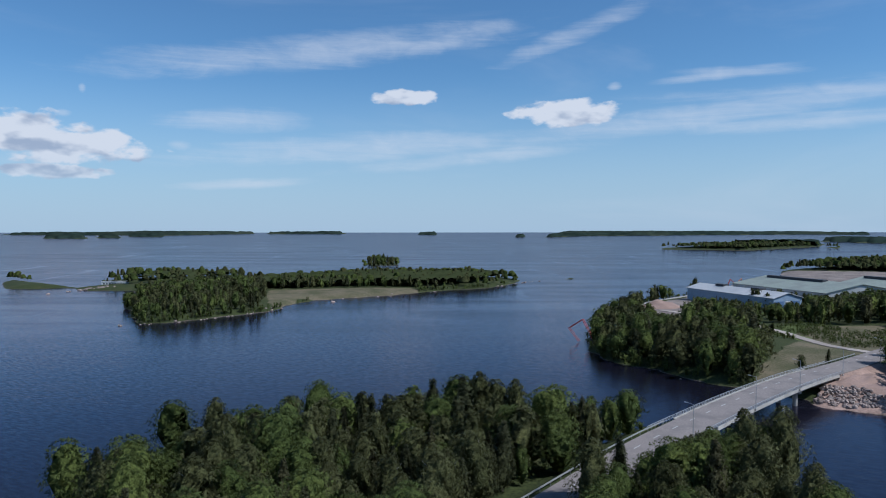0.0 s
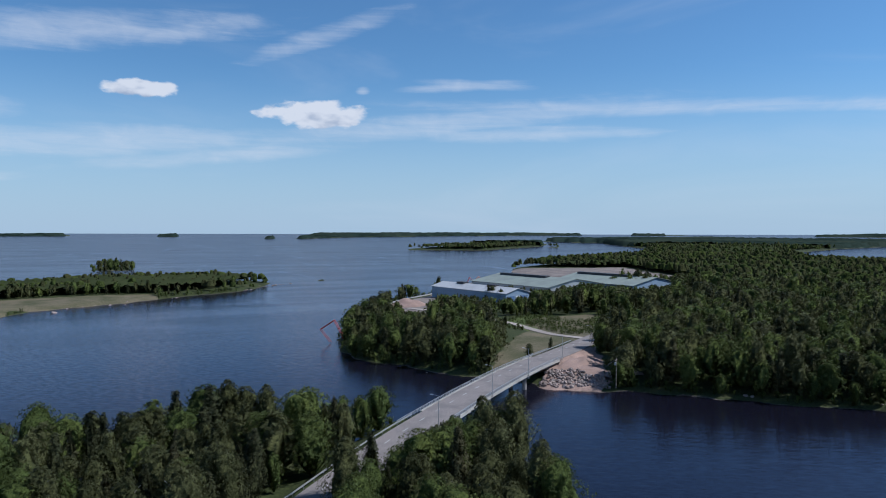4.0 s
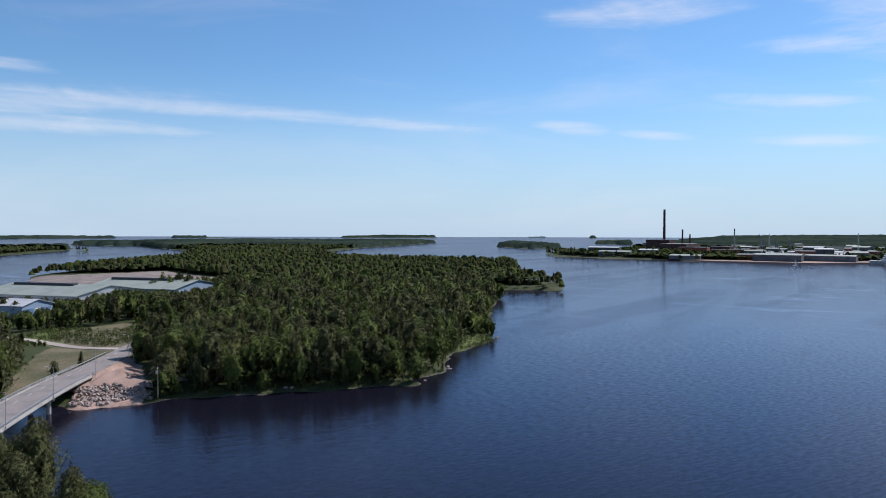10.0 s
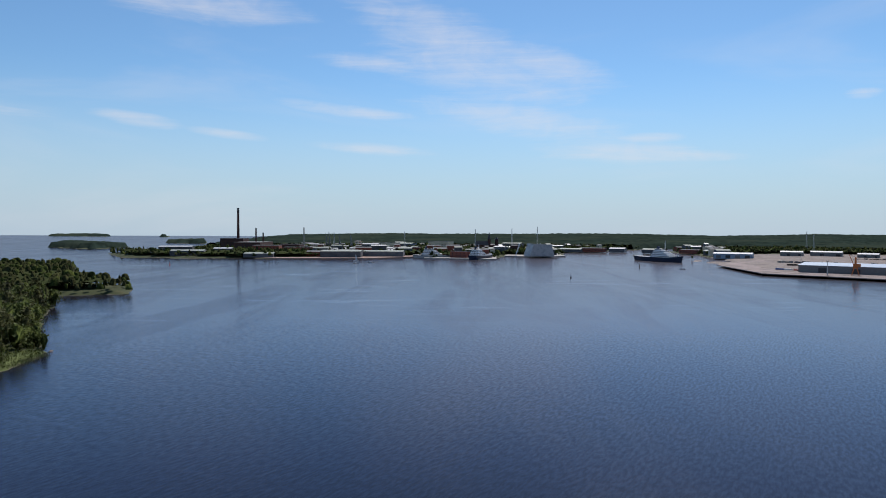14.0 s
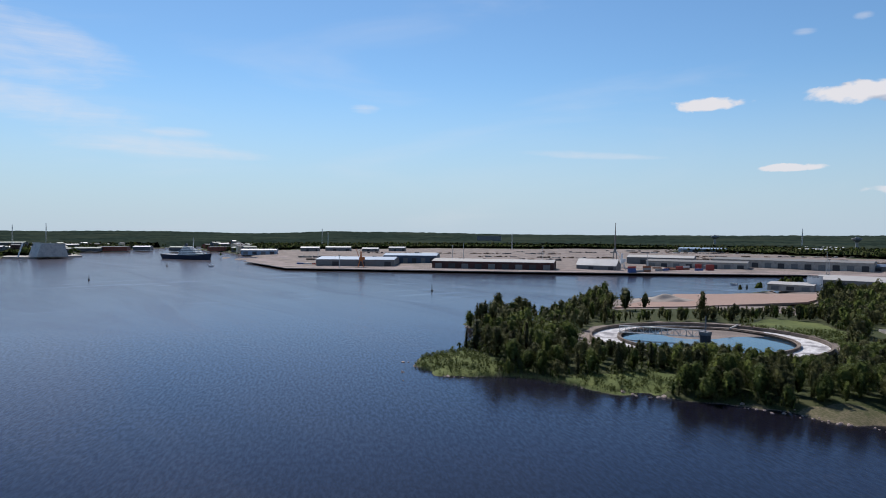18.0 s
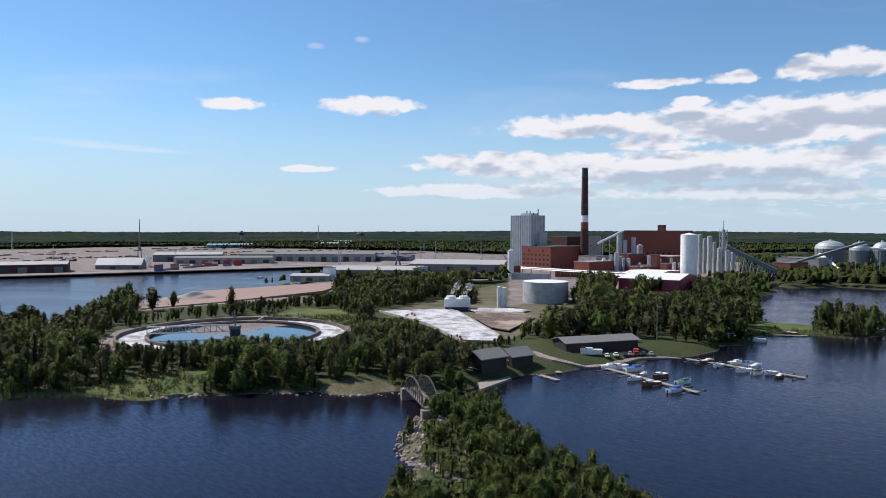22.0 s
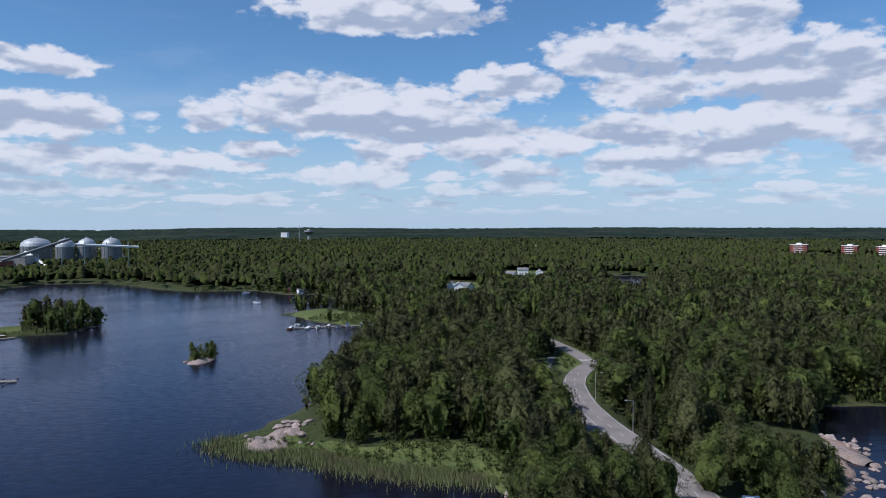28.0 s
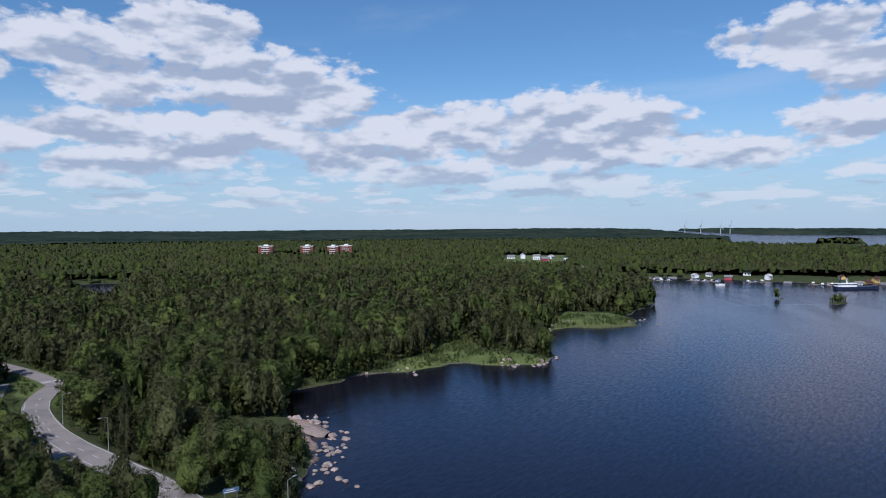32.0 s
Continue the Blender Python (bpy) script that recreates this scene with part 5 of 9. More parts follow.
def hall(name, spot, label, category, wall, roof, gable=0.0, along="x", over=0.6, windows=(), plinth=None, group=""):
    """A building: walls, roof, eaves and rows of windows. spot: place, turn, width, depth, height."""
    at, turn, w, d, h = spot
    t = thing(name, at, turn, label, category, group)
    if gable:
        a, b = (w, d) if along == "x" else (d, w)
        r = 0 if along == "x" else 90
        prism("wall", t, wall, [(-b / 2, -1.0), (b / 2, -1.0), (b / 2, h), (0, h + gable), (-b / 2, h)], a, rz=r)
        k = gable / (b / 2)
        prism("roof", t, roof, [(-b / 2 - over, h - over * k + 0.05), (0, h + gable + 0.05), (b / 2 + over, h - over * k + 0.05), (b / 2 + over, h - over * k + 0.35), (0, h + gable + 0.4), (-b / 2 - over, h - over * k + 0.35)], a + 2 * over, rz=r)
    else:
        bx("wall", t, wall, (0, 0, -1.0), (w, d, h + 1.0))
        bx("roof", t, roof, (0, 0, h + 0.003), (w - 0.5, d - 0.5, 0.25))
        for x, y, sx, sy in ((0, d / 2, w + 0.3, 0.4), (0, -d / 2, w + 0.3, 0.4), (w / 2, 0, 0.4, d - 0.5), (-w / 2, 0, 0.4, d - 0.5)):
            bx("parapet", t, roof, (x, y, h + 0.002), (sx, sy, 0.6))
    if plinth:
        bx("plinth", t, plinth, (0, 0, -1.0), (w + 0.3, d + 0.3, 1.8))
    for side, z, n, ww, wh in windows:
        span = w if side in "fb" else d
        for i in range(n):
            s = (i + 0.5) / n * (span - 2) - (span - 2) / 2
            x, y, sx, sy = {"f": (s, -d / 2, ww, 0.16), "b": (s, d / 2, ww, 0.16), "r": (w / 2, s, 0.16, ww), "l": (-w / 2, s, 0.16, ww)}[side]
            bx("window", t, M_PANE, (x, y, z), (sx, sy, wh))
    return t


M_PANE = material("dark_window_glass", (0.03, 0.035, 0.045), 0.15, 0.2, 2.0, 9.0, spec=0.6)
M_BLUEWALL = material("pale_blue_sheet", (0.24, 0.32, 0.42), 0.55, 0.1, 0.8, 8.0)
M_RED = material("red_paint", (0.42, 0.05, 0.04), 0.5, 0.15, 0.6, 3.0)
M_REDWALL = material("red_sheet_wall", (0.38, 0.06, 0.075), 0.6, 0.12, 0.8, 7.0)
M_ORANGE = material("orange_paint", (0.45, 0.14, 0.04), 0.5, 0.15, 0.6, 3.0)
M_YELLOW = material("yellow_paint", (0.55, 0.36, 0.12), 0.6, 0.12, 0.6, 3.0)
M_GALV = material("galvanised_steel", (0.45, 0.46, 0.47), 0.45, 0.12, 0.4, 2.0, metal=0.6)
M_TANK = material("pale_tank_steel", (0.42, 0.42, 0.42), 0.55, 0.12, 1.5, 7.0, second=(0.31, 0.32, 0.33))
M_WOOD = material("weathered_planks", (0.27, 0.24, 0.2), 0.85, 0.2, 0.4, 3.0)
M_TARWOOD = material("dark_stained_boards", (0.035, 0.03, 0.03), 0.7, 0.2, 0.5, 4.0)
M_ROOFFELT = material("grey_roof_felt", (0.17, 0.17, 0.17), 0.9, 0.12, 0.6, 6.0)
M_FOAM = material("white_foam", (0.52, 0.51, 0.51), 0.9, 0.25, 1.2, 7.0, 0.1, second=(0.2, 0.19, 0.2))
M_WALLBROWN = material("stained_brown_concrete", (0.17, 0.135, 0.11), 0.9, 0.25, 0.8, 5.0, second=(0.11, 0.085, 0.07))
M_SLUDGE = material("dried_sludge", (0.12, 0.085, 0.066), 0.95, 0.5, 2.5, 17.0, 0.05, second=(0.34, 0.27, 0.21))
M_POOL = material("basin_water", (0.02, 0.045, 0.075), 0.06, 0.15, 1.5, 12.0, 0.02, spec=0.5)
M_CREAM = material("cream_plaster", (0.6, 0.52, 0.38), 0.8, 0.08, 0.8, 5.0)
M_PINKGROUND = material("storage_field", (0.25, 0.2, 0.185), 0.95, 0.22, 2.0, 30.0, second=(0.15, 0.125, 0.118))
M_HULLBLUE = material("navy_hull_paint", (0.02, 0.03, 0.06), 0.4, 0.2, 1.5, 10.0)
M_MARK = material("road_marking", (0.42, 0.42, 0.41), 0.8, 0.15, 0.3, 4.0)


def strip(name, line, half, mat, lift=0.0, side=0.0, thick=0.4):
    """A ribbon along a line of x, y, z."""
    p = np.array(line)
    d = np.gradient(p[:, :2], axis=0)
    d /= np.linalg.norm(d, axis=1, keepdims=True)
    nrm = np.column_stack([d[:, 1], -d[:, 0]])
    r = [np.column_stack([p[:, :2] + nrm * k, p[:, 2] + lift]) for k in (side - half, side + half)]
    n = len(p)
    verts = np.vstack([r[0], r[1], r[0] - (0, 0, thick), r[1] - (0, 0, thick)])
    faces = []
    for i in range(n - 1):
        faces += [(i, n + i, n + i + 1, i + 1), (2 * n + i, 2 * n + i + 1, 3 * n + i + 1, 3 * n + i), (i, i + 1, 2 * n + i + 1, 2 * n + i), (n + i, 3 * n + i, 3 * n + i + 1, n + i + 1)]
    faces += [(0, 2 * n, 3 * n, n), (n - 1, 2 * n - 1, 4 * n - 1, 3 * n - 1)]
    return mesh_object(name, verts, faces, mat)


def along(line, dist, side=0.0):
    """The place so many metres along a line, off to its right by side, and the heading there."""
    p = np.array(line)
    seg = np.linalg.norm(np.diff(p[:, :2], axis=0), axis=1)
    s = np.concatenate([[0], np.cumsum(seg)])
    q = np.array([np.interp(dist, s, p[:, i]) for i in range(3)])
    i = min(np.searchsorted(s, dist, side="right"), len(seg)) - 1
    d = (p[i + 1] - p[i])[:2] / seg[i]
    return (q[0] + d[1] * side, q[1] - d[0] * side, q[2]), math.degrees(math.atan2(d[1], d[0]))


def length_of(line):
    return float(np.linalg.norm(np.diff(np.array(line)[:, :2], axis=0), axis=1).sum())
M_STEELDARK = material("dark_grey_steel", (0.17, 0.175, 0.18), 0.6, 0.15, 1.0, 6.0, metal=0.2)
M_BRICKDARK = material("dark_brick", (0.075, 0.034, 0.03), 0.85, 0.25, 0.5, 8.0, second=(0.05, 0.028, 0.026))
M_DARKQUAY = material("dark_quay_wall", (0.06, 0.055, 0.05), 0.85, 0.2, 1.0, 6.0)
M_BLUEDARK = material("dark_blue_sheet", (0.06, 0.085, 0.13), 0.55, 0.15, 1.0, 8.0)
M_ROOFPALE = material("pale_grey_roof", (0.36, 0.35, 0.34), 0.75, 0.1, 1.0, 10.0)


# ---- roads and the road bridge ----
tagged(strip("road", ROAD_BRIDGE, 5.3, M_ASPHALT), "pale worn asphalt road over the bridge", "road", kind="structure")
tagged(strip("road", ROAD_BRANCH, 2.6, M_YARD), "narrow gravel side road", "road", kind="structure")
tagged(strip("road", ROAD_TURNING, 3.0, M_ASPHALT), "asphalt side road into the wood", "road", kind="structure")
tagged(strip("pavement", ROAD_CYCLE, 1.4, M_PATH), "dark asphalt cycle path beside the road", "path", kind="structure")
tagged(strip("road", ROAD_SOUTH, 3.7, M_ASPHALT), "curving two-lane asphalt road", "road", kind="structure")
CAR_PARK = [(-139.5, -102.2, 3.6), (-146.6, -103, 3.6), (-153.4, -109.6, 3.6), (-156.7, -117.6, 3.6)]
tagged(strip("road", smoothed(CAR_PARK), 4.0, M_ASPHALT, 0.5, thick=1.0), "old asphalt lay-by in the shade of trees", "road", kind="structure")


def lane_marks(line, start, stop, sides, dash=3.0, gap=6.0, half=0.09, lift=0.012):
    for s in sides:
        q = start
        while q < stop:
            e = min(q + dash, stop)
            pts = [along(line, q + (e - q) * k / 3, s)[0] for k in range(4)]
            tagged(strip("lane_marking", pts, half, M_MARK, lift, thick=0.008), "white painted road marking", "road marking", kind="structure")
            q += dash + gap


lane_marks(ROAD_BRIDGE, 5, 300, (-2.0,), 3.0, 7.0, 0.12)
lane_marks(ROAD_SOUTH, 0, 165, (0.0,), 3.0, 5.0, 0.1)
lane_marks(ROAD_SOUTH, 0, 158, (-3.3, 3.3), 60.0, 0.0, 0.09)
for i in range(7):
    bar = [along(ROAD_TURNING, 7.5, -2.6 + i * 0.85)[0], along(ROAD_TURNING, 10.5, -2.6 + i * 0.85)[0]]
    tagged(strip("lane_marking", bar, 0.25, M_MARK, 0.012, thick=0.008), "white zebra crossing bar", "road marking", kind="structure")


def build_bridge():
    total = length_of(ROAD_BRIDGE)
    s = np.linspace(0, total, 800)
    pts = np.array([along(ROAD_BRIDGE, q)[0] for q in s])
    on = np.flatnonzero(on_bridge(pts[:, :2]))
    s0, s1 = s[on[0]] - 1.0, s[on[-1]] + 1.0
    at, head = along(ROAD_BRIDGE, s0)
    t = thing("road_bridge", (at[0], at[1], 0), head, "concrete road bridge with steel railings over the strait", "bridge")

    def ribbon(name, half, lift, side, thick, mat, a=s0, b=s1, label=""):
        line = [along(ROAD_BRIDGE, q)[0] for q in np.linspace(a, b, 24)]
        ob = strip(name, line, half, mat, lift, side, thick)
        ob.parent = t
        ob.matrix_parent_inverse = t.matrix_basis.inverted()
        if label:
            ob["label"] = label
        return ob

    ribbon("deck", 6.1, -0.41, 0, 0.35, M_CONCRETE)
    for side in (-3.4, 3.4):
        ribbon("girder", 0.9, -0.77, side, 1.25, M_CONCRETE)
    for side in (-5.75, 5.75):
        ribbon("kerb", 0.3, 0.16, side, 0.57, M_CONCRETE)
    for q in (s0 + (s1 - s0) * 0.3, s0 + (s1 - s0) * 0.7):
        for side in (-2.6, 2.6):
            c, h = along(ROAD_BRIDGE, q, side)
            cy("pier", t, M_CONCRETE, (c[0], c[1], -2), 0.75, c[2] + 0.3 - 0.05, in_world=True)
        c, h = along(ROAD_BRIDGE, q)
        bx("pier_cap", t, M_CONCRETE, (c[0], c[1], c[2] - 2.75), (1.8, 8.5, 0.72), rz=h, in_world=True)
    for q in (s0 - 1.0, s1 + 1.0):
        c, h = along(ROAD_BRIDGE, q)
        bx("abutment", t, M_CONCRETE, (c[0], c[1], -1.5), (2.6, 12.4, c[2] + 0.7), rz=h, in_world=True)
    for side in (-5.9, 5.9):
        a, b = (s0 - 14, s1 + 18) if side < 0 else (s0 - 6, s1 + 3)
        n = int((b - a) / 2.0)
        for i in range(n + 1):
            c, h = along(ROAD_BRIDGE, a + (b - a) * i / n, side)
            bx("railing_post", t, M_GALV, (c[0], c[1], c[2] - 0.2), (0.09, 0.09, 1.3), rz=h, in_world=True)
        for lift, half, thick in ((1.12, 0.07, 0.12), (0.75, 0.035, 0.07), (0.42, 0.035, 0.07)):
            ribbon("rail", half, lift, side, thick, M_GALV, a, b)


build_bridge()
# guard rails along the approaches
for line, a, b, side in ((ROAD_BRIDGE, 2, 88, -5.9), (ROAD_BRIDGE, 178, 236, -5.9)):
    at, head = along(line, a, side)
    t = thing("guard_rail", at, head, "galvanised steel guard rail beside the road", "guard rail", "guard rails of the road")
    n = int((b - a) / 4)
    for i in range(n + 1):
        c, h = along(line, a + (b - a) * i / n, side)
        bx("post", t, M_GALV, (c[0], c[1], c[2] - 0.5), (0.1, 0.14, 1.2), rz=h, in_world=True)
    ob = strip("rail", [along(line, q, side)[0] for q in np.linspace(a, b, n * 2)], 0.05, M_GALV, 0.75, 0, 0.34)
    ob.parent = t
    ob.matrix_parent_inverse = t.matrix_basis.inverted()


def street_lamp(at, head, h=9.0):
    t = thing("street_lamp", at, head, "slim grey steel street lamp beside the road", "street lamp", "street lamps along the road")
    cy("foot", t, M_CONCRETE, (0, 0, -0.4), 0.2, 0.6, seg=10)
    cy("pole", t, M_GALV, (0, 0, 0.1), 0.11, h, 0.06, seg=8)
    rod("arm", t, M_GALV, (0, 0, h), (0, 1.6, h + 0.25), 0.04)
    lamp = bx("lamp_head", t, M_STEEL, (0, 1.9, h + 0.18), (0.3, 0.75, 0.14))
    bx("lens", lamp, M_WHITE, (0, 0, -0.03), (0.22, 0.6, 0.03))


for q, side in ((78, 6.4), (118, 6.4), (152, 6.4), (188, 6.4), (225, 6.4), (262, 6.4)):
    at, head = along(ROAD_BRIDGE, q, side)
    street_lamp(at, head)
for q in (22, 58, 92, 126):
    at, head = along(ROAD_SOUTH, q, 4.2)
    street_lamp((at[0], at[1], at[2] - 0.2), head + 180 if q % 4 else head, 8.0)


def utility_pole(at, rz, h=10.0):
    t = thing("utility_pole", at, rz, "weathered wooden power line pole with a crossarm", "utility pole", "power line poles")
    cy("pole", t, M_WOOD, (0, 0, -0.8), 0.16, h + 0.8, 0.11, seg=8)
    bx("crossarm", t, M_WOOD, (0, 0, h - 0.7), (2.4, 0.14, 0.16))
    bx("transformer", t, M_STEEL, (0, 0.32, h - 2.4), (0.7, 0.5, 1.0))
    for x in (-1.0, 0.0, 1.0):
        cy("insulator", t, M_TARWOOD, (x, 0, h - 0.54), 0.06, 0.25, seg=6)
    return Vector(at) + Vector((0, 0, h - 0.3))


pa = utility_pole((139.1, 205.9, 3), 40, 9.5)
pb = utility_pole((77.2, 157.7, 4), 40, 13.0)
cable = thing("power_line", tuple(pa), 0, "thin black overhead power cables across the strait", "power line")
for k in (-1, 0, 1):
    off = Vector((0.77 * k, 0.64 * k, 0))
    pts = [pa.lerp(pb, i / 12) + off - Vector((0, 0, 3.2 * math.sin(math.pi * i / 12))) for i in range(13)]
    v, f = [], []
    for p in pts:
        v += [(p.x + 0.035, p.y, p.z), (p.x - 0.02, p.y + 0.03, p.z), (p.x - 0.02, p.y - 0.03, p.z)]
    for i in range(12):
        f += [(3 * i + j, 3 * i + (j + 1) % 3, 3 * i + 3 + (j + 1) % 3, 3 * i + 3 + j) for j in range(3)]
    ob = mesh_object("cable", v, f, M_DARK, cable)
    ob.matrix_parent_inverse = cable.matrix_basis.inverted()

# riprap at the far abutment
rng = random.Random(11)
bank = thing("riprap", (129.7, 229.4, 1), 0, "bank of reddish-grey broken stones below the bridge", "rock bank")
foot, crest = [(119.1, 224.3), (123.7, 218.8), (132.4, 215.8), (140.4, 211.2)], [(127.9, 234.4), (134, 233.1), (139, 230.2), (139.4, 214.8)]
# the earth under the stones: foot, crest and a level top behind
rows = [[(x, y, -0.7) for x, y in foot], [(x, y, 4.3 if k < 3 else 2.6) for k, (x, y) in enumerate(crest)], [(x + 7, y + 9, 4.5) for x, y in crest], [(x + 9, y + 12, 1.5) for x, y in crest]]
earth = mesh_object("embankment", [p for row in rows for p in row], [(4 * i + j, 4 * i + j + 1, 4 * i + j + 5, 4 * i + j + 4) for i in range(3) for j in range(3)], M_GRAVEL)
tagged(earth, "reddish earth embankment under the bridge end", "embankment", kind="structure")
for i in range(300):
    u, v = rng.random() * 2.999, rng.random()
    j = int(u)
    lo = Vector(foot[j]).lerp(Vector(foot[j + 1]), u - j)
    hi = Vector(crest[j]).lerp(Vector(crest[j + 1]), u - j)
    p = lo.lerp(hi, v * 0.92)
    s = rng.uniform(0.8, 2.0)
    put("stone", lump(1, i % 6, M_ROCK, 0.3, 1 if i % 2 else 2 - 1), bank, Matrix.Translation((p.x, p.y, 0.1 + max(0.0, v * 4.3 - 0.3, zground(p.x, p.y)))) @ pose(0, 0, 0, rng.uniform(0, 60), rng.uniform(0, 60), rng.uniform(0, 360)) @ Matrix.Scale(s, 4), in_world=True)


# ---- the sheds and the quay on the island ----
white_shed = hall("warehouse", ((205, 483, 3.2), 109.4, 82, 23, 8.0), "white-roofed warehouse with pale blue walls", "warehouse", M_BLUEWALL, M_WHITEROOF, 3.0, "x", 0.8)
for dx in (-16, 18):
    bx("roof_vent", white_shed, M_DARK, (dx, 0, 10.6), (8, 5, 1.7))
for y in (-6.5, 6.5):
    bx("door", white_shed, M_BLUE, (-41.1, y, 0), (0.3, 6, 6.0), "blue sliding door")
bx("door", white_shed, M_WHITE, (-41.1, 0, 0), (0.3, 4, 6.0), "white sliding door")
green_a = hall("warehouse", ((269, 514, 3.2), 109, 85, 64, 9.0), "big low warehouse with a grey-green roof", "warehouse", M_STEEL, M_GREENROOF, 5.0, "x", 1.0, windows=(("f", 5.5, 14, 3.2, 1.6),))
green_b = hall("warehouse", ((339, 505, 3.2), 109, 80, 61, 9.0), "long warehouse with a pale grey-green gabled roof", "warehouse", M_BLUEWALL, M_GREENROOF, 5.0, "x", 1.0)
for t in (green_a, green_b):
    bx("roof_vent", t, M_DARK, (10, 3, 13.2), (52, 5, 2.0))
    bx("door", t, M_STEEL, (-42.7 if t is green_a else -40.1, -8, 0), (0.3, 9, 7.0))


def digger(at, rz, mat, label, up=1.0):
    t = thing("excavator", at, rz, label, "excavator", "excavators on the quay")
    for y in (-1.4, 1.4):
        bx("track", t, M_DARK, (0, y, 0), (4.6, 0.8, 1.1))
    cy("turntable", t, M_DARK, (0, 0, 1.1), 1.1, 0.3, seg=12)
    bx("body", t, mat, (-0.6, 0, 1.4), (4.0, 2.9, 1.5))
    bx("cab", t, M_PANE, (0.9, 0.9, 1.45), (1.6, 1.1, 2.0))
    bx("counterweight", t, M_DARK, (-2.9, 0, 1.45), (0.9, 2.8, 1.3))
    rod("boom", t, mat, (1.2, -0.3, 2.4), (4.2, -0.3, 8.5 * up), 0.38)
    rod("stick", t, mat, (4.2, -0.3, 8.5 * up), (8.4, -0.3, 5.2 * up), 0.3)
    prism("bucket", t, M_DARK, [(-0.7, 0), (0.7, 0), (0.9, 1.2), (-0.5, 1.4)], 1.2, (8.4, -0.3, 5.2 * up - 1.4), 90)


digger((259.3, 601.7, 3), 200, M_ORANGE, "orange excavator with a raised boom on the quay")
digger((242.5, 601, 3), 20, M_RED, "red and dark materials handler on the quay", 0.9)


def heap(name, at, w, d, h, mat, label, seed, rz=0.0, category="mound"):
    """A rough mound of loose material."""
    n, v, f = 22, [], []
    for i in range(n + 1):
        for j in range(n + 1):
            x, y = i / n * 2 - 1, j / n * 2 - 1
            r = math.hypot(x, y)
            q = max(0.0, 1 - r ** 1.6) * (0.75 + 0.5 * noise.noise((x * 2.2 + seed, y * 2.2, seed))) + 0.05 * noise.noise((x * 9, y * 9, seed)) * (r < 0.95)
            v.append((x * w / 2, y * d / 2, h * q - 0.35 - 3.0 * max(0.0, r - 0.85)))
    for i in range(n):
        for j in range(n):
            a = i * (n + 1) + j
            f.append((a, a + n + 1, a + n + 2, a + 1))
    ob = mesh_object(name, v, f, mat, smooth=True)
    ob.matrix_basis = pose(*at, 0, 0, rz)
    return tagged(ob, label, category)


heap("rubble_mound", (144.9, 465.5, 2.5), 34, 22, 5.5, M_GRAVEL, "reddish-brown heap of rubble on the quay", 2.3)
heap("rubble_mound", (286.6, 617.4, 2.8), 20, 14, 4, M_YARD, "pale heap of stone on the quay", 5.1)
heap("gravel_bank", (144.3, 241, 4.2), 34, 16, 2.4, M_GRAVEL, "bare bank of reddish gravel beside the road", 8.2, 35)
heap("gravel_bank", (152.2, 221.8, 4), 18, 10, 1.4, M_GRAVEL, "reddish gravel slope under trees", 3.7, 20)

# quay wall and a red floating boom crane at the point
quay = smoothed([(*p, 2.4) for p in [(120.2, 457.1), (147.6, 500.3), (185.2, 539.4), (223.1, 575.4), (256, 627.8)]])
tagged(strip("quay_wall", quay, 1.2, M_CONCRETE, 0.25, thick=3.5), "low concrete quay edge", "quay", kind="structure")
red = thing("loading_boom", (72.7, 338.6, 2), 135, "red steel lattice boom that reaches out over the water", "boom crane")
tip = 14.0
for y in (-0.7, 0.7):
    rod("chord", red, M_RED, (0, y, 0.5), (6, y, 9.5), 0.16)
    rod("chord", red, M_RED, (6, y, 9.5), (tip, y, 4.5), 0.16)
    rod("chord", red, M_RED, (tip, y, 4.5), (8, y, -1.5), 0.14)
for i in range(7):
    k = i / 6
    rod("brace", red, M_RED, (6 * k, -0.7, 0.5 + 9 * k), (6 * min(1, k + 0.1), 0.7, 0.5 + 9 * min(1, k + 0.1)), 0.08)
    rod("brace", red, M_RED, (6 + 8 * k, -0.7, 9.5 - 5 * k), (6 + 8 * min(1, k + 0.1), 0.7, 9.5 - 5 * min(1, k + 0.1)), 0.08)
bx("base", red, M_DARK, (-0.5, 0, -1.2), (3, 3, 1.9))

# a small jetty and the pale summer house on the western island
cabin = hall("summer_house", ((-305.4, 653.4, 1.5), 8, 22, 7, 3.2), "long white summer house with a flat roof", "house", M_WHITE, M_WHITEROOF, 0, windows=(("f", 1.1, 8, 1.6, 1.2),))


# ---- the pulp mill ----
def vat(name, spot, mat, label, category="tank", top=None, seg=32, bands=3, group=""):
    at, r, h = spot
    t = thing(name, at, 0, label, category, group)
    cy("shell", t, mat, (0, 0, -0.8), r, h + 0.8, seg=seg)
    cy("rim", t, M_GALV, (0, 0, h - 0.12), r + 0.12, 0.25, seg=seg)
    if top == "cone":
        cy("roof", t, mat, (0, 0, h + 0.13), r, r * 0.22, 0.4, seg=seg)
    elif top == "flat":
        cy("roof", t, M_WHITE, (0, 0, h + 0.13), r - 0.1, r * 0.05, r * 0.3, seg=seg)
    for i in range(bands):
        cy("band", t, mat, (0, 0, h * (i + 1) / (bands + 1)), r + 0.06, 0.25, seg=seg)
    bx("ladder", t, M_GALV, (0, -r - 0.3, 0), (0.6, 0.3, h))
    return t


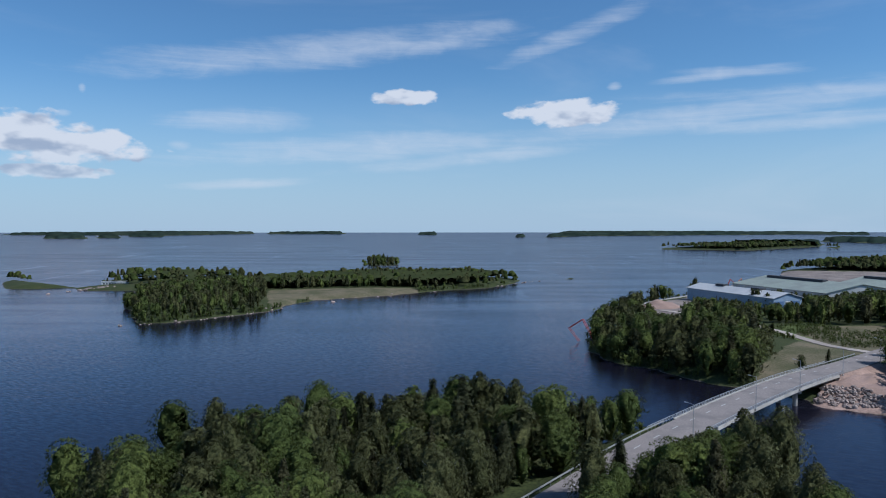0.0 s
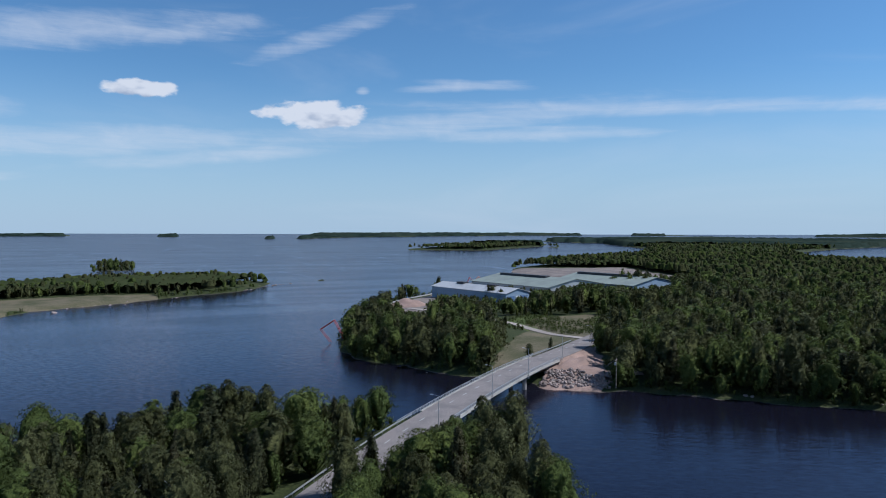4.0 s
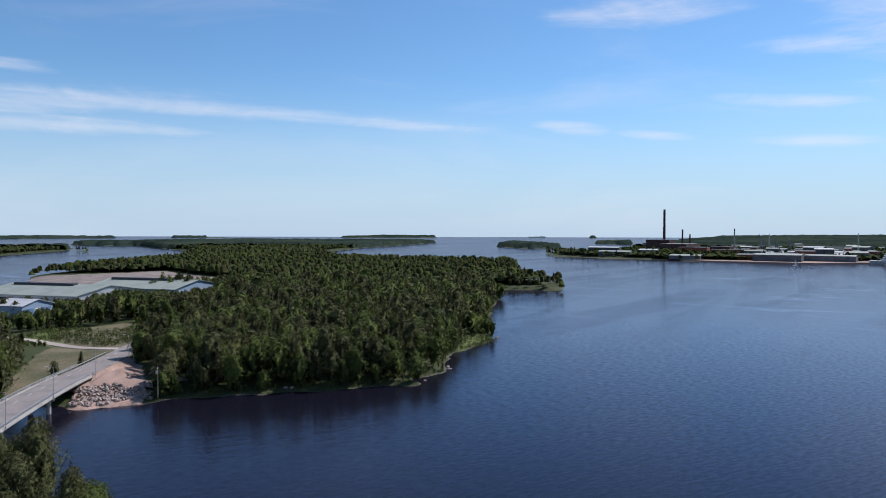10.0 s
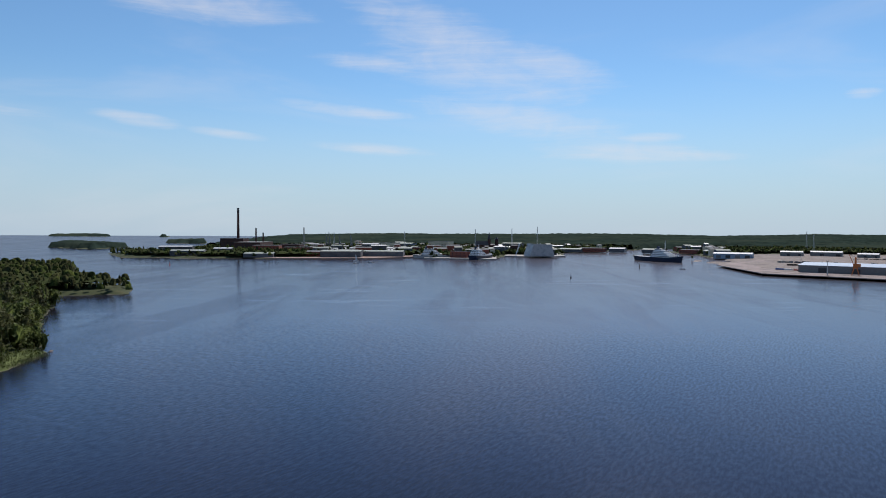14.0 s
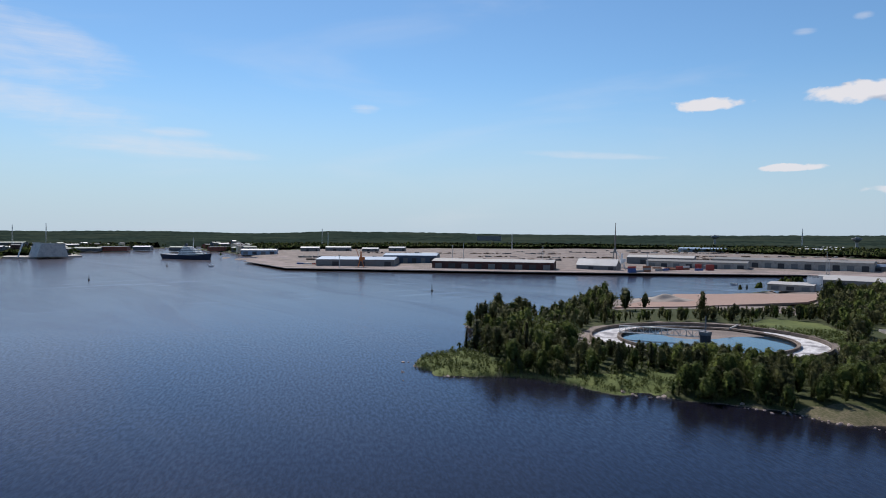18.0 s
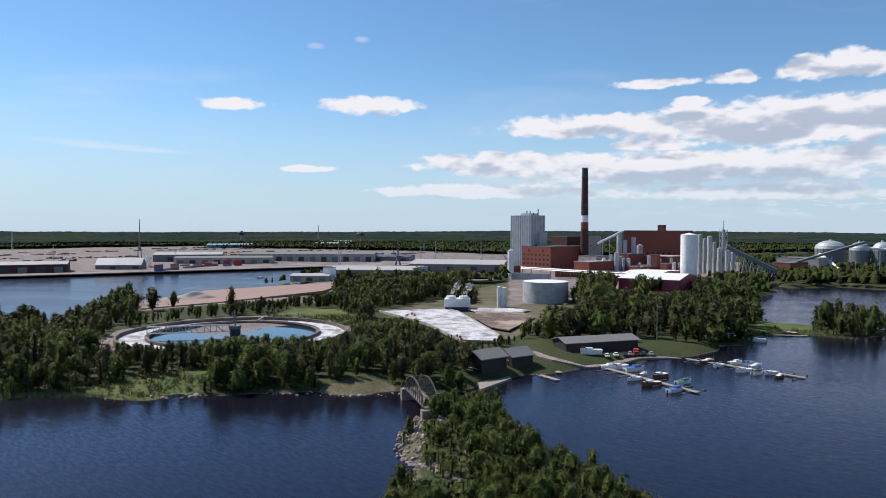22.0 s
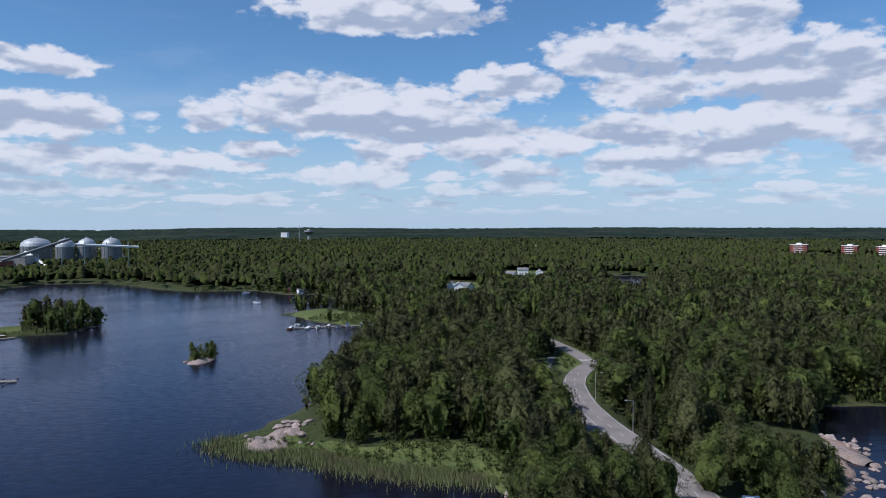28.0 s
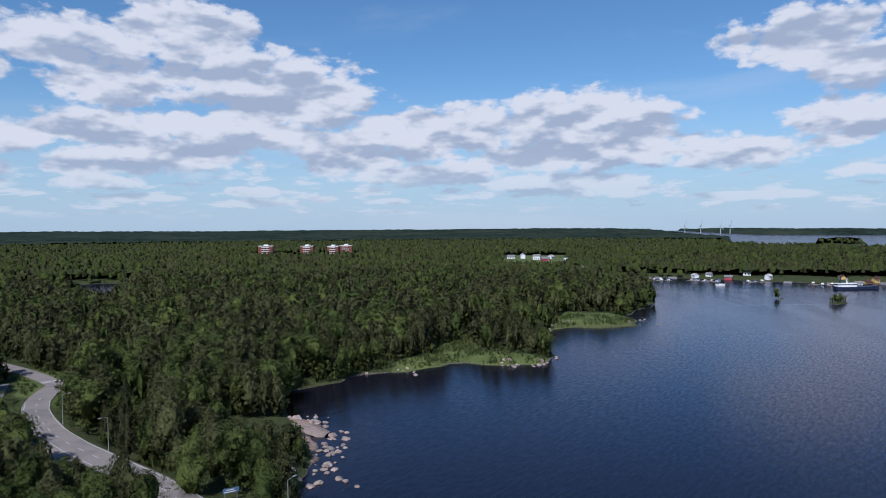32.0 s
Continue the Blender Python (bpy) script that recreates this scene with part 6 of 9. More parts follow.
boiler = hall("boiler_house", ((142.9, -900.9, 5), 148.8, 33.5, 28.5, 66.5), "tall grey steel-clad boiler house", "industrial building", M_STEEL, M_STEEL)
bw, bd, bh = 33.5, 28.5, 66.5
for i in range(9):
    bx("seam", boiler, M_STEELDARK, (-bw / 2 + bw * (i + 0.5) / 9, -bd / 2 - 0.1, 0), (0.5, 0.3, bh))
for i in range(5):
    bx("seam", boiler, M_STEELDARK, (bw / 2 + 0.1, -bd / 2 + bd * (i + 0.5) / 5, 0), (0.3, 0.5, bh))
bx("louvre", boiler, M_DARK, (bw / 2 + 0.15, 0, bh * 0.4), (0.3, bd * 0.35, 4))
bx("annex", boiler, M_STEEL, (bw / 2 + 2.5, bd * 0.2, 0), (5, bd * 0.5, bh * 0.68))
for i, (x, y) in enumerate(((-0.3, 0.2), (0.1, -0.2), (0.3, 0.3), (0.35, -0.1), (-0.1, 0.3))):
    cy("vent_pipe", boiler, M_STEELDARK, (x * bw, y * bd, bh + 0.2), 0.7, 4 + 2.5 * (i % 3), seg=8)
bx("penthouse", boiler, M_STEEL, (0.1 * bw, 0, bh + 0.25), (bw * 0.5, bd * 0.5, 3.0))

turbine = hall("brick_hall", ((107, -891.1, 5), 145.2, 48.1, 68.8, 28.3), "red brick turbine hall with rows of small windows", "industrial building", M_BRICK, M_ROOFFELT,
               windows=[("f", 6 + 5.5 * k, 7, 2.6, 2.2) for k in range(3)] + [("f", 22, 2, 2.4, 3.0), ("r", 4, 9, 2.4, 2.0)])
hall("brick_hall", ((93.2, -934.9, 5), 140.9, 28.8, 37.5, 39.8), "dark brick upper block above the turbine hall", "industrial building", M_BRICKDARK, M_ROOFFELT)
hall("process_building", ((76.8, -974.7, 5), 155.3, 10.6, 74.5, 40.2), "grey concrete process building beside the chimney", "industrial building", M_CONCRETE, M_ROOFFELT, windows=(("r", 26, 4, 3, 2), ("f", 20, 2, 2, 2)))
hall("brick_hall", ((-18.2, -941.2, 5), 164.6, 82.1, 21.2, 47.5), "large red brick digester building", "industrial building", M_BRICK, M_ROOFFELT,
     windows=(("f", 10, 12, 2.6, 2.4), ("f", 18, 12, 2.6, 2.4)))
hall("brick_tower", ((-22.8, -933.9, 5), 158.5, 7.8, 8.6, 54.7), "red brick stair tower", "industrial building", M_BRICK, M_ROOFFELT)
hall("brick_hall", ((15.3, -869.6, 5), 141.1, 21.7, 30.3, 20.5), "red brick block with a flat roof", "industrial building", M_BRICK, M_ROOFFELT, windows=(("r", 6, 4, 2.0, 1.6),))
hall("brick_hall", ((0, -831.7, 5), 140.1, 23.2, 34, 7.8), "low red brick annex", "industrial building", M_BRICK, M_ROOFFELT)
hall("brick_hall", ((-26, -884.1, 5), 152.9, 34.3, 41.5, 17.8), "red brick block between the silos", "industrial building", M_BRICK, M_CONCRETE, windows=(("f", 4, 6, 2.2, 1.8), ("f", 9, 6, 2.2, 1.8)))
hall("brick_hall", ((52.9, -807.8, 5), 144.1, 21.8, 42.9, 13.9), "low red brick workshop", "industrial building", M_BRICK, M_CONCRETE, windows=(("f", 3, 5, 2.0, 1.6), ("r", 3, 6, 2.0, 1.6)))
hall("process_building", ((56.6, -840, 5), 148.6, 24.7, 21.2, 18.6), "grey process building with a flat roof", "industrial building", M_CONCRETE, M_ROOFFELT, windows=(("f", 8, 5, 2.0, 1.6),))
hall("process_building", ((30.2, -840, 5), 147.1, 13.1, 21.2, 16.6), "dark grey process building", "industrial building", M_STEELDARK, M_ROOFFELT)
hall("store_building", ((107.4, -698.2, 4), 172.3, 39, 4.4, 6.8), "low grey store with a white roof", "industrial building", M_STEEL, M_WHITEROOF)
hall("office_building", ((50.3, -745.5, 4), 173.1, 75.8, 12.8, 7.7), "long low red brick building below a pipe bridge", "industrial building", M_BRICK, M_ROOFFELT, windows=(("f", 2, 24, 2.0, 1.5),))
hall("brick_hall", ((136, -751.6, 4), 145.1, 15.6, 10.4, 11.5), "small red brick pump house", "industrial building", M_BRICK, M_ROOFFELT)
hall("tent_hall", ((-13.8, -646.6, 4), 163.3, 50.9, 64.9, 9.7), "red sheet-metal hall with a white gabled roof", "storage hall", M_REDWALL, M_WHITE, 3.5, "x", 0.5)
hall("tent_hall", ((-6.2, -754.3, 4), 165.2, 37.5, 118.1, 6.1), "low white-roofed storage hall of the mill", "storage hall", M_REDWALL, M_WHITE, 2.5, "x", 0.5)

# the chimney: tapered red brick, dark crown; the white band stands for drifting steam
at, r, h = (70, -889.6, 5), 5.39, 125.9
chimney = thing("chimney", at, 0, "tall red-brown brick chimney with a dark crown, and steam painted as a white band", "chimney")
for a, b, mat, label in ((0, 0.40, M_BRICKDARK, ""), (0.40, 0.465, M_BRICK, ""), (0.465, 0.53, M_WHITE, "white steam across the shaft, painted on as a band"), (0.53, 0.9, M_BRICKDARK, ""), (0.9, 1.0, M_DARK, "sooty dark crown")):
    cy("shaft", chimney, mat, (0, 0, a * h), r * (1 - 0.32 * a), (b - a) * h, r * (1 - 0.32 * b), 28, label)
for a in (0.63, 0.905, 0.985):
    cy("ring", chimney, M_STEELDARK, (0, 0, a * h), r * (1 - 0.32 * a) + 0.5, 0.6, seg=28)
bx("ladder", chimney, M_STEELDARK, (0, -r * 0.93, 2), (0.6, 0.5, h * 0.3))

big = vat("silo", ((-47.3, -794.7, 4), 8.56, 45.4), M_WHITE, "tall white concrete storage tower", "silo", "cone", 32, 0)
vat("bleach_tower", ((-62.6, -851.4, 5), 2.38, 43.9), M_TANK, "tall pale steel bleaching tower", "process tower", "cone", 16, 4, "bleaching towers")
vat("bleach_tower", ((-68.5, -863.1, 5), 2.06, 39), M_TANK, "tall pale steel bleaching tower", "process tower", "cone", 16, 4, "bleaching towers")
vat("bleach_tower", ((-71.2, -831.6, 5), 2.65, 42.1), M_TANK, "tall pale steel bleaching tower", "process tower", "cone", 16, 4, "bleaching towers")
vat("bleach_tower", ((-79.4, -864.7, 5), 2.06, 34.9), M_TANK, "tall pale steel bleaching tower", "process tower", "cone", 16, 4, "bleaching towers")
vat("bleach_tower", ((-80.7, -822.9, 5), 2.62, 29.3), M_TANK, "tall pale steel bleaching tower", "process tower", "cone", 16, 4, "bleaching towers")
vat("bleach_tower", ((-87, -804.3, 5), 2.56, 27.3), M_TANK, "tall pale steel bleaching tower", "process tower", "cone", 16, 4, "bleaching towers")
vat("bleach_tower", ((-93.8, -814.9, 5), 2.59, 25.1), M_TANK, "tall pale steel bleaching tower", "process tower", "cone", 16, 4, "bleaching towers")
vat("bleach_tower", ((28, -895.7, 5), 2.88, 46), M_TANK, "tall pale steel bleaching tower", "process tower", "cone", 16, 4, "bleaching towers")
vat("bleach_tower", ((20.6, -872.9, 5), 2.46, 36.4), M_TANK, "tall pale steel bleaching tower", "process tower", "cone", 16, 4, "bleaching towers")
vat("bleach_tower", ((10.9, -874.3, 5), 2.46, 39.9), M_TANK, "tall pale steel bleaching tower", "process tower", "cone", 16, 4, "bleaching towers")
vat("bleach_tower", ((3.7, -899.2, 5), 3.61, 30.2), M_TANK, "tall pale steel bleaching tower", "process tower", "cone", 16, 4, "bleaching towers")

# lattice tower with a column at the evaporation plant
at, r, h = (-84.6, -823.4, 5), 3.93, 58.5
tower = thing("distillation_tower", at, 20, "grey lattice tower round a tall process column", "process tower")
cy("column", tower, M_TANK, (0, 0, 0), r * 0.42, h * 0.86, r * 0.36, 16)
cy("spire", tower, M_GALV, (0, 0, h * 0.86), r * 0.14, h * 0.16, r * 0.1, 8)
for k in range(7):
    z = h * 0.12 * (k + 1)
    for x, y, sx, sy in ((0, -r, 2 * r, 0.5), (0, r, 2 * r, 0.5), (-r, 0, 0.5, 2 * r), (r, 0, 0.5, 2 * r)):
        bx("platform", tower, M_GALV, (x * 0.8, y * 0.8, z), (sx * 0.8, sy * 0.8 + 0.3, 0.4))
for x in (-0.8, 0.8):
    for y in (-0.8, 0.8):
        rod("post", tower, M_GALV, (x * r, y * r, 0), (x * r, y * r, h * 0.85), 0.28)
        for k in range(6):
            rod("brace", tower, M_GALV, (x * r, y * r, h * 0.14 * k), (x * r, -y * r, h * 0.14 * (k + 1)), 0.15)

vat("storage_tank", ((67.9, -511.2, 4), 16.42, 14.2), M_TANK, "wide pale grey steel storage tank with a white lid", "tank", "flat", 48, 2)
for s in (((93.3, -467.1, 4), 1.53, 13), ((89.9, -467.6, 4), 1.53, 12.7)):
    vat("chemical_silo", s, M_WHITE, "slim white chemical silo", "silo", "cone", 20, 2, "pair of white silos")
vat("water_tower", ((135.9, -742.4, 4), 3.33, 28.5), M_WHITE, "white round-topped process tank", "tank", "cone", 20, 1)

# inclined wood conveyor on trestles
a, b = Vector((-132.5, -784.3, 8)), Vector((-82.8, -777.3, 8))
a.z, b.z = 12, 37
conveyor = thing("conveyor_bridge", (a.x, a.y, 4), 0, "long sloping dark grey conveyor gallery on steel trestles", "conveyor")
n = (b - a).normalized()
rod("gallery", conveyor, M_STEELDARK, a, b, 2.4, 4, in_world=True)
rod("roof", conveyor, M_STEEL, a + Vector((0, 0, 2.1)), b + Vector((0, 0, 2.1)), 1.2, 4, in_world=True)
for i in range(7):
    p = a.lerp(b, (i + 0.5) / 7)
    for k in (-3.5, 3.5):
        rod("trestle", conveyor, M_GALV, (p.x + k, p.y, 3.5), (p.x, p.y, p.z - 1.5), 0.4, in_world=True)
        rod("brace", conveyor, M_GALV, (p.x + k, p.y, 3.5), a.lerp(b, min(1, (i + 1.5) / 7)) - Vector((0, 0, 2)), 0.28, in_world=True)

# pipe bridge in front of the mill, and inclined pipes
pb_a, pb_b = Vector((130.8, -760.7, 4)), Vector((0, -677.2, 4))
pipes = thing("pipe_bridge", tuple(pb_a), 0, "long pale pipe bridge on steel legs", "pipe bridge")
for k, (z, r) in enumerate(((9, 0.5), (9.9, 0.4), (8.3, 0.35))):
    rod("pipe", pipes, M_GALV, pb_a + Vector((0, k * 0.9, z)), pb_b + Vector((0, k * 0.9, z)), r, 8, in_world=True)
for i in range(12):
    p = pb_a.lerp(pb_b, (i + 0.5) / 12)
    bx("leg", pipes, M_STEELDARK, (p.x, p.y, 3.5), (0.5, 2.4, 9), in_world=True)
duct = thing("duct", (43.7, -825.6, 5), 0, "pale inclined duct up to the digester house", "duct")
c0, c1 = Vector((51.5, -845.9, 5)), Vector((25.1, -872.3, 5))
rod("pipe", duct, M_WHITE, (c0.x, c0.y, 38), (c1.x, c1.y, 52), 1.3, 10, in_world=True)
for i in range(3):
    p = c0.lerp(c1, 0.2 + 0.3 * i)
    rod("leg", duct, M_GALV, (p.x, p.y, 5), (p.x, p.y, 40 + 4.2 * i), 0.4, in_world=True)
# many small vessels, ducts and stair towers between the halls
rng = random.Random(5)
for i in range(26):
    u = rng.random()
    base = Vector((56.8, -823.8, 5)).lerp(Vector((-37.6, -837.2, 5)), u) + Vector((rng.uniform(-6, 6), rng.uniform(-22, 14), 0))
    if i % 3:
        vat("process_vessel", (tuple(base), rng.uniform(1.2, 2.8), rng.uniform(10, 24)), rng.choice((M_TANK, M_STEEL, M_WHITE)), "pale steel process vessel between the mill halls", "process vessel", "cone", 14, 2, "vessels between the mill halls")
    else:
        hall("process_building", (tuple(base), rng.uniform(0, 90), rng.uniform(7, 14), rng.uniform(6, 10), rng.uniform(9, 22)), "small process building among the mill halls", "industrial building", rng.choice((M_BRICK, M_CONCRETE, M_STEELDARK)), M_ROOFFELT, group="small buildings of the mill")

# wood chip silos with domed roofs


def dome_silo(at, r, h):
    t = thing("dome_silo", at, 0, "round grey steel silo with a shallow domed roof", "silo", "domed silos of the mill")
    cy("shell", t, M_STEELDARK, (0, 0, -0.5), r, h * 0.7 + 0.5, seg=28)
    for i in range(4):
        k0, k1 = i / 4, (i + 1) / 4
        cy("roof", t, M_STEEL, (0, 0, h * (0.7 + 0.3 * math.sin(k0 * 1.45))), r * math.cos(k0 * 1.45), h * 0.3 * (math.sin(k1 * 1.45) - math.sin(k0 * 1.45)), r * math.cos(k1 * 1.45), 28)
    for i in range(14):
        q = 2 * math.pi * i / 14
        rod("rib", t, M_STEELDARK, (r * math.cos(q), r * math.sin(q), h * 0.7), (r * 0.5 * math.cos(q), r * 0.5 * math.sin(q), h * 0.96), 0.25)
        rod("stiffener", t, M_STEELDARK, (r * 1.01 * math.cos(q), r * 1.01 * math.sin(q), 0), (r * 1.01 * math.cos(q), r * 1.01 * math.sin(q), h * 0.7), 0.2)
    cy("cap", t, M_GALV, (0, 0, h * 0.99), 1.6, 2.0, seg=12)


for s in (((-234.9, -1019.3, 5), 18.52, 35.4), ((-258.5, -980.2, 5), 11.41, 34.2), ((-282.2, -974.3, 5), 11.40, 35), ((-305.9, -952.6, 5), 12.01, 35.3)):
    dome_silo(*s)
hall("chip_store", ((-180.9, -908.6, 5), 147.7, 47.2, 33, 16.7), "pale chip handling building", "industrial building", M_CONCRETE, M_ROOFFELT)
hall("chip_store", ((-160.4, -865.1, 5), 144.6, 17.6, 42.6, 13.1), "brown screening house by the conveyor", "industrial building", M_BRICK, M_ROOFFELT)
chute_a, chute_b = Vector((-215.3, -876.3, 5)), Vector((-203.9, -933.1, 5))
chute = thing("conveyor_chute", tuple(chute_a), 0, "white enclosed conveyor that slopes down from the silo", "conveyor")
rod("tube", chute, M_WHITE, (chute_b.x, chute_b.y, 24), (chute_a.x, chute_a.y, 6), 3.0, 8, in_world=True)
rod("leg", chute, M_GALV, (chute_b.x, chute_b.y, 4), (chute_b.x, chute_b.y, 22), 0.5, in_world=True)
top_a, top_b = Vector((-161.9, -841, 5)), Vector((-288.9, -809.9, 5))
belt = thing("conveyor_bridge", (top_a.x, top_a.y, 5), 0, "pale covered belt conveyor over the domed silos", "conveyor")
rod("gallery", belt, M_STEELDARK, (top_a.x, top_a.y, 20), (top_a.lerp(top_b, 0.48).x, top_a.lerp(top_b, 0.48).y, 42), 1.5, 6, in_world=True)
rod("gallery", belt, M_WHITE, (top_a.lerp(top_b, 0.5).x, top_a.lerp(top_b, 0.5).y, 36), (top_b.x, top_b.y, 32), 1.3, 6, in_world=True)
for i in range(6):
    p = top_a.lerp(top_b, (i + 0.5) / 6)
    rod("leg", belt, M_GALV, (p.x, p.y, 4), (p.x, p.y, 20 + min(i, 3) * 6), 0.5, in_world=True)
heap("chip_heap", (-188.7, -834.5, 5), 60, 30, 7, M_GRAVEL, "reddish-brown heap of wood chips", 4.4, 10, "chip heap")
heap("chip_heap", (-314.5, -966.3, 5), 46, 36, 22, M_CREAM, "yellow-white heap of fresh wood chips", 1.4, 0, "chip heap")

# ---- basins ----
tower_c = thing("cooling_tower", (115.8, -441.5, 4), 12, "white cooling tower block with two fan stacks on a dark base", "cooling tower")
bx("base", tower_c, M_DARK, (0, 0, -0.6), (15.5, 8.5, 2.6))
bx("casing", tower_c, M_WHITE, (0, 0, 2.0), (16.5, 9.5, 5.2))
for x in (-4.2, 4.2):
    cy("fan_stack", tower_c, M_WHITE, (x, 0, 7.2), 3.3, 1.6, 3.0, 20)
    cy("fan", tower_c, M_DARK, (x, 0, 8.6), 2.8, 0.1, seg=12)
for i in range(9):
    bx("louvre", tower_c, M_DARK, (-7.2 + i * 1.8, -4.85, 2.3), (1.3, 0.25, 1.2))

M_STEAM = material("white_steam", (0.8, 0.8, 0.8), 1.0, 0.05, 2.0, 6.0, spec=0.0)
k = Nodes(M_STEAM.node_tree)
clear = M_STEAM.node_tree.nodes.new("ShaderNodeBsdfTransparent")
blend = M_STEAM.node_tree.nodes.new("ShaderNodeMixShader")
wisp = k.noise(M_STEAM.node_tree.nodes.new("ShaderNodeNewGeometry").outputs["Position"], 0.45, 4.0, 0.6)
k.feed(blend.inputs[0], k.smooth(wisp, 0.42, 0.75, 0.0, 0.5))
M_STEAM.node_tree.links.new(clear.outputs[0], blend.inputs[1])
M_STEAM.node_tree.links.new(M_STEAM.node_tree.nodes["Principled BSDF"].outputs[0], blend.inputs[2])
M_STEAM.node_tree.links.new(blend.outputs[0], M_STEAM.node_tree.nodes["Material Output"].inputs["Surface"])


def steam(at, reach, rise, count, size, seed, label):
    """A drifting plume of thin rounded puffs that widens as it rises."""
    rng = random.Random(seed)
    t = thing("steam_plume", at, 0, label, "steam", "steam over the mill")
    for i in range(count):
        u = (i + rng.random()) / count
        g = size * (0.55 + 0.9 * u)
        c = Vector((reach * u + rng.uniform(-g, g) * 0.5, rng.uniform(-g, g) * 0.5, rise * u + g * 0.25))
        put("puff", lump(1.0, seed * 10 + i % 3, M_STEAM, 0.12, 3), t, Matrix.Translation(c) @ Matrix.Diagonal((g * 2.0, g * 1.6, g * 1.8, 1)))


for x in (-4.2, 4.2):
    steam((115.8 + x, -441.5, 12.6), -5, 7, 7, 1.9, 3, "thin white steam rising from a cooling fan")


def ring(name, parent, mat, r0, r1, z0, z1, seg=96, label=""):
    """A round wall or floor between two radii and two heights."""
    v, f = [], []
    for i in range(seg):
        q = 2 * math.pi * i / seg
        c, s = math.cos(q), math.sin(q)
        v += [(r0 * c, r0 * s, z1), (r1 * c, r1 * s, z1), (r1 * c, r1 * s, z0), (r0 * c, r0 * s, z0)]
    for i in range(seg):
        a, b = 4 * i, 4 * ((i + 1) % seg)
        f += [(a + k, a + (k + 1) % 4, b + (k + 1) % 4, b + k) for k in range(4)]
    me = solid((name, r0, r1, z0, z1), mat, v, f)
    return put(name, me, parent, None, label)


CL = (193, -304)
clar = thing("clarifier", (CL[0], CL[1], 2.0), 0, "round concrete clarifier basin with foaming channel and blue pool", "water basin")
ring("outer_wall", clar, M_WALLBROWN, 53.5, 54.6, -1.5, 4.3)
ring("channel_foam", clar, M_FOAM, 41.2, 53.5, -1.0, 2.6, label="white foam on the channel")
ring("inner_wall", clar, M_WALLBROWN, 40.2, 41.2, -1.5, 4.0)
ring("walkway", clar, M_WALLBROWN, 39.4, 40.2, 3.3, 3.6)
cy("pool", clar, M_POOL, (0, 0, -1.0), 39.4, 3.4, seg=64, label="still blue basin water")
cy("hub", clar, M_DARK, (0, 0, 2.0), 2.6, 3.4, seg=16)
bx("hub_house", clar, M_STEELDARK, (0, 0, 5.4), (4.2, 4.2, 1.6))
cy("hub_mast", clar, M_STEELDARK, (0, 0, 7.0), 0.45, 7.5, 0.3, 8)
ta = math.radians(30)
far = Vector((40.5 * math.cos(ta), 40.5 * math.sin(ta), 0))
for side in (-1.1, 1.1):
    off = Vector((-math.sin(ta) * side, math.cos(ta) * side, 0))
    for z in (4.4, 7.6):
        rod("bridge_chord", clar, M_GALV, off + Vector((0, 0, z)), far + off + Vector((0, 0, z)), 0.16)
    for i in range(14):
        p0, p1 = far * (i / 14), far * ((i + 1) / 14)
        rod("bridge_brace", clar, M_GALV, p0 + off + Vector((0, 0, 4.4 + 3.2 * (i % 2))), p1 + off + Vector((0, 0, 4.4 + 3.2 * ((i + 1) % 2))), 0.1)
        rod("bridge_post", clar, M_GALV, p1 + off + Vector((0, 0, 4.4)), p1 + off + Vector((0, 0, 7.6)), 0.1)
for q in (100, -75):
    c, s = math.cos(radians(q)), math.sin(radians(q))
    rod("gangway", clar, M_CONCRETE, (40 * c, 40 * s, 4.2), (54.5 * c, 54.5 * s, 4.6), 0.5, 4)


def slab(name, outline_pts, z, mat, label, category, kind="structure", thick=0.5):
    """A flat sheet over an outline."""
    n = len(outline_pts)
    v = [(x, y, z) for x, y in outline_pts] + [(x, y, z - thick) for x, y in outline_pts]
    f = [tuple(range(n)), tuple(range(2 * n - 1, n - 1, -1))] + [(i, n + i, n + (i + 1) % n, (i + 1) % n) for i in range(n)]
    return tagged(mesh_object(name, v, f, mat), label, category, kind=kind)


pond = [(159.6, -414.8), (124.2, -440.4), (111.8, -426.9), (67.6, -339), (63.7, -319.5), (80.7, -317.2), (114.1, -368.5)]
slab("settling_pond", pond, 4.6, M_FOAM, "settling pond covered with white foam", "pond", thick=1.5)
for a, b in zip(pond, pond[1:] + pond[:1]):
    d = math.dist(a, b)
    t = thing("pond_kerb", (a[0], a[1], 4.2), math.degrees(math.atan2(b[1] - a[1], b[0] - a[0])), "concrete edge of the settling pond", "kerb", "edges of the settling pond")
    bx("kerb", t, M_CONCRETE, (d / 2, 0, -0.6), (d, 0.6, 1.5))
slab("lime_field", [(104.2, -443), (74.3, -440.8), (60.5, -409.1), (66, -356.3), (77.3, -365.1), (93.5, -397.2)], 4.75, M_SLUDGE, "blotched brown dried sludge field", "ground")
slab("lime_field", [(112.2, -445.1), (83.7, -451.9), (67.6, -444.7), (72.8, -432.1), (100.8, -428.5)], 4.85, M_FOAM, "strip of pale lime mud", "ground")


def aerator(at):
    t = thing("aerator", at, 20, "floating aerator on three pontoons", "aerator", "aerators on the pond")
    cy("motor", t, M_RED, (0, 0, 0.3), 0.5, 1.6, seg=10)
    for k in range(3):
        q = radians(120 * k)
        rod("arm", t, M_GALV, (0, 0, 0.6), (3 * math.cos(q), 3 * math.sin(q), 0.5), 0.12)
        cy("float", t, M_ORANGE, (3 * math.cos(q), 3 * math.sin(q), 0), 0.7, 0.7, seg=10)


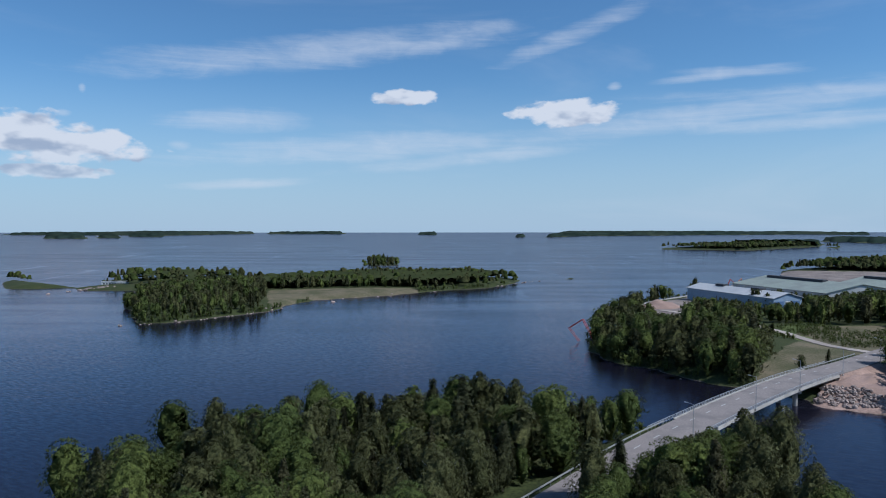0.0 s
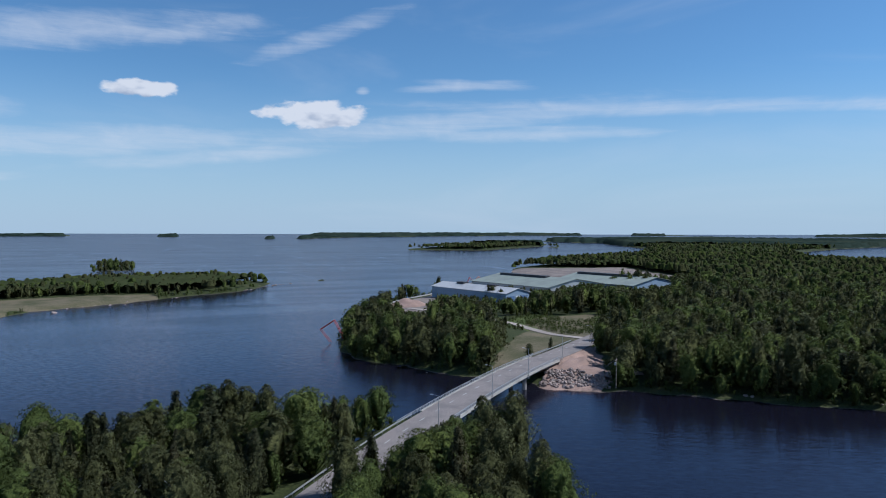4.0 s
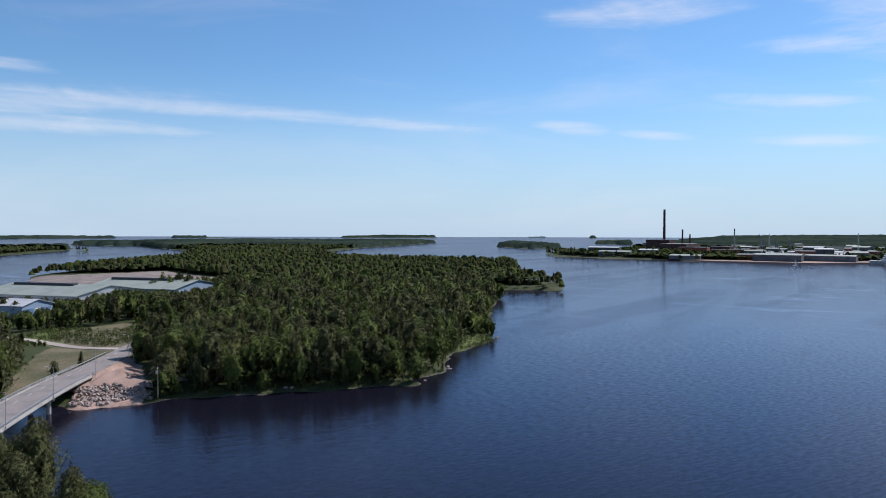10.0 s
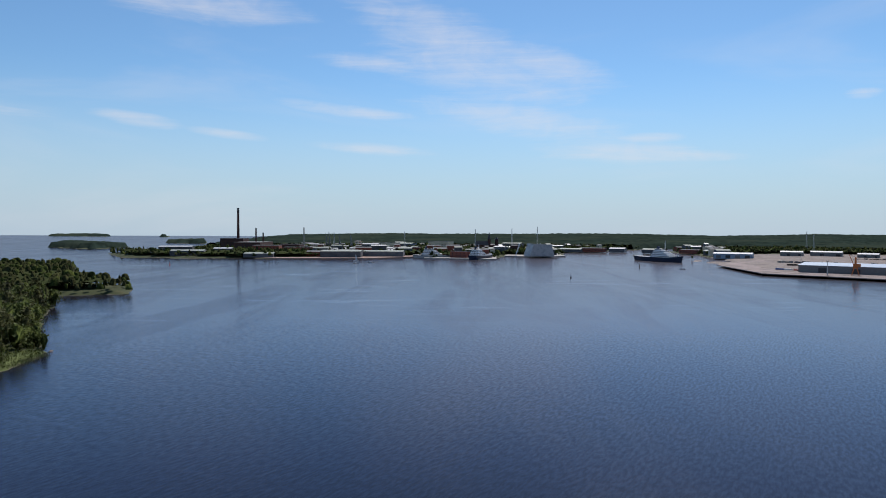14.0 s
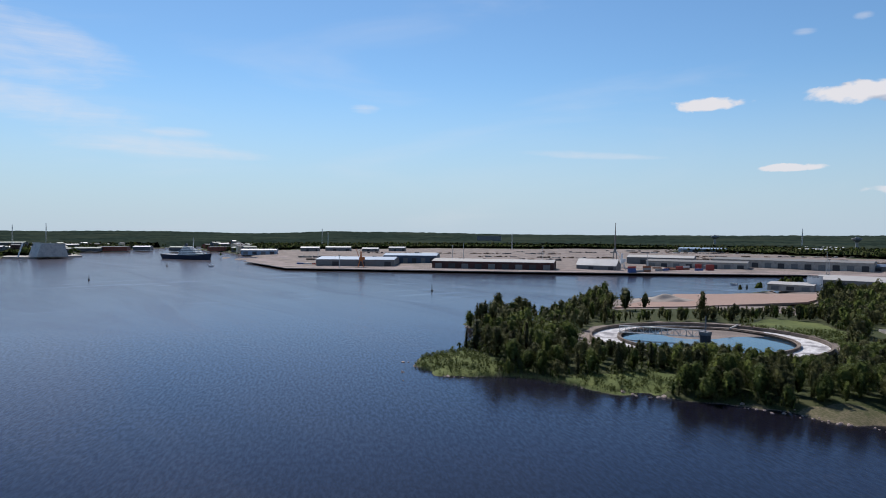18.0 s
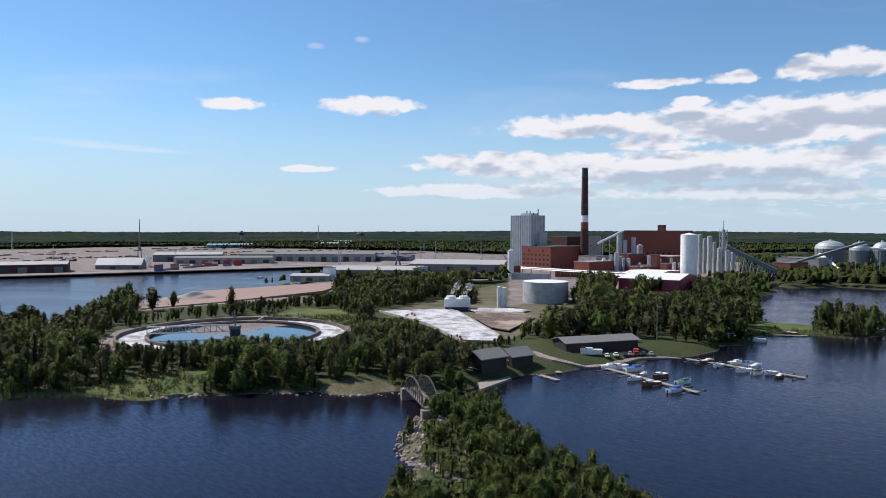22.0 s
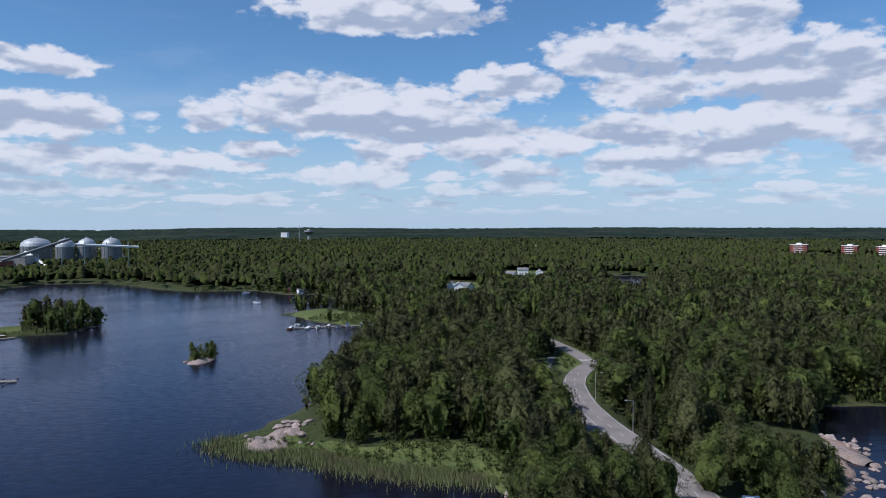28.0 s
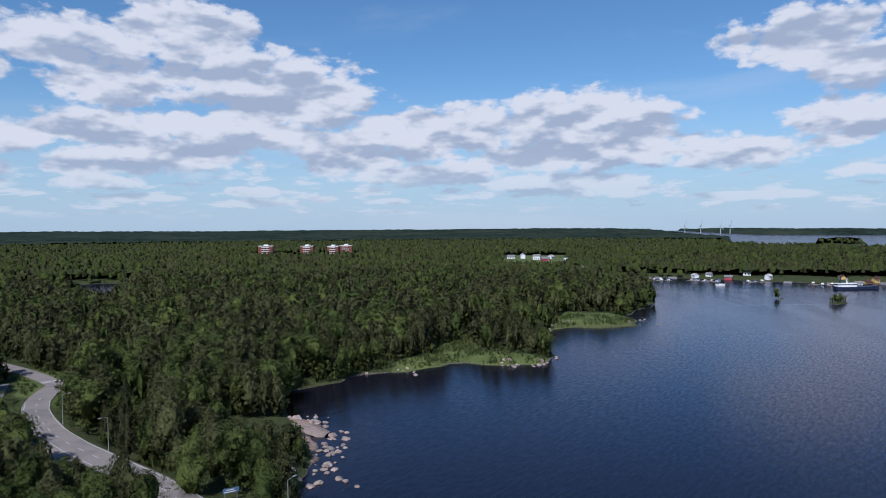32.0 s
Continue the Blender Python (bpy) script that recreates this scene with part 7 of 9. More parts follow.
aerator((132.9, -399.4, 4.6))
aerator((80.3, -313.6, 4.6))


# ---- the old truss bridge and the causeway ----
def truss_bridge():
    a, b = Vector((61.9, -197.2, 4.2)), Vector((76.0, -220.6, 4.2))
    d = (b - a).normalized()
    n = Vector((d.y, -d.x, 0)) * -1.0
    t = thing("truss_bridge", (a.x, a.y, 0), math.degrees(math.atan2(d.y, d.x)), "old dark weathered steel arched truss footbridge on stone piers", "bridge")
    n = n if n.dot(Vector((-0.85, -0.52, 0))) > 0 else -n
    length = (b - a).length
    k = 10

    def top(i):
        return 6.2 * (1 - (2 * i / k - 1) ** 2) ** 0.62

    for side in (0.0, 4.6):
        off = n * side
        low = [a + d * (length * i / k) + off for i in range(k + 1)]
        high = [p + Vector((0, 0, top(i))) for i, p in enumerate(low)]
        for i in range(k):
            rod("bottom_chord", t, M_RUST, low[i], low[i + 1], 0.2, 4, in_world=True)
            rod("top_chord", t, M_RUST, high[i], high[i + 1], 0.24, 4, in_world=True)
            if 0 < i:
                rod("post", t, M_RUST, low[i], high[i], 0.12, 4, in_world=True)
            rod("diagonal", t, M_RUST, low[i] if i < k / 2 else high[i], high[i + 1] if i < k / 2 else low[i + 1], 0.1, 4, in_world=True)
            if 0 < i < k - 1:
                rod("diagonal", t, M_RUST, high[i] if i < k / 2 else low[i], low[i + 1] if i < k / 2 else high[i + 1], 0.07, 4, in_world=True)
    for i in range(2, k - 1):
        p = a + d * (length * i / k) + Vector((0, 0, top(i)))
        rod("cross_brace", t, M_RUST, p, p + n * 4.6, 0.12, 4, in_world=True)
        rod("cross_brace", t, M_RUST, p, p + n * 4.6 + d * (length / k) + Vector((0, 0, top(i + 1) - top(i))), 0.06, 4, in_world=True)
    for i in range(34):
        p = a + d * (length * (i + 0.5) / 34) + n * 2.3
        bx("plank", t, M_WOOD, (p.x, p.y, 4.0), (0.7, 4.2, 0.14), rz=math.degrees(math.atan2(d.y, d.x)), in_world=True)
    for p in (a - d * 0.8, b + d * 0.8):
        q = p + n * 2.3
        bx("pier", t, M_ROCK, (q.x, q.y, -1.8), (2.6, 6.6, 5.6), rz=math.degrees(math.atan2(d.y, d.x)), in_world=True)


M_RUST = material("weathered_dark_steel", (0.085, 0.077, 0.072), 0.7, 0.3, 0.5, 3.0, second=(0.055, 0.045, 0.04))
truss_bridge()

# stones of the causeway's western side
rng = random.Random(21)
edge = [(52, -158.8), (59.1, -165.2), (63.2, -174.7), (66, -190.3), (65.7, -206.8)]
inner = [(33.4, -141.5), (43.5, -157.4), (52.6, -173.2), (58.1, -184.9), (62, -198.7)]
stones = thing("stone_embankment", (*edge[1], 0), 0, "embankment of broken pinkish-grey granite blocks along the causeway", "rock bank")
for i in range(300):
    u, v = rng.random() * 3.999, rng.random()
    j = int(u)
    p = Vector(edge[j]).lerp(Vector(edge[j + 1]), u - j).lerp(Vector(inner[j]).lerp(Vector(inner[j + 1]), u - j), v * 0.95)
    s = rng.uniform(0.5, 1.7)
    put("stone", lump(1, i % 7, M_ROCK), stones, Matrix.Translation((p.x, p.y, 0.05 + max(0.0, zground(p.x, p.y)))) @ pose(0, 0, 0, rng.uniform(0, 60), rng.uniform(0, 60), rng.uniform(0, 360)) @ Matrix.Scale(s, 4), in_world=True)
path = smoothed([(*p, 2.2) for p in [(27.1, -140.1), (33.5, -153.2), (38.5, -163.4), (48.9, -181.4), (58.7, -200)]])
tagged(strip("path", path, 1.3, M_YARD, 0.35, thick=0.9), "narrow gravel path along the causeway", "path", kind="structure")


# ---- boat harbour ----
HULL_W = material("white_gelcoat", (0.72, 0.72, 0.71), 0.3, 0.05, 0.8, 3.0)
HULL_B = material("blue_cover", (0.06, 0.13, 0.32), 0.7, 0.12, 0.5, 2.0)
HULL_G = material("green_cover", (0.05, 0.16, 0.13), 0.7, 0.12, 0.5, 2.0)
TEAK = material("brown_varnish", (0.16, 0.075, 0.035), 0.4, 0.15, 0.4, 2.0)


def boat(at, rz, size=6.0, hull=None, cover=None, cabin=True, label="white motor boat moored at the pontoon", group="moored boats"):
    t = thing("motor_boat", at, rz, label, "boat", group)
    hull = hull or HULL_W
    L, Wd, H = size, size * 0.34, size * 0.16
    rows = [(-0.5, 0.44, 1.0), (-0.2, 0.5, 1.0), (0.15, 0.46, 1.06), (0.36, 0.26, 1.15), (0.5, 0.02, 1.25)]
    v, f = [], []
    for x, w, h in rows:
        v += [(x * L, -w * Wd, H * h), (x * L * 0.94, -w * Wd * 0.7, -H * 0.4), (x * L * 0.94, w * Wd * 0.7, -H * 0.4), (x * L, w * Wd, H * h)]
    for i in range(4):
        a, b = 4 * i, 4 * i + 4
        f += [(a, a + 1, b + 1, b), (a + 1, a + 2, b + 2, b + 1), (a + 2, a + 3, b + 3, b + 2)]
    f += [(3, 2, 1, 0), (16, 17, 18, 19)]
    put("hull", solid(("hull", round(L, 1)), hull, v, f), t)
    deck = [(x * L * 0.985, w * Wd * 0.94 * s, H * h * 0.93) for s in (-1, 1) for x, w, h in rows]
    put("deck", solid(("deck", round(L, 1)), cover or HULL_W, deck, [(i, i + 1, 6 + i, 5 + i) for i in range(4)]), t)
    if cabin:
        wheelhouse = prism("cabin", t, cover or HULL_W, [(-Wd * 0.34, 0), (Wd * 0.34, 0), (Wd * 0.26, L * 0.085), (-Wd * 0.26, L * 0.085)], L * 0.3, (L * 0.08, 0, H * 0.95))
        prism("windscreen", wheelhouse, M_PANE, [(-Wd * 0.3, 0), (Wd * 0.3, 0), (Wd * 0.24, L * 0.055), (-Wd * 0.24, L * 0.055)], L * 0.05, (L * 0.17, 0, H * 0.05 + L * 0.015))
    bx("outboard", t, M_DARK, (-L * 0.53, 0, -0.1), (0.35, 0.45, 1.1))
    rod("rail", t, M_GALV, (L * 0.2, -Wd * 0.4, H * 1.5), (L * 0.48, 0, H * 1.75), 0.03, 4)
    rod("rail", t, M_GALV, (L * 0.2, Wd * 0.4, H * 1.5), (L * 0.48, 0, H * 1.75), 0.03, 4)
    return t


def pontoon(a, b, fingers=0, label="long weathered wooden pontoon with mooring booms"):
    d = math.dist(a[:2], b[:2])
    t = thing("pontoon", (a[0], a[1], 0.35), math.degrees(math.atan2(b[1] - a[1], b[0] - a[0])), label, "pontoon", "pontoons of the boat harbour")
    n = int(d / 1.6)
    for i in range(n):
        bx("plank_deck", t, M_WOOD, ((i + 0.5) * d / n, 0, 0), (d / n - 0.06, 2.2, 0.18))
    for i in range(max(2, int(d / 9))):
        bx("float", t, M_CONCRETE, ((i + 0.5) * d / max(2, int(d / 9)), 0, -0.65), (4.0, 1.9, 0.65))
    for i in range(fingers):
        x = d * (i + 0.6) / fingers
        for s in (-1, 1):
            rod("mooring_boom", t, M_GALV, (x, s * 1.1, 0.05), (x, s * 6.2, -0.1), 0.12)
            bx("boom_float", t, M_DARK, (x, s * 6.2, -0.4), (0.6, 0.6, 0.4))


p1a, p1b = (19.7, -297.7, 0), (-19, -257.6, 0)
p2a, p2b = (-18.6, -322.6, 0), (-60.3, -294.5, 0)
p3a, p3b = (-198.7, -339.6, 0), (-244.2, -316.2, 0)
pontoon(p1a, p1b, 9)
pontoon(p2a, p2b, 10)
pontoon(p3a, p3b, 8)
pontoon((-63.7, -406.4, 0), (-84.1, -409, 0), 0, "short wooden jetty off the grassy shore")
pontoon((43.8, -296, 0), (30.8, -277.5, 0), 0, "short wooden jetty by the boathouses")
pontoon((37.9, -271.2, 0), (30.1, -264, 0), 0, "floating concrete jetty by the boathouses")
ang = math.degrees(math.atan2(p1b[1] - p1a[1], p1b[0] - p1a[0])) + 90
kinds = ((HULL_W, None, "white motor boat moored at the pontoon"), (HULL_W, HULL_B, "white cabin cruiser under a blue canvas cover"), (TEAK, None, "varnished wooden motor boat with a white cabin"), (HULL_W, HULL_G, "white motor boat under a green cover"), (HULL_W, M_DARK, "white open boat with a dark cover"))
MOORED = [
    [((13.1, -294.8, 0), 7.5, 0), ((8.8, -294.1, 0), 8.5, 0), ((2.8, -291.3, 0), 9.5, 1), ((-6.7, -281.1, 0), 8.5, 2), ((-14.9, -272.6, 0), 7.5, 3), ((-3.2, -266.1, 0), 8, 2), ((-11.5, -258.5, 0), 8, 1), ((2.7, -273.5, 0), 6.5, 0), ((-0.6, -283.7, 0), 5, 0)],
    [((-27, -318, 0), 7, 2), ((-30.4, -309.1, 0), 6.5, 0), ((-38.2, -318.1, 0), 7, 0), ((-42.3, -315.9, 0), 8, 1), ((-45.2, -312.2, 0), 7, 0), ((-39, -301.3, 0), 7.5, 0), ((-43.9, -298.3, 0), 7, 4), ((-48.6, -298.9, 0), 6.5, 0), ((-51.3, -294.5, 0), 6, 2)],
    [((-200.9, -337.5, 0), 6, 2), ((-206.5, -340.8, 0), 8, 0), ((-207.6, -331, 0), 6, 0), ((-212.5, -329, 0), 6.5, 0), ((-220.6, -330, 0), 6, 2), ((-223, -324.7, 0), 5, 4), ((-229.4, -324.5, 0), 6, 1), ((-236.4, -320.7, 0), 6.5, 0), ((-241.2, -319.1, 0), 6, 4)]]
for row in MOORED:
    for i, (at, s, k) in enumerate(row):
        h, c, text = kinds[k]
        boat((at[0], at[1], 0.15), ang + (180 if i % 2 else 0) + (i * 37 % 23) - 11, s, h, c, True, text)
for at, rz, s, k in (((-55.3, -382.4, 0), 10, 9.5, 0), ((-268, -427, 0), 30, 7, 0), ((-274.2, -531.8, 0), 20, 8, 0), ((-249.1, -465.2, 0), 120, 6, 1), ((-313.6, -499.4, 0), 60, 8, 0), ((-76.3, -412.5, 0), 15, 8, 2), ((-656.4, 183.5, 0), 100, 9, 0)):
    boat((at[0], at[1], 0.15), rz, s, *kinds[k][:2], True, "white motor boat afloat near the shore", "boats on the bay")
for at, rz, s, k in (((21.1, -308, 2.5), 20, 9.5, 0), ((-37.4, -373, 2), 80, 8, 0), ((-41.7, -377.5, 2), 60, 8, 0), ((-45.5, -380, 2), 100, 7, 1), ((32.8, -350, 3), 15, 8, 0), ((24.5, -360.5, 3), 20, 9, 2)):
    z = zground(at[0], at[1])
    t = boat((at[0], at[1], z + 1.0), rz, s, *kinds[k][:2], True, "white cabin boat laid up on trestles ashore", "boats laid up ashore")
    for x in (-0.25, 0.2):
        bx("trestle", t, M_WOOD, (x * s, 0, -1.1), (0.4, s * 0.26, 0.9))

# boathouses and the long storage shed
for spot in (((58.3, -265.9, 1), 142.7, 10.1, 12.6, 6.8), ((49.3, -280.3, 2), 140.2, 9.3, 10.8, 4.5)):
    t = hall("boathouse", spot, "black timber boathouse with a grey felt roof", "boathouse", M_TARWOOD, M_ROOFFELT, 2.4, "y", 0.8, group="boathouses")
    w, d = spot[2], spot[3]
    bx("door", t, M_TARWOOD, (0, -d / 2 - 0.08, 0), (w * 0.5, 0.15, 2.6))
    bx("trim", t, M_WHITE, (0, -d / 2 - 0.12, 2.7), (w * 0.56, 0.12, 0.16))
store = hall("boat_shed", ((20.2, -323.4, 2.5), 123.9, 12.7, 36.1, 4.5), "long black timber boat shed with a grey felt roof", "boat shed", M_TARWOOD, M_ROOFFELT, 1.6, "y", 0.9)
slab("slipway", [(54.5, -239.8), (47.3, -261.1), (53, -274), (61.1, -259.4)], 0.75, M_WOOD, "wooden slipway and landing deck", "slipway", thick=0.8)
tracks = smoothed([(*p, 3.2) for p in [(51.7, -285.5), (48.6, -303.1), (34.7, -291.4), (16, -296.4), (-0.7, -317.9), (-21.5, -329.7), (-32.6, -337.5)]])
for p in tracks:
    p[2] = zground(p[0], p[1]) + 0.35
tagged(strip("path", tracks, 2.3, M_PINKGROUND, 0.0, thick=0.9), "pale gravel track past the boat shed", "path", kind="structure")


def car(at, rz, mat, label, group="parked cars"):
    t = thing("car", at, rz, label, "car", group)
    prism("body", t, mat, [(-2.1, 0.3), (2.1, 0.3), (2.15, 0.75), (1.3, 0.88), (-1.9, 0.95), (-2.15, 0.7)], 1.75, (0, 0, 0), 90)
    prism("cabin", t, M_PANE, [(-1.75, 0.93), (1.05, 0.87), (0.35, 1.42), (-1.2, 1.45)], 1.5, (0, 0, 0), 90)
    bx("roof", t, mat, (0.42, 0, 1.44), (1.6, 1.4, 0.05))
    for x in (-1.35, 1.3):
        for y in (-0.8, 0.8):
            w = rod("wheel", t, M_DARK, (x, y - 0.1, 0.32), (x, y + 0.1, 0.32), 0.32, 12)


for at, rz, mat, label in (((14.4, -307.4, 3), 100, M_WHITE, "white parked car by the gravel track"), ((10.8, -310.7, 3), 100, M_WHITE, "white parked car by the gravel track"), ((7.1, -314, 3), 100, M_DARK, "dark parked car by the gravel track"), ((4.9, -315.8, 3), 95, M_STEEL, "grey parked car by the gravel track"), ((-0.7, -320.9, 3), 95, M_DARK, "dark parked car by the gravel track"), ((-4, -322.9, 3), 95, M_STEEL, "grey parked car by the gravel track")):
    car((at[0], at[1], zground(at[0], at[1]) + 0.35), rz, mat, label)
at = (2.4, -319, 3)
van = thing("van", (at[0], at[1], zground(at[0], at[1]) + 0.3), 95, "red box van parked by the gravel track", "van")
bx("body", van, M_RED, (-0.6, 0, 0.4), (3.6, 2.0, 2.2))
bx("cab", van, M_RED, (1.9, 0, 0.4), (1.4, 1.9, 1.5))
bx("windscreen", van, M_PANE, (2.4, 0, 1.1), (0.45, 1.7, 0.7))
for x in (-1.5, 1.8):
    for y in (-0.9, 0.9):
        rod("wheel", van, M_DARK, (x, y - 0.12, 0.4), (x, y + 0.12, 0.4), 0.4, 12)
at = (26, -361.4, 4)
tarp = thing("tarpaulin_tent", (at[0], at[1], zground(at[0], at[1])), 20, "red tarpaulin shelter among trees", "tent")
prism("cover", tarp, M_RED, [(-2, 0), (2, 0), (2, 2.2), (0, 3.4), (-2, 2.2)], 6)
prism("door", tarp, M_DARK, [(-1, 0), (1, 0), (1, 2.2), (-1, 2.2)], 0.2, (3.02, 0, 0))
mast = thing("flag_mast", (*(-7, -358.8, 3)[:2], 3.0), 0, "tall slim grey mast on the shore", "mast")
cy("pole", mast, M_GALV, (0, 0, -0.5), 0.2, 18, 0.1, 8)
cy("foot", mast, M_CONCRETE, (0, 0, -0.6), 0.5, 0.8, seg=10)


# ---- the cargo harbour across the water ----
slab("harbour_yard", [(1095.5, -424.3), (884.1, -400.7), (664.8, -608.7), (418.1, -882.5)] + [(354.4, -858), (311, -986), (257.5, -1095.2), (265.9, -1217.5), (461.3, -1369.7), (750.7, -1418.2), (1027.1, -1443.2)] + [(1149.1, -1453.3), (1416, -1033.6), (1408.3, -786.3), (1314.2, -603.5)], 3.3, M_PINKGROUND, "wide pale gravelled storage yard of the harbour", "harbour yard", thick=1.0)
wall_line = [(*p, 2.7) for p in [(914.3, -414.4), (801.8, -530.1), (691.9, -633.5), (590, -746.5), (435, -918.2)]] + [(*p, 2.7) for p in [(368, -887.2), (323.2, -1024.5), (267.2, -1136.4)]]
tagged(strip("quay_wall", wall_line, 1.5, M_DARKQUAY, 0.7, thick=4.5), "dark quay wall with fenders", "quay", kind="structure")


def ware(spot, wall, roof, label, gable=2.5, doors=6, axis="x"):
    t = hall("warehouse", spot, label, "warehouse", wall, roof, gable, axis, 0.6, group="warehouses of the cargo harbour")
    w, d, h = spot[2:]
    for i in range(doors):
        bx("door", t, M_DARK if i % 2 else M_STEELDARK, (-w / 2 + w * (i + 0.5) / doors, -d / 2 - 0.1, 0), (w / doors * 0.5, 0.25, h * 0.7))
    return t


ware(((907.8, -528.6, 3), -129, 112.2, 79.2, 9.4), M_STEELDARK, M_BLUEWALL, "long dark blue-grey quay warehouse")
ware(((909.9, -625.3, 3), -132.5, 82.2, 50.5, 12.8), M_BLUEDARK, M_BLUEWALL, "long dark blue warehouse")
ware(((729.9, -638.1, 3), -141, 166.5, 36, 9.9), M_BRICKDARK, M_ROOFPALE, "long brown quay warehouse with a pale roof", 3.0, 9)
ware(((637.8, -746.7, 3), -158.9, 55.5, 20.3, 6.2), M_STEELDARK, M_WHITEROOF, "broad tent-roofed hall with a white-blue roof", 8.0, 4)
ware(((674, -937.4, 3), -151.6, 99.4, 41.6, 11.6), M_STEELDARK, M_ROOFPALE, "long grey warehouse behind the quay", 3.0, 6)
ware(((501.9, -1002.2, 3), -163.5, 204.8, 53.3, 12.1), M_CONCRETE, M_ROOFFELT, "very long grey concrete quay warehouse", 2.0, 12)
ware(((586.3, -899.1, 3), -155.4, 136.1, 34.2, 9.3), M_CONCRETE, M_ROOFFELT, "long grey transit shed on the quay", 2.0, 8)
ware(((459.9, -1057.9, 3), -169.4, 207.3, 64.8, 7), M_STEELDARK, M_BLUEDARK, "long low dark blue transit shed", 2.0, 10)
ware(((269.7, -698.3, 4), -168.4, 96.4, 46.9, 8.9), M_STEELDARK, M_ROOFPALE, "long grey pulp store on the near quay", 3.0, 6)
ware(((320.7, -645.6, 4), -164.9, 38.2, 30.3, 4.8), M_CONCRETE, M_ROOFPALE, "low grey store with a wide flat canopy", 1.5, 3)
hall("quay_office", ((303.2, -649, 4), -175.3, 11, 6, 12.5), "white control house above the pulp store", "office", M_WHITE, M_WHITEROOF, windows=(("f", 12, 4, 1.6, 1.4),))
hall("silo_house", ((214, -679.3, 4), 177.3, 6.9, 8.1, 12.8), "pale grey transfer tower on the near quay", "industrial building", M_BLUEWALL, M_STEEL)
ware(((217.3, -844, 4), -175.1, 114, 68.9, 8.7), M_STEELDARK, M_ROOFPALE, "long round-roofed pulp store", 4.0, 8)
ware(((280.9, -717.5, 4), -168.5, 57.2, 43.5, 3.5), M_CONCRETE, M_ROOFPALE, "low quay shed with a pale roof", 1.5, 3)
hall("quay_office", ((327.5, -711.4, 4), -176, 23, 6.7, 7.2), "white harbour office block on the pier", "office", M_WHITE, M_WHITEROOF, windows=(("f", 3, 6, 1.6, 1.2), ("f", 6, 6, 1.6, 1.2)))
ware(((1362.7, -561.8, 3), -118.7, 68.9, 35.2, 8.6), M_BLUEWALL, M_WHITEROOF, "pale blue shed behind the yard", 2.0, 4)
ware(((1435.8, -710.5, 3), -123, 40.9, 22.1, 9.7), M_STEELDARK, M_WHITEROOF, "white-roofed shed at the edge of the yard", 2.0, 4)
ware(((1428.2, -777.3, 3), -125.5, 56.9, 23.1, 9.9), M_STEELDARK, M_WHITEROOF, "white-roofed shed at the edge of the yard", 2.0, 4)
ware(((1352.7, -817.1, 3), -127.7, 35.5, 22.9, 8.5), M_STEELDARK, M_WHITEROOF, "white-roofed shed at the edge of the yard", 2.0, 4)
ware(((1345.7, -884.1, 3), -129.9, 36.8, 23.8, 10), M_STEELDARK, M_WHITEROOF, "white-roofed shed at the edge of the yard", 2.0, 4)
ware(((979.9, -1526, 3), -154.9, 104.9, 53.6, 9.8), M_BLUEWALL, M_BLUEWALL, "pale blue-green sheet-metal hall", 2.0, 4)
ware(((897.5, -1946.1, 3), -162.7, 112.5, 43.6, 9.6), M_STEELDARK, M_WHITEROOF, "long white-roofed hall among trees", 2.0, 4)
ware(((807.5, -1765.2, 3), -162.8, 104.8, 69.9, 8.8), M_STEELDARK, M_WHITEROOF, "long white-roofed hall among trees", 2.0, 4)
ware(((1070.1, -775, 3), -132.3, 25.4, 50.2, 7.2), M_STEEL, M_ROOFPALE, "small grey store in the yard", 2.0, 4)


# container stacks, lamp masts, cranes
rng = random.Random(31)
CONT = [material("container_" + n, c, 0.6, 0.12, 0.8, 3.0) for n, c in (("blue", (0.06, 0.12, 0.3)), ("red", (0.35, 0.06, 0.05)), ("white", (0.6, 0.6, 0.6)), ("rust", (0.28, 0.12, 0.07)), ("grey", (0.25, 0.26, 0.27)))]


def container(at, rz, mat, label):
    t = thing("container", at, rz, label, "container", "stacked containers in the harbour")
    bx("box", t, mat, (0, 0, 0), (12.2, 2.44, 2.6))
    for i in range(8):
        bx("corrugation", t, mat, (-5.3 + 1.5 * i, -1.25, 0.2), (0.6, 0.08, 2.2))
    bx("door", t, mat, (6.12, 0, 0.1), (0.06, 2.2, 2.4))


for row in ([(603.6, -815.7), (570.8, -852.7)], [(549, -834.2), (537.9, -867.8)], [(569.2, -722.8), (564.2, -762.2)], [(571.5, -781.9), (567.2, -851.8)], [(560, -852.8), (560.9, -891.7)], [(962.8, -454.3), (897.8, -484)]):
    a, b = Vector(row[0]), Vector(row[1])
    head = math.degrees(math.atan2((b - a).y, (b - a).x))
    n = max(1, int((b - a).length / 13))
    for i in range(n):
        for z in range(rng.randint(1, 3)):
            k = rng.randrange(5)
            p = a.lerp(b, (i + 0.5) / n)
            container((p.x, p.y, 3.3 + 2.62 * z), head, CONT[k], ("blue", "red", "white", "rust-brown", "grey")[k] + " steel shipping container in the yard")


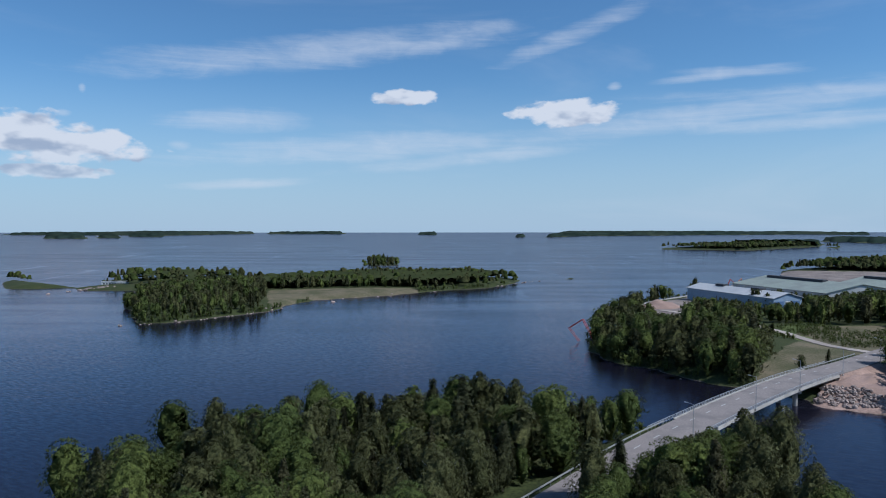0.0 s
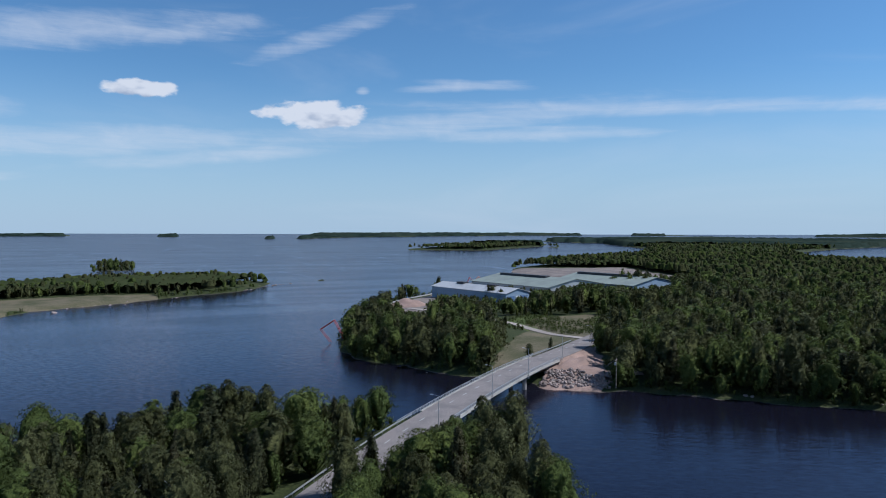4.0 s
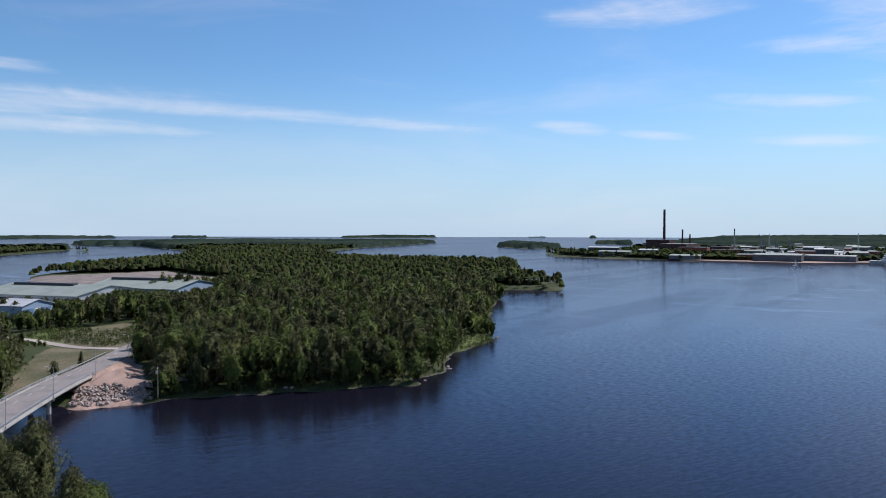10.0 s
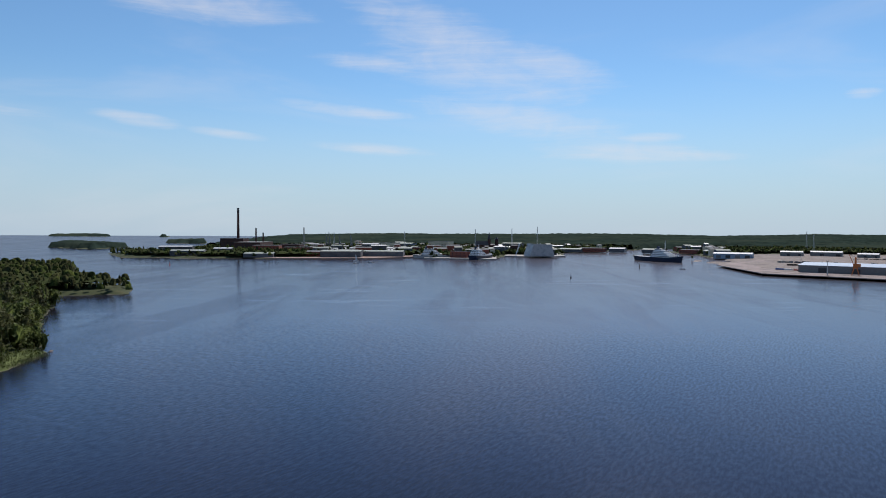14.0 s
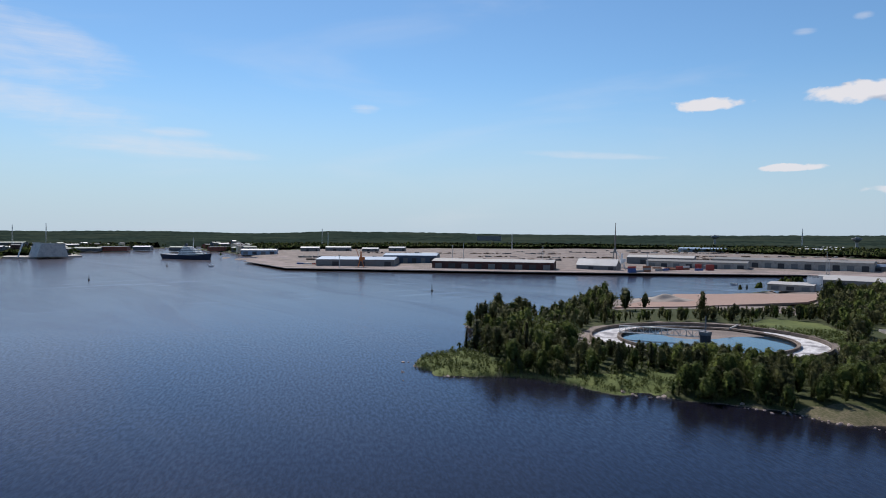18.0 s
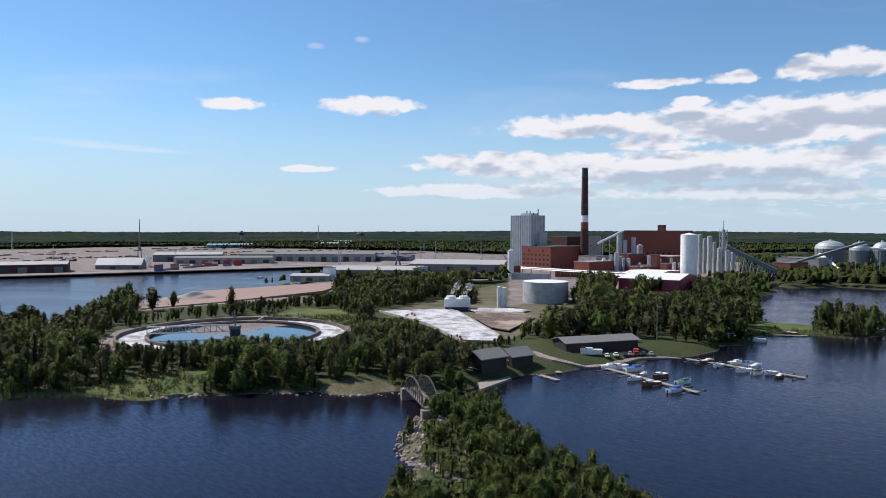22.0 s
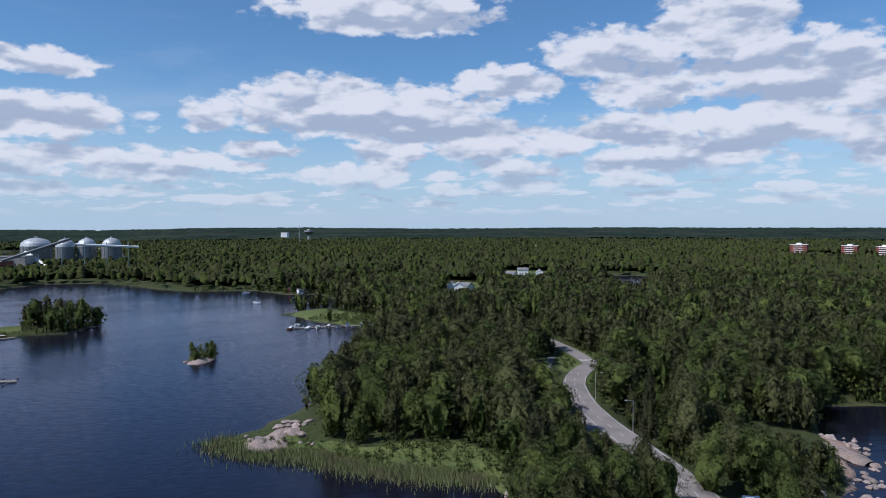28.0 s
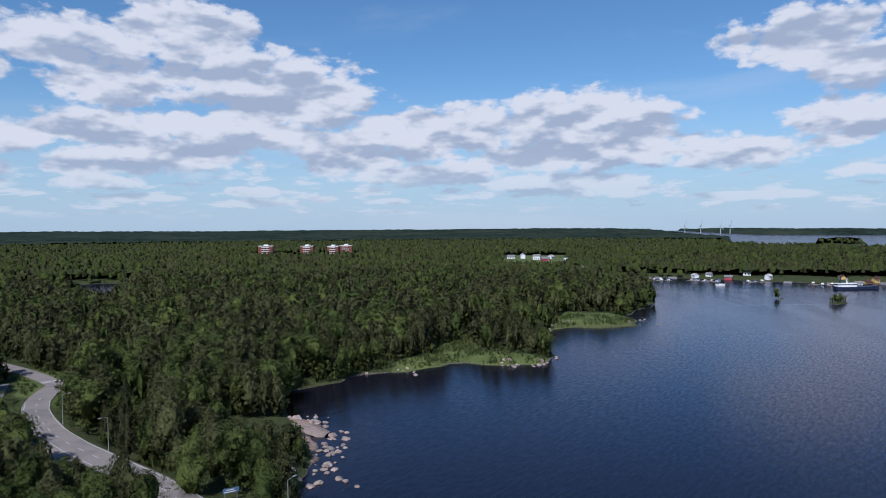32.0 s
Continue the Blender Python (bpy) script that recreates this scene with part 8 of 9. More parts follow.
# rows of timber packs, bales and steel stacks in the storage yard
STACK = [material("stack_" + n, c, 0.85, 0.3, 0.8, 6.0, vary=0.3) for n, c in (("timber", (0.2, 0.14, 0.1)), ("bale", (0.3, 0.29, 0.27)), ("steel", (0.09, 0.09, 0.1)), ("bark", (0.12, 0.085, 0.065)))]
STACK_TEXT = ("long stack of sawn timber packs in the harbour yard", "row of pale wrapped bales in the harbour yard", "dark stack of steel goods in the harbour yard", "dark brown heap of stacked logs in the yard")
YARD_LINES = [[(1169.4, -546.9), (1027, -749.6)], [(1277.8, -738.3), (1022.8, -1099.8)], [(1012.7, -841.7), (817.8, -1034.5)], [(1175.9, -1076.5), (797.8, -1548.4)], [(795.8, -1229.5), (589.8, -1526.8)], [(454.1, -1251.4), (319.9, -1546.5)], [(1063.5, -515.7), (961.9, -604.9)], [(784.3, -1073.6), (549.6, -1298.4)], [(812.8, -1204.5), (426, -1265)], [(738.6, -938.3), (547.2, -1033.5)], [(1125.7, -1333.7), (736.5, -1906)], [(955.1, -732.1), (785.2, -930.5)]]
for a, b in YARD_LINES:
    a, b = Vector(a), Vector(b)
    total, head = (b - a).length, math.degrees(math.atan2((b - a).y, (b - a).x))
    q = rng.uniform(0, 10)
    while q < total - 12:
        w, k = rng.uniform(8, 26), rng.randrange(4)
        p = a.lerp(b, (q + w / 2) / total)
        t = thing("cargo_stack", (p.x, p.y, 3.3), head + rng.uniform(-2, 2), STACK_TEXT[k], "cargo stack", "cargo stacks in the harbour yard")
        n = max(2, int(w / 5))
        for i in range(n):
            h = rng.uniform(2.2, 4.6)
            bx("pack", t, STACK[k], (-w / 2 + w * (i + 0.5) / n, rng.uniform(-0.4, 0.4), 0), (w / n - 0.35, rng.uniform(4, 7), h))
        q += w + rng.choice((2, 3, 4, 14, 30))


def lamp_mast(at, h, label="tall lattice floodlight mast in the harbour"):
    t = thing("light_mast", at, 0, label, "light mast", "floodlight masts of the harbour")
    cy("pole", t, M_GALV, (0, 0, -0.5), 0.55, h, 0.3, 8)
    cy("crown", t, M_STEELDARK, (0, 0, h - 0.6), 1.5, 0.7, seg=10)
    cy("foot", t, M_CONCRETE, (0, 0, -0.6), 1.2, 1.2, seg=10)


for at, r, h in (((809.7, -627.7, 3), 0.81, 30.2), ((723.2, -725.7, 3), 0.83, 30.5), ((970, -492.6, 3), 0.80, 23.1), ((846.1, -461.8, 3), 0.72, 17.8), ((410.9, -909.2, 3), 0.78, 28.8), ((309.3, -985.1, 3), 0.78, 29.8), ((304.1, -1028, 3), 0.80, 32.2), ((278.9, -1229.2, 3), 0.92, 26.1), ((597.5, -800.1, 3), 0.69, 22.3), ((309.7, -971.1, 3), 0.80, 30.6), ((331.4, -738, 3), 0.62, 26.1), ((972.4, -778.7, 3), 0.98, 29.8), ((675.7, -994.2, 3), 0.97, 24.8)):
    lamp_mast(at, h)


def mobile_crane(at, rz, mat, h, reach, label):
    t = thing("harbour_crane", at, rz, label, "crane", "cranes of the harbour")
    for x in (-4, 4):
        for y in (-4, 4):
            rod("leg", t, mat, (x, y, 0), (x * 0.4, y * 0.4, h * 0.35), 0.6)
    bx("portal", t, mat, (0, 0, h * 0.34), (5, 5, 1.5))
    bx("machine_house", t, mat, (-1.5, 0, h * 0.34 + 1.5), (8, 4, 4))
    cy("tower", t, mat, (0, 0, h * 0.34 + 5.5), 1.2, h * 0.3, 0.9, 8)
    top = Vector((reach, 0, h))
    for y in (-0.9, 0.9):
        rod("jib", t, mat, (1.5, y, h * 0.45), top, 0.35)
    for i in range(6):
        k = i / 6
        rod("jib_brace", t, mat, Vector((1.5, -0.9, h * 0.45)).lerp(top, k), Vector((1.5, 0.9, h * 0.45)).lerp(top, k + 0.14), 0.18)
    rod("stay", t, M_DARK, (0, 0, h * 0.64 + 5.5), top, 0.12)


mobile_crane((849.2, -497.3, 3), 60, M_ORANGE, 26, 7, "orange harbour crane on the quay")
mobile_crane((629.7, -786.3, 3), 60, M_WHITE, 25, 8, "white harbour crane behind the tent-roofed hall")
mobile_crane((655.4, -802.5, 3), 130, M_STEELDARK, 64, 30, "tall dark crane with a raised jib")
mobile_crane((312.9, -881.4, 3), 30, M_STEELDARK, 30, 10, "dark angular ship loader on the quay")
mobile_crane((179.5, -961.1, 3), 30, M_STEELDARK, 18, 8, "small dark material handler on the quay")


def ship(at, rz, L, wd, hull, label, tiers=4, bridge_x=0.1, tower=8.0):
    t = thing("ship", at, rz, label, "ship", "ships in the harbour")
    rows = [(-0.5, 0.40, 1.0), (-0.3, 0.5, 0.9), (0.2, 0.5, 0.9), (0.38, 0.34, 1.05), (0.5, 0.03, 1.3)]
    D = wd * 0.36
    v, f = [], []
    for x, w, h in rows:
        v += [(x * L, -w * wd, D * h), (x * L * 0.95, -w * wd * 0.8, -1.5), (x * L * 0.95, w * wd * 0.8, -1.5), (x * L, w * wd, D * h)]
    for i in range(4):
        a, b = 4 * i, 4 * i + 4
        f += [(a, a + 1, b + 1, b), (a + 1, a + 2, b + 2, b + 1), (a + 2, a + 3, b + 3, b + 2), (a, b, b + 3, a + 3)]
    f += [(3, 2, 1, 0), (16, 17, 18, 19)]
    put("hull", solid(("ship_hull", L, wd), hull, v, f), t)
    z = D * 0.9
    for k in range(tiers):
        w = L * (0.42 - 0.075 * k)
        bx("deck_house", t, M_WHITE, (L * bridge_x - 0.02 * L * k, 0, z), (w, wd * (0.86 - 0.08 * k), 3.0))
        bx("window", t, M_PANE, (L * bridge_x - 0.02 * L * k, 0, z + 1.5), (w + 0.1, wd * (0.86 - 0.08 * k) + 0.1, 0.8))
        z += 3.0
    cy("funnel", t, M_HULLBLUE, (L * bridge_x - L * 0.12, 0, z - 3.0), wd * 0.13, 8, wd * 0.1, 12)
    cy("mast", t, M_WHITE, (L * bridge_x + 0.03 * L, 0, z), 0.6, tower, 0.25, 8)
    for k in range(3):
        bx("yard", t, M_GALV, (L * bridge_x + 0.03 * L, 0, z + tower * (0.4 + 0.2 * k)), (0.4, 5 - k, 0.3))
    rod("crane_jib", t, M_STEELDARK, (-L * 0.3, 0, D), (-L * 0.42, 0, D + 9), 0.5)
    return t


ship((1279, -391.5, 0), 205, 118, 24, M_HULLBLUE, "dark-hulled icebreaker with a tall white deckhouse", 5, 0.1, 16)
ship((1373.1, 14.6, 0), 275, 92, 20, M_STEEL, "pale grey vessel with a white deckhouse at the quay", 4, -0.1, 9)
ship((1343.1, -72.4, 0), 330, 80, 22, M_HULLBLUE, "black-hulled vessel seen end on at the quay", 4, -0.2, 10)
heap("log_pile", (320.7, -448.5, 4), 60, 20, 6, M_YARD, "pale brown heap of bark and logs", 6.6, 60, "bark heap")
slab("log_field", [(312.1, -382.4), (287.3, -429.7), (253.9, -531.6), (272.4, -627), (348.8, -504.3)], 4.7, M_GRAVEL, "bare reddish-brown storage ground", "ground", thick=1.5)


# ---- the town and works on the far shore ----
for at, r, h, mat, label in (((1751.3, 512.7, 4), 3.62, 103.3, M_BRICKDARK, "very tall dark factory chimney"), ((1715.7, 458.9, 4), 2.40, 54, M_BRICKDARK, "slim dark factory chimney"), ((1720, 442.6, 4), 2.27, 42.7, M_BRICKDARK, "short dark factory chimney"), ((1792.1, 357.1, 4), 1.91, 55.8, M_CONCRETE, "slim pale factory chimney")):
    t = thing("factory_chimney", at, 0, label, "chimney", "chimneys of the works")
    cy("shaft", t, mat, (0, 0, -1), r, h * 0.9 + 1, r * 0.72, 18)
    cy("crown", t, M_DARK, (0, 0, h * 0.9), r * 0.78, h * 0.1, r * 0.72, 18)
    cy("plinth", t, M_BRICKDARK, (0, 0, -1), r * 1.3, 6, r * 1.2, 18)
TOWN = [
    [((1486.3, 565.7, 3), -80.3, 67, 28.7, 18.6, 1), ((1404, 510.6, 3), -79.1, 63.7, 42.5, 11.7, 0), ((1718, 511.5, 3), -94, 57, 41.9, 36.6, 2), ((1682.7, 454.3, 3), -90.3, 59.9, 121.8, 26.8, 2), ((1537.3, 386.6, 3), -86.8, 57.4, 36.8, 21.3, 3), ((1585.9, 344.1, 3), -93.4, 46.8, 35.5, 23.1, 2), ((1479, 464, 3), -83.1, 36.9, 35.6, 14.6, 1), ((1352.5, 354.4, 3), -84.3, 55.6, 40.6, 7.7, 0), ((1520.1, 311.9, 3), -91.5, 69.7, 30.1, 17.2, 3), ((1570.8, 259.6, 3), -93.4, 52, 37.2, 13.9, 0)],
    [((1378.2, 198.8, 3), -89.2, 77.2, 65.3, 13.1, 0), ((1410.8, 121.5, 3), -92.7, 82.5, 32.5, 11.2, 0), ((1589.7, 164, 3), -99.6, 36.9, 29.8, 24.1, 1), ((1718.1, 133, 3), -101.2, 46.8, 26.6, 24.6, 4), ((1580.4, 76.1, 3), -98, 50.6, 36.3, 16.2, 3), ((1830.9, 99.1, 3), -102.3, 44.8, 56.8, 20.1, 0), ((1355, -31, 3), -116.8, 34.9, 14.9, 13.8, 3), ((1713, 7.6, 3), -105.5, 55.4, 31.1, 29.5, 4), ((1801.3, -176, 3), -111.2, 49.1, 31.4, 22.2, 0), ((1548.3, -123.7, 3), -109.9, 24.3, 18.2, 19.2, 1)],
    [((1739.9, -367.5, 3), -110.8, 62.1, 53.3, 10.4, 3), ((1748.3, -432.7, 3), -112.4, 36.6, 52.8, 9.1, 1), ((1719.7, -309, 3), -109, 56.2, 44.7, 7.8, 0), ((1653.8, -489.1, 3), -115, 39.3, 48.4, 9.8, 0), ((1642, -574.9, 3), -117.9, 43.1, 46.2, 9.6, 3), ((1549, -590.6, 3), -119.3, 29.9, 42.8, 10.2, 0), ((1413.7, -563.3, 3), -120.3, 36, 38.4, 9.2, 1)]]
LOOKS = ((M_SHED, M_GREENROOF, "long dark grey harbour store with a low roof"), (M_SHED, M_WHITEROOF, "grey sheet-metal hall with a pale roof"), (M_BRICKDARK, M_ROOFFELT, "dark brick factory block"), (M_BRICK, M_ROOFFELT, "red-brown brick works building"), (M_CREAM, M_ROOFFELT, "pale plastered town block"))
for row in TOWN:
    for at, turn, w, d, h, k in row:
        wall, roof, label = LOOKS[k]
        h *= 0.8
        spot = (at, turn, w, d, h)
        hall("town_building", spot, label, "building", wall, roof, 0 if k in (2, 3, 4) else 1.8, "x", 0.4, group="buildings of the far town",
             windows=[("f", 3 + 4 * s, max(3, int(w / 7)), 2.6, 1.8) for s in range(int(h / 5)) if k > 1])
rng = random.Random(17)
for i in range(230):
    az, dist = rng.uniform(-112, -78.5), rng.uniform(1380, 2000)
    x, y = dist * math.sin(radians(-az)), dist * math.cos(radians(az))
    if shore_distance(np.array([(x, y)]))[0] < 12:
        continue
    k = rng.choice((0, 0, 1, 2, 3, 3, 4))
    wall, roof, label = LOOKS[k]
    w, d, h = rng.uniform(10, 34), rng.uniform(9, 16), rng.uniform(7, 13) + 5 * (rng.random() < 0.15)
    hall("town_building", ((x, y, 4), rng.uniform(-30, 30) - az, w, d, h), label, "building", wall, roof, rng.uniform(1.2, 2.6), "x", 0.4, group="buildings of the far town")

# a white ship hall with a slanting gable
at = (1429, -193, 3)
slip = thing("building_hall", at, 190, "large white slant-fronted shipbuilding hall", "hall")
prism("wall", slip, M_TANK, [(-26, 0), (26, 0), (20, 21), (-18, 24)], 44)
prism("roof", slip, M_WHITEROOF, [(-19, 24.02), (21, 21.02), (21, 22.4), (-19, 25.6)], 45)
for y in (-22.4, 22.4):
    prism("gable_frame", slip, M_WHITE, [(-27.5, 0), (-25.5, 0), (-17.5, 24), (-19.5, 25.8)], 1.2, (0, y, 0))
for i in range(6):
    for j in range(4):
        bx("window", slip, M_PANE, (-25.4 + 1.9 * j, -17.5 + 7 * i, 2.5 + 5.4 * j), (1.2, 5.8, 4.2))
slab("pier", [(1459.8, -125.6), (1417.1, -175.5), (1461.8, -252.9), (1580.4, -254.7), (1587.7, -148.6)], 2.6, M_CONCRETE, "concrete pier by the shipbuilding hall", "pier", thick=4)
slab("pier", [(1333.1, 358.3), (1305.7, 306.5), (1320, 135.2), (1420.9, 40.9), (1540.9, 46.8), (1410.5, 331.1)], 2.4, M_GRAVEL, "long reddish quay in front of the works", "pier", thick=4)
slab("pier", [(1342.2, 38.6), (1302, -97.2), (1455.8, -108.6), (1450, 38.3)], 2.4, M_CONCRETE, "quay of the far harbour", "pier", thick=4)

# church spire, cranes, masts and water towers on the skyline
at, r, h = (1724.5, -106.7, 4), 3.47, 47.4
church = thing("church", at, 0, "dark brick church with a pointed spire", "church")
bx("nave", church, M_BRICKDARK, (0, 14, -1), (14, 30, 16))
prism("nave_roof", church, M_DARK, [(-8, 15), (8, 15), (0, 24)], 31, (0, 14, 0), 90)
bx("tower", church, M_BRICKDARK, (0, -4, -1), (7, 7, h * 0.62))
cy("spire", church, M_DARK, (0, -4, h * 0.62 - 1), 4.4, h * 0.38, 0.15, 8)
at, r, h = (1730.3, -129.6, 4), 3.47, 40.7
dome = thing("domed_church", at, 0, "dark church with a domed lantern", "church")
bx("nave", dome, M_BRICKDARK, (0, 6, -1), (12, 22, 15))
cy("drum", dome, M_BRICKDARK, (0, 0, 10), 4.2, h * 0.45, seg=16)
cy("dome", dome, M_DARK, (0, 0, 10 + h * 0.45), 4.6, 5, 1.0, 16)
cy("cross", dome, M_DARK, (0, 0, 15 + h * 0.45), 0.3, 5, seg=6)


def radio_mast(at, h, label="thin lattice radio mast on the skyline"):
    t = thing("radio_mast", at, 0, label, "mast", "radio masts on the skyline")
    for k in range(3):
        q = radians(120 * k)
        rod("leg", t, M_GALV, (2.2 * math.cos(q), 2.2 * math.sin(q), -1), (0.3 * math.cos(q), 0.3 * math.sin(q), h), 0.35, 5)
    for k in range(8):
        z, s = h * (k + 0.5) / 8.5, 2.2 - 1.9 * (k + 0.5) / 8.5
        cy("hoop", t, M_GALV, (0, 0, z), s + 0.35, 0.5, seg=6)


for at, r, h in (((1716.9, -76.5, 4), 1.38, 52.7), ((1740, -168, 4), 1.39, 55.7), ((1756.5, -233.2, 4), 1.40, 60), ((1761.4, 98.4, 4), 1.43, 46.5), ((1636.8, -843.4, 4), 1.34, 50.4), ((1627.8, -855.2, 4), 1.35, 43.4), ((1339.2, -1231.9, 4), 1.46, 42.3), ((1070.9, -2203.4, 4), 2.03, 60), ((953.4, -1959.7, 4), 1.62, 49.6), ((-987.7, -1611.7, 4), 1.53, 46.1), ((1717.6, 268.6, 4), 1.40, 44.7)):
    radio_mast(at, h)


def water_tower(at, h, label="mushroom-shaped concrete water tower above the woods"):
    t = thing("water_tower", at, 0, label, "water tower", "water towers on the skyline")
    cy("stem", t, M_CONCRETE, (0, 0, -1), 4.0, h * 0.72 + 1, 3.4, 20)
    cy("bowl", t, M_STEELDARK, (0, 0, h * 0.62), 4.0, h * 0.2, 13, 28)
    cy("lid", t, M_STEELDARK, (0, 0, h * 0.82), 13, h * 0.1, 12, 28)
    cy("cap", t, M_CONCRETE, (0, 0, h * 0.92), 5, h * 0.08, 4, 16)


for at, r, h in (((822.1, -1983.5, 4), 8.17, 38.2), ((1267.7, -2040.6, 4), 5.09, 38.4), ((-1004.8, -1592.3, 4), 7.61, 38.7)):
    water_tower(at, h)
for at, r, h in (((1630.6, 265, 4), 2.00, 45.2), ((1636.3, 242.4, 4), 2.67, 42.6), ((1642.9, 216.4, 4), 2.68, 41.3), ((1629, 271.5, 4), 2.00, 43.8)):
    mobile_crane(at, 20, M_STEELDARK, h, h * 0.3, "dark harbour crane on the far skyline")
hall("dark_block", ((1896.7, -1634.9, 4), -136.7, 83.8, 23, 27.9), "long dark apartment block on the skyline", "building", M_STEELDARK, M_DARK)
hall("town_building", ((-1137.3, -1940, 5), 129.5, 20.1, 20.2, 24.6), "white silo block on the skyline", "building", M_WHITE, M_WHITEROOF)

# buoys and small craft on the strait
def buoy(at, mat, label):
    t = thing("buoy", at, 0, label, "buoy", "navigation buoys")
    cy("float", t, mat, (0, 0, -0.5), 1.1, 1.3, seg=12)
    cy("pillar", t, mat, (0, 0, 0.8), 0.45, 4.2, 0.25, 8)
    cy("topmark", t, M_DARK, (0, 0, 5.0), 0.6, 0.9, 0.05, 8)


for at, mat, label in (((524.7, -383, 0), M_DARK, "dark green spar buoy in the channel"), ((1091.9, -304.1, 0), M_DARK, "dark spar buoy in the channel"), ((832.3, -150.5, 0), M_DARK, "dark spar buoy in the strait"), ((1062.5, -295.9, 0), M_DARK, "dark spar buoy in the strait"), ((1160.4, 339.7, 0), M_DARK, "dark spar buoy in the strait"), ((1083.1, 423.1, 0), M_RED, "red spar buoy in the strait"), ((1209.9, 309.7, 0), M_DARK, "dark spar buoy in the strait")):
    buoy(at, mat, label)
for at, rz, s in (((1188.2, 124.5, 0), 100, 9), ((1163.5, 146.6, 0), 80, 7), ((1020.4, -346.2, 0), 60, 8), ((411.1, -698.9, 0), 30, 7)):
    boat((at[0], at[1], 0.15), rz, s, HULL_W, None, True, "small motor boat under way on the strait", "boats on the strait")
for at in ((1354, 210.6, 0), (1239.7, 155.9, 0)):
    t = thing("sailing_boat", (at[0], at[1], 0.1), 70, "white sailing boat with raised sails", "sailing boat", "boats on the strait")
    prism("hull", t, HULL_W, [(-4.5, 0.9), (-4, -0.3), (4, -0.3), (5, 1.0)], 2.2, (0, 0, 0), 90)
    cy("mast", t, M_GALV, (0, 0, 0.8), 0.1, 12, 0.06, 6)
    put("sail", solid(("sail",), M_WHITE, [(0.2, 0, 2), (-4, 0.4, 2), (0.2, 0, 12.5), (0.2, 0.04, 2), (-4, 0.45, 2), (0.2, 0.04, 12.5)], [(0, 1, 2), (5, 4, 3), (0, 3, 4, 1), (1, 4, 5, 2), (2, 5, 3, 0)]), t)


# ---- houses and flats among the trees ----
def house(at, rz, wall, roof, w, d, h, label, group="houses among the trees"):
    z = zground(at[0], at[1])
    t = hall("house", ((at[0], at[1], z), rz, w, d, h), label, "house", wall, roof, d * 0.32, "x", 0.5, group=group,
             windows=[(s, 1.0 + 2.8 * k, max(2, int((w if s in "fb" else d) / 3.5)), 1.2, 1.3) for k in range(max(1, int(h / 3))) for s in "fb"])
    bx("chimney_stack", t, M_BRICK, (w * 0.15, 0.6, h + d * 0.2), (0.7, 0.7, d * 0.18 + 0.8))
    door = bx("door", t, M_WOOD, (w * 0.3, -d / 2 - 0.06, 0), (1.0, 0.12, 2.05))
    bx("door_handle", door, M_GALV, (0.36, -0.1, 1.0), (0.14, 0.08, 0.04))


PALETTE = ((M_WHITE, M_ROOFFELT, "white wooden house with a grey roof"), (M_CREAM, M_BRICKDARK, "cream house with a dark red roof"), (M_REDWALL, M_ROOFFELT, "red wooden house with a grey roof"), (M_YELLOW, M_BRICKDARK, "yellow wooden house by the shore"), (M_WHITE, M_WHITEROOF, "white house with a pale metal roof"))
VILLAS = [
    [((-385.4, -394.5, 6), 4), ((-403.6, -404, 6), 0), ((-402.3, -419.9, 6), 0), ((-539, -475.1, 6), 0), ((-578.3, -470.4, 6), 4), ((-559.4, -477.5, 6), 0), ((-838.3, -956.1, 6), 2), ((-404.3, -557.1, 6), 0), ((-1109.8, -910, 6), 4)],
    [((-1069.8, -7.4, 5), 0), ((-1069, 9.7, 5), 4), ((-1034.7, 29.9, 5), 0), ((-1067.1, 51.9, 5), 4), ((-1003, 40.8, 5), 2), ((-849.6, 0.9, 5), 3), ((-921.4, -32.2, 5), 0), ((-945, 68.2, 5), 4), ((-808.2, -21.8, 5), 0), ((-827.4, 75.9, 5), 0)],
    [((-739.6, 125.2, 3), 4), ((-747.6, 138, 3), 0), ((-747.6, 146.6, 3), 0), ((-747.7, 160.9, 3), 2), ((-747.7, 183.6, 3), 4), ((-747.8, 197.7, 3), 0), ((-732.4, 212.9, 3), 2), ((-747.9, 235.3, 3), 0), ((-717.8, 246.1, 3), 4), ((-690.1, 254.5, 3), 2), ((-677.5, 287.1, 3), 0), ((-704.2, 308.6, 3), 3), ((-677.8, 311.8, 3), 0), ((-690.9, 325.3, 3), 3), ((-697.7, 336, 3), 3), ((-678.1, 333.9, 3), 0), ((-816.8, 267.9, 3), 0), ((-835.9, 294, 3), 4)],
    [((-303, -511.9, 4), 2), ((-306, -497.7, 4), 0), ((-344.9, -698.6, 4), 0)],
    [((-443, -1438.6, 6), 0), ((-472.1, -1431, 6), 2), ((-531.6, -1491, 6), 0), ((-622.8, -1467.1, 6), 4), ((-647, -1460.8, 6), 2), ((-683.4, -1451.2, 6), 0), ((-737.5, -1477.5, 6), 2)]]
rng = random.Random(3)
for row in VILLAS:
    for at, k in row:
        wall, roof, label = PALETTE[k]
        small = 0.62 if row is VILLAS[2] else 0.55 if row is VILLAS[3] else 1.0
        house(at, rng.uniform(0, 180), wall, roof, small * rng.uniform(8, 12), small * rng.uniform(6, 8), small * rng.choice((3.0, 3.0, 5.4)), label)
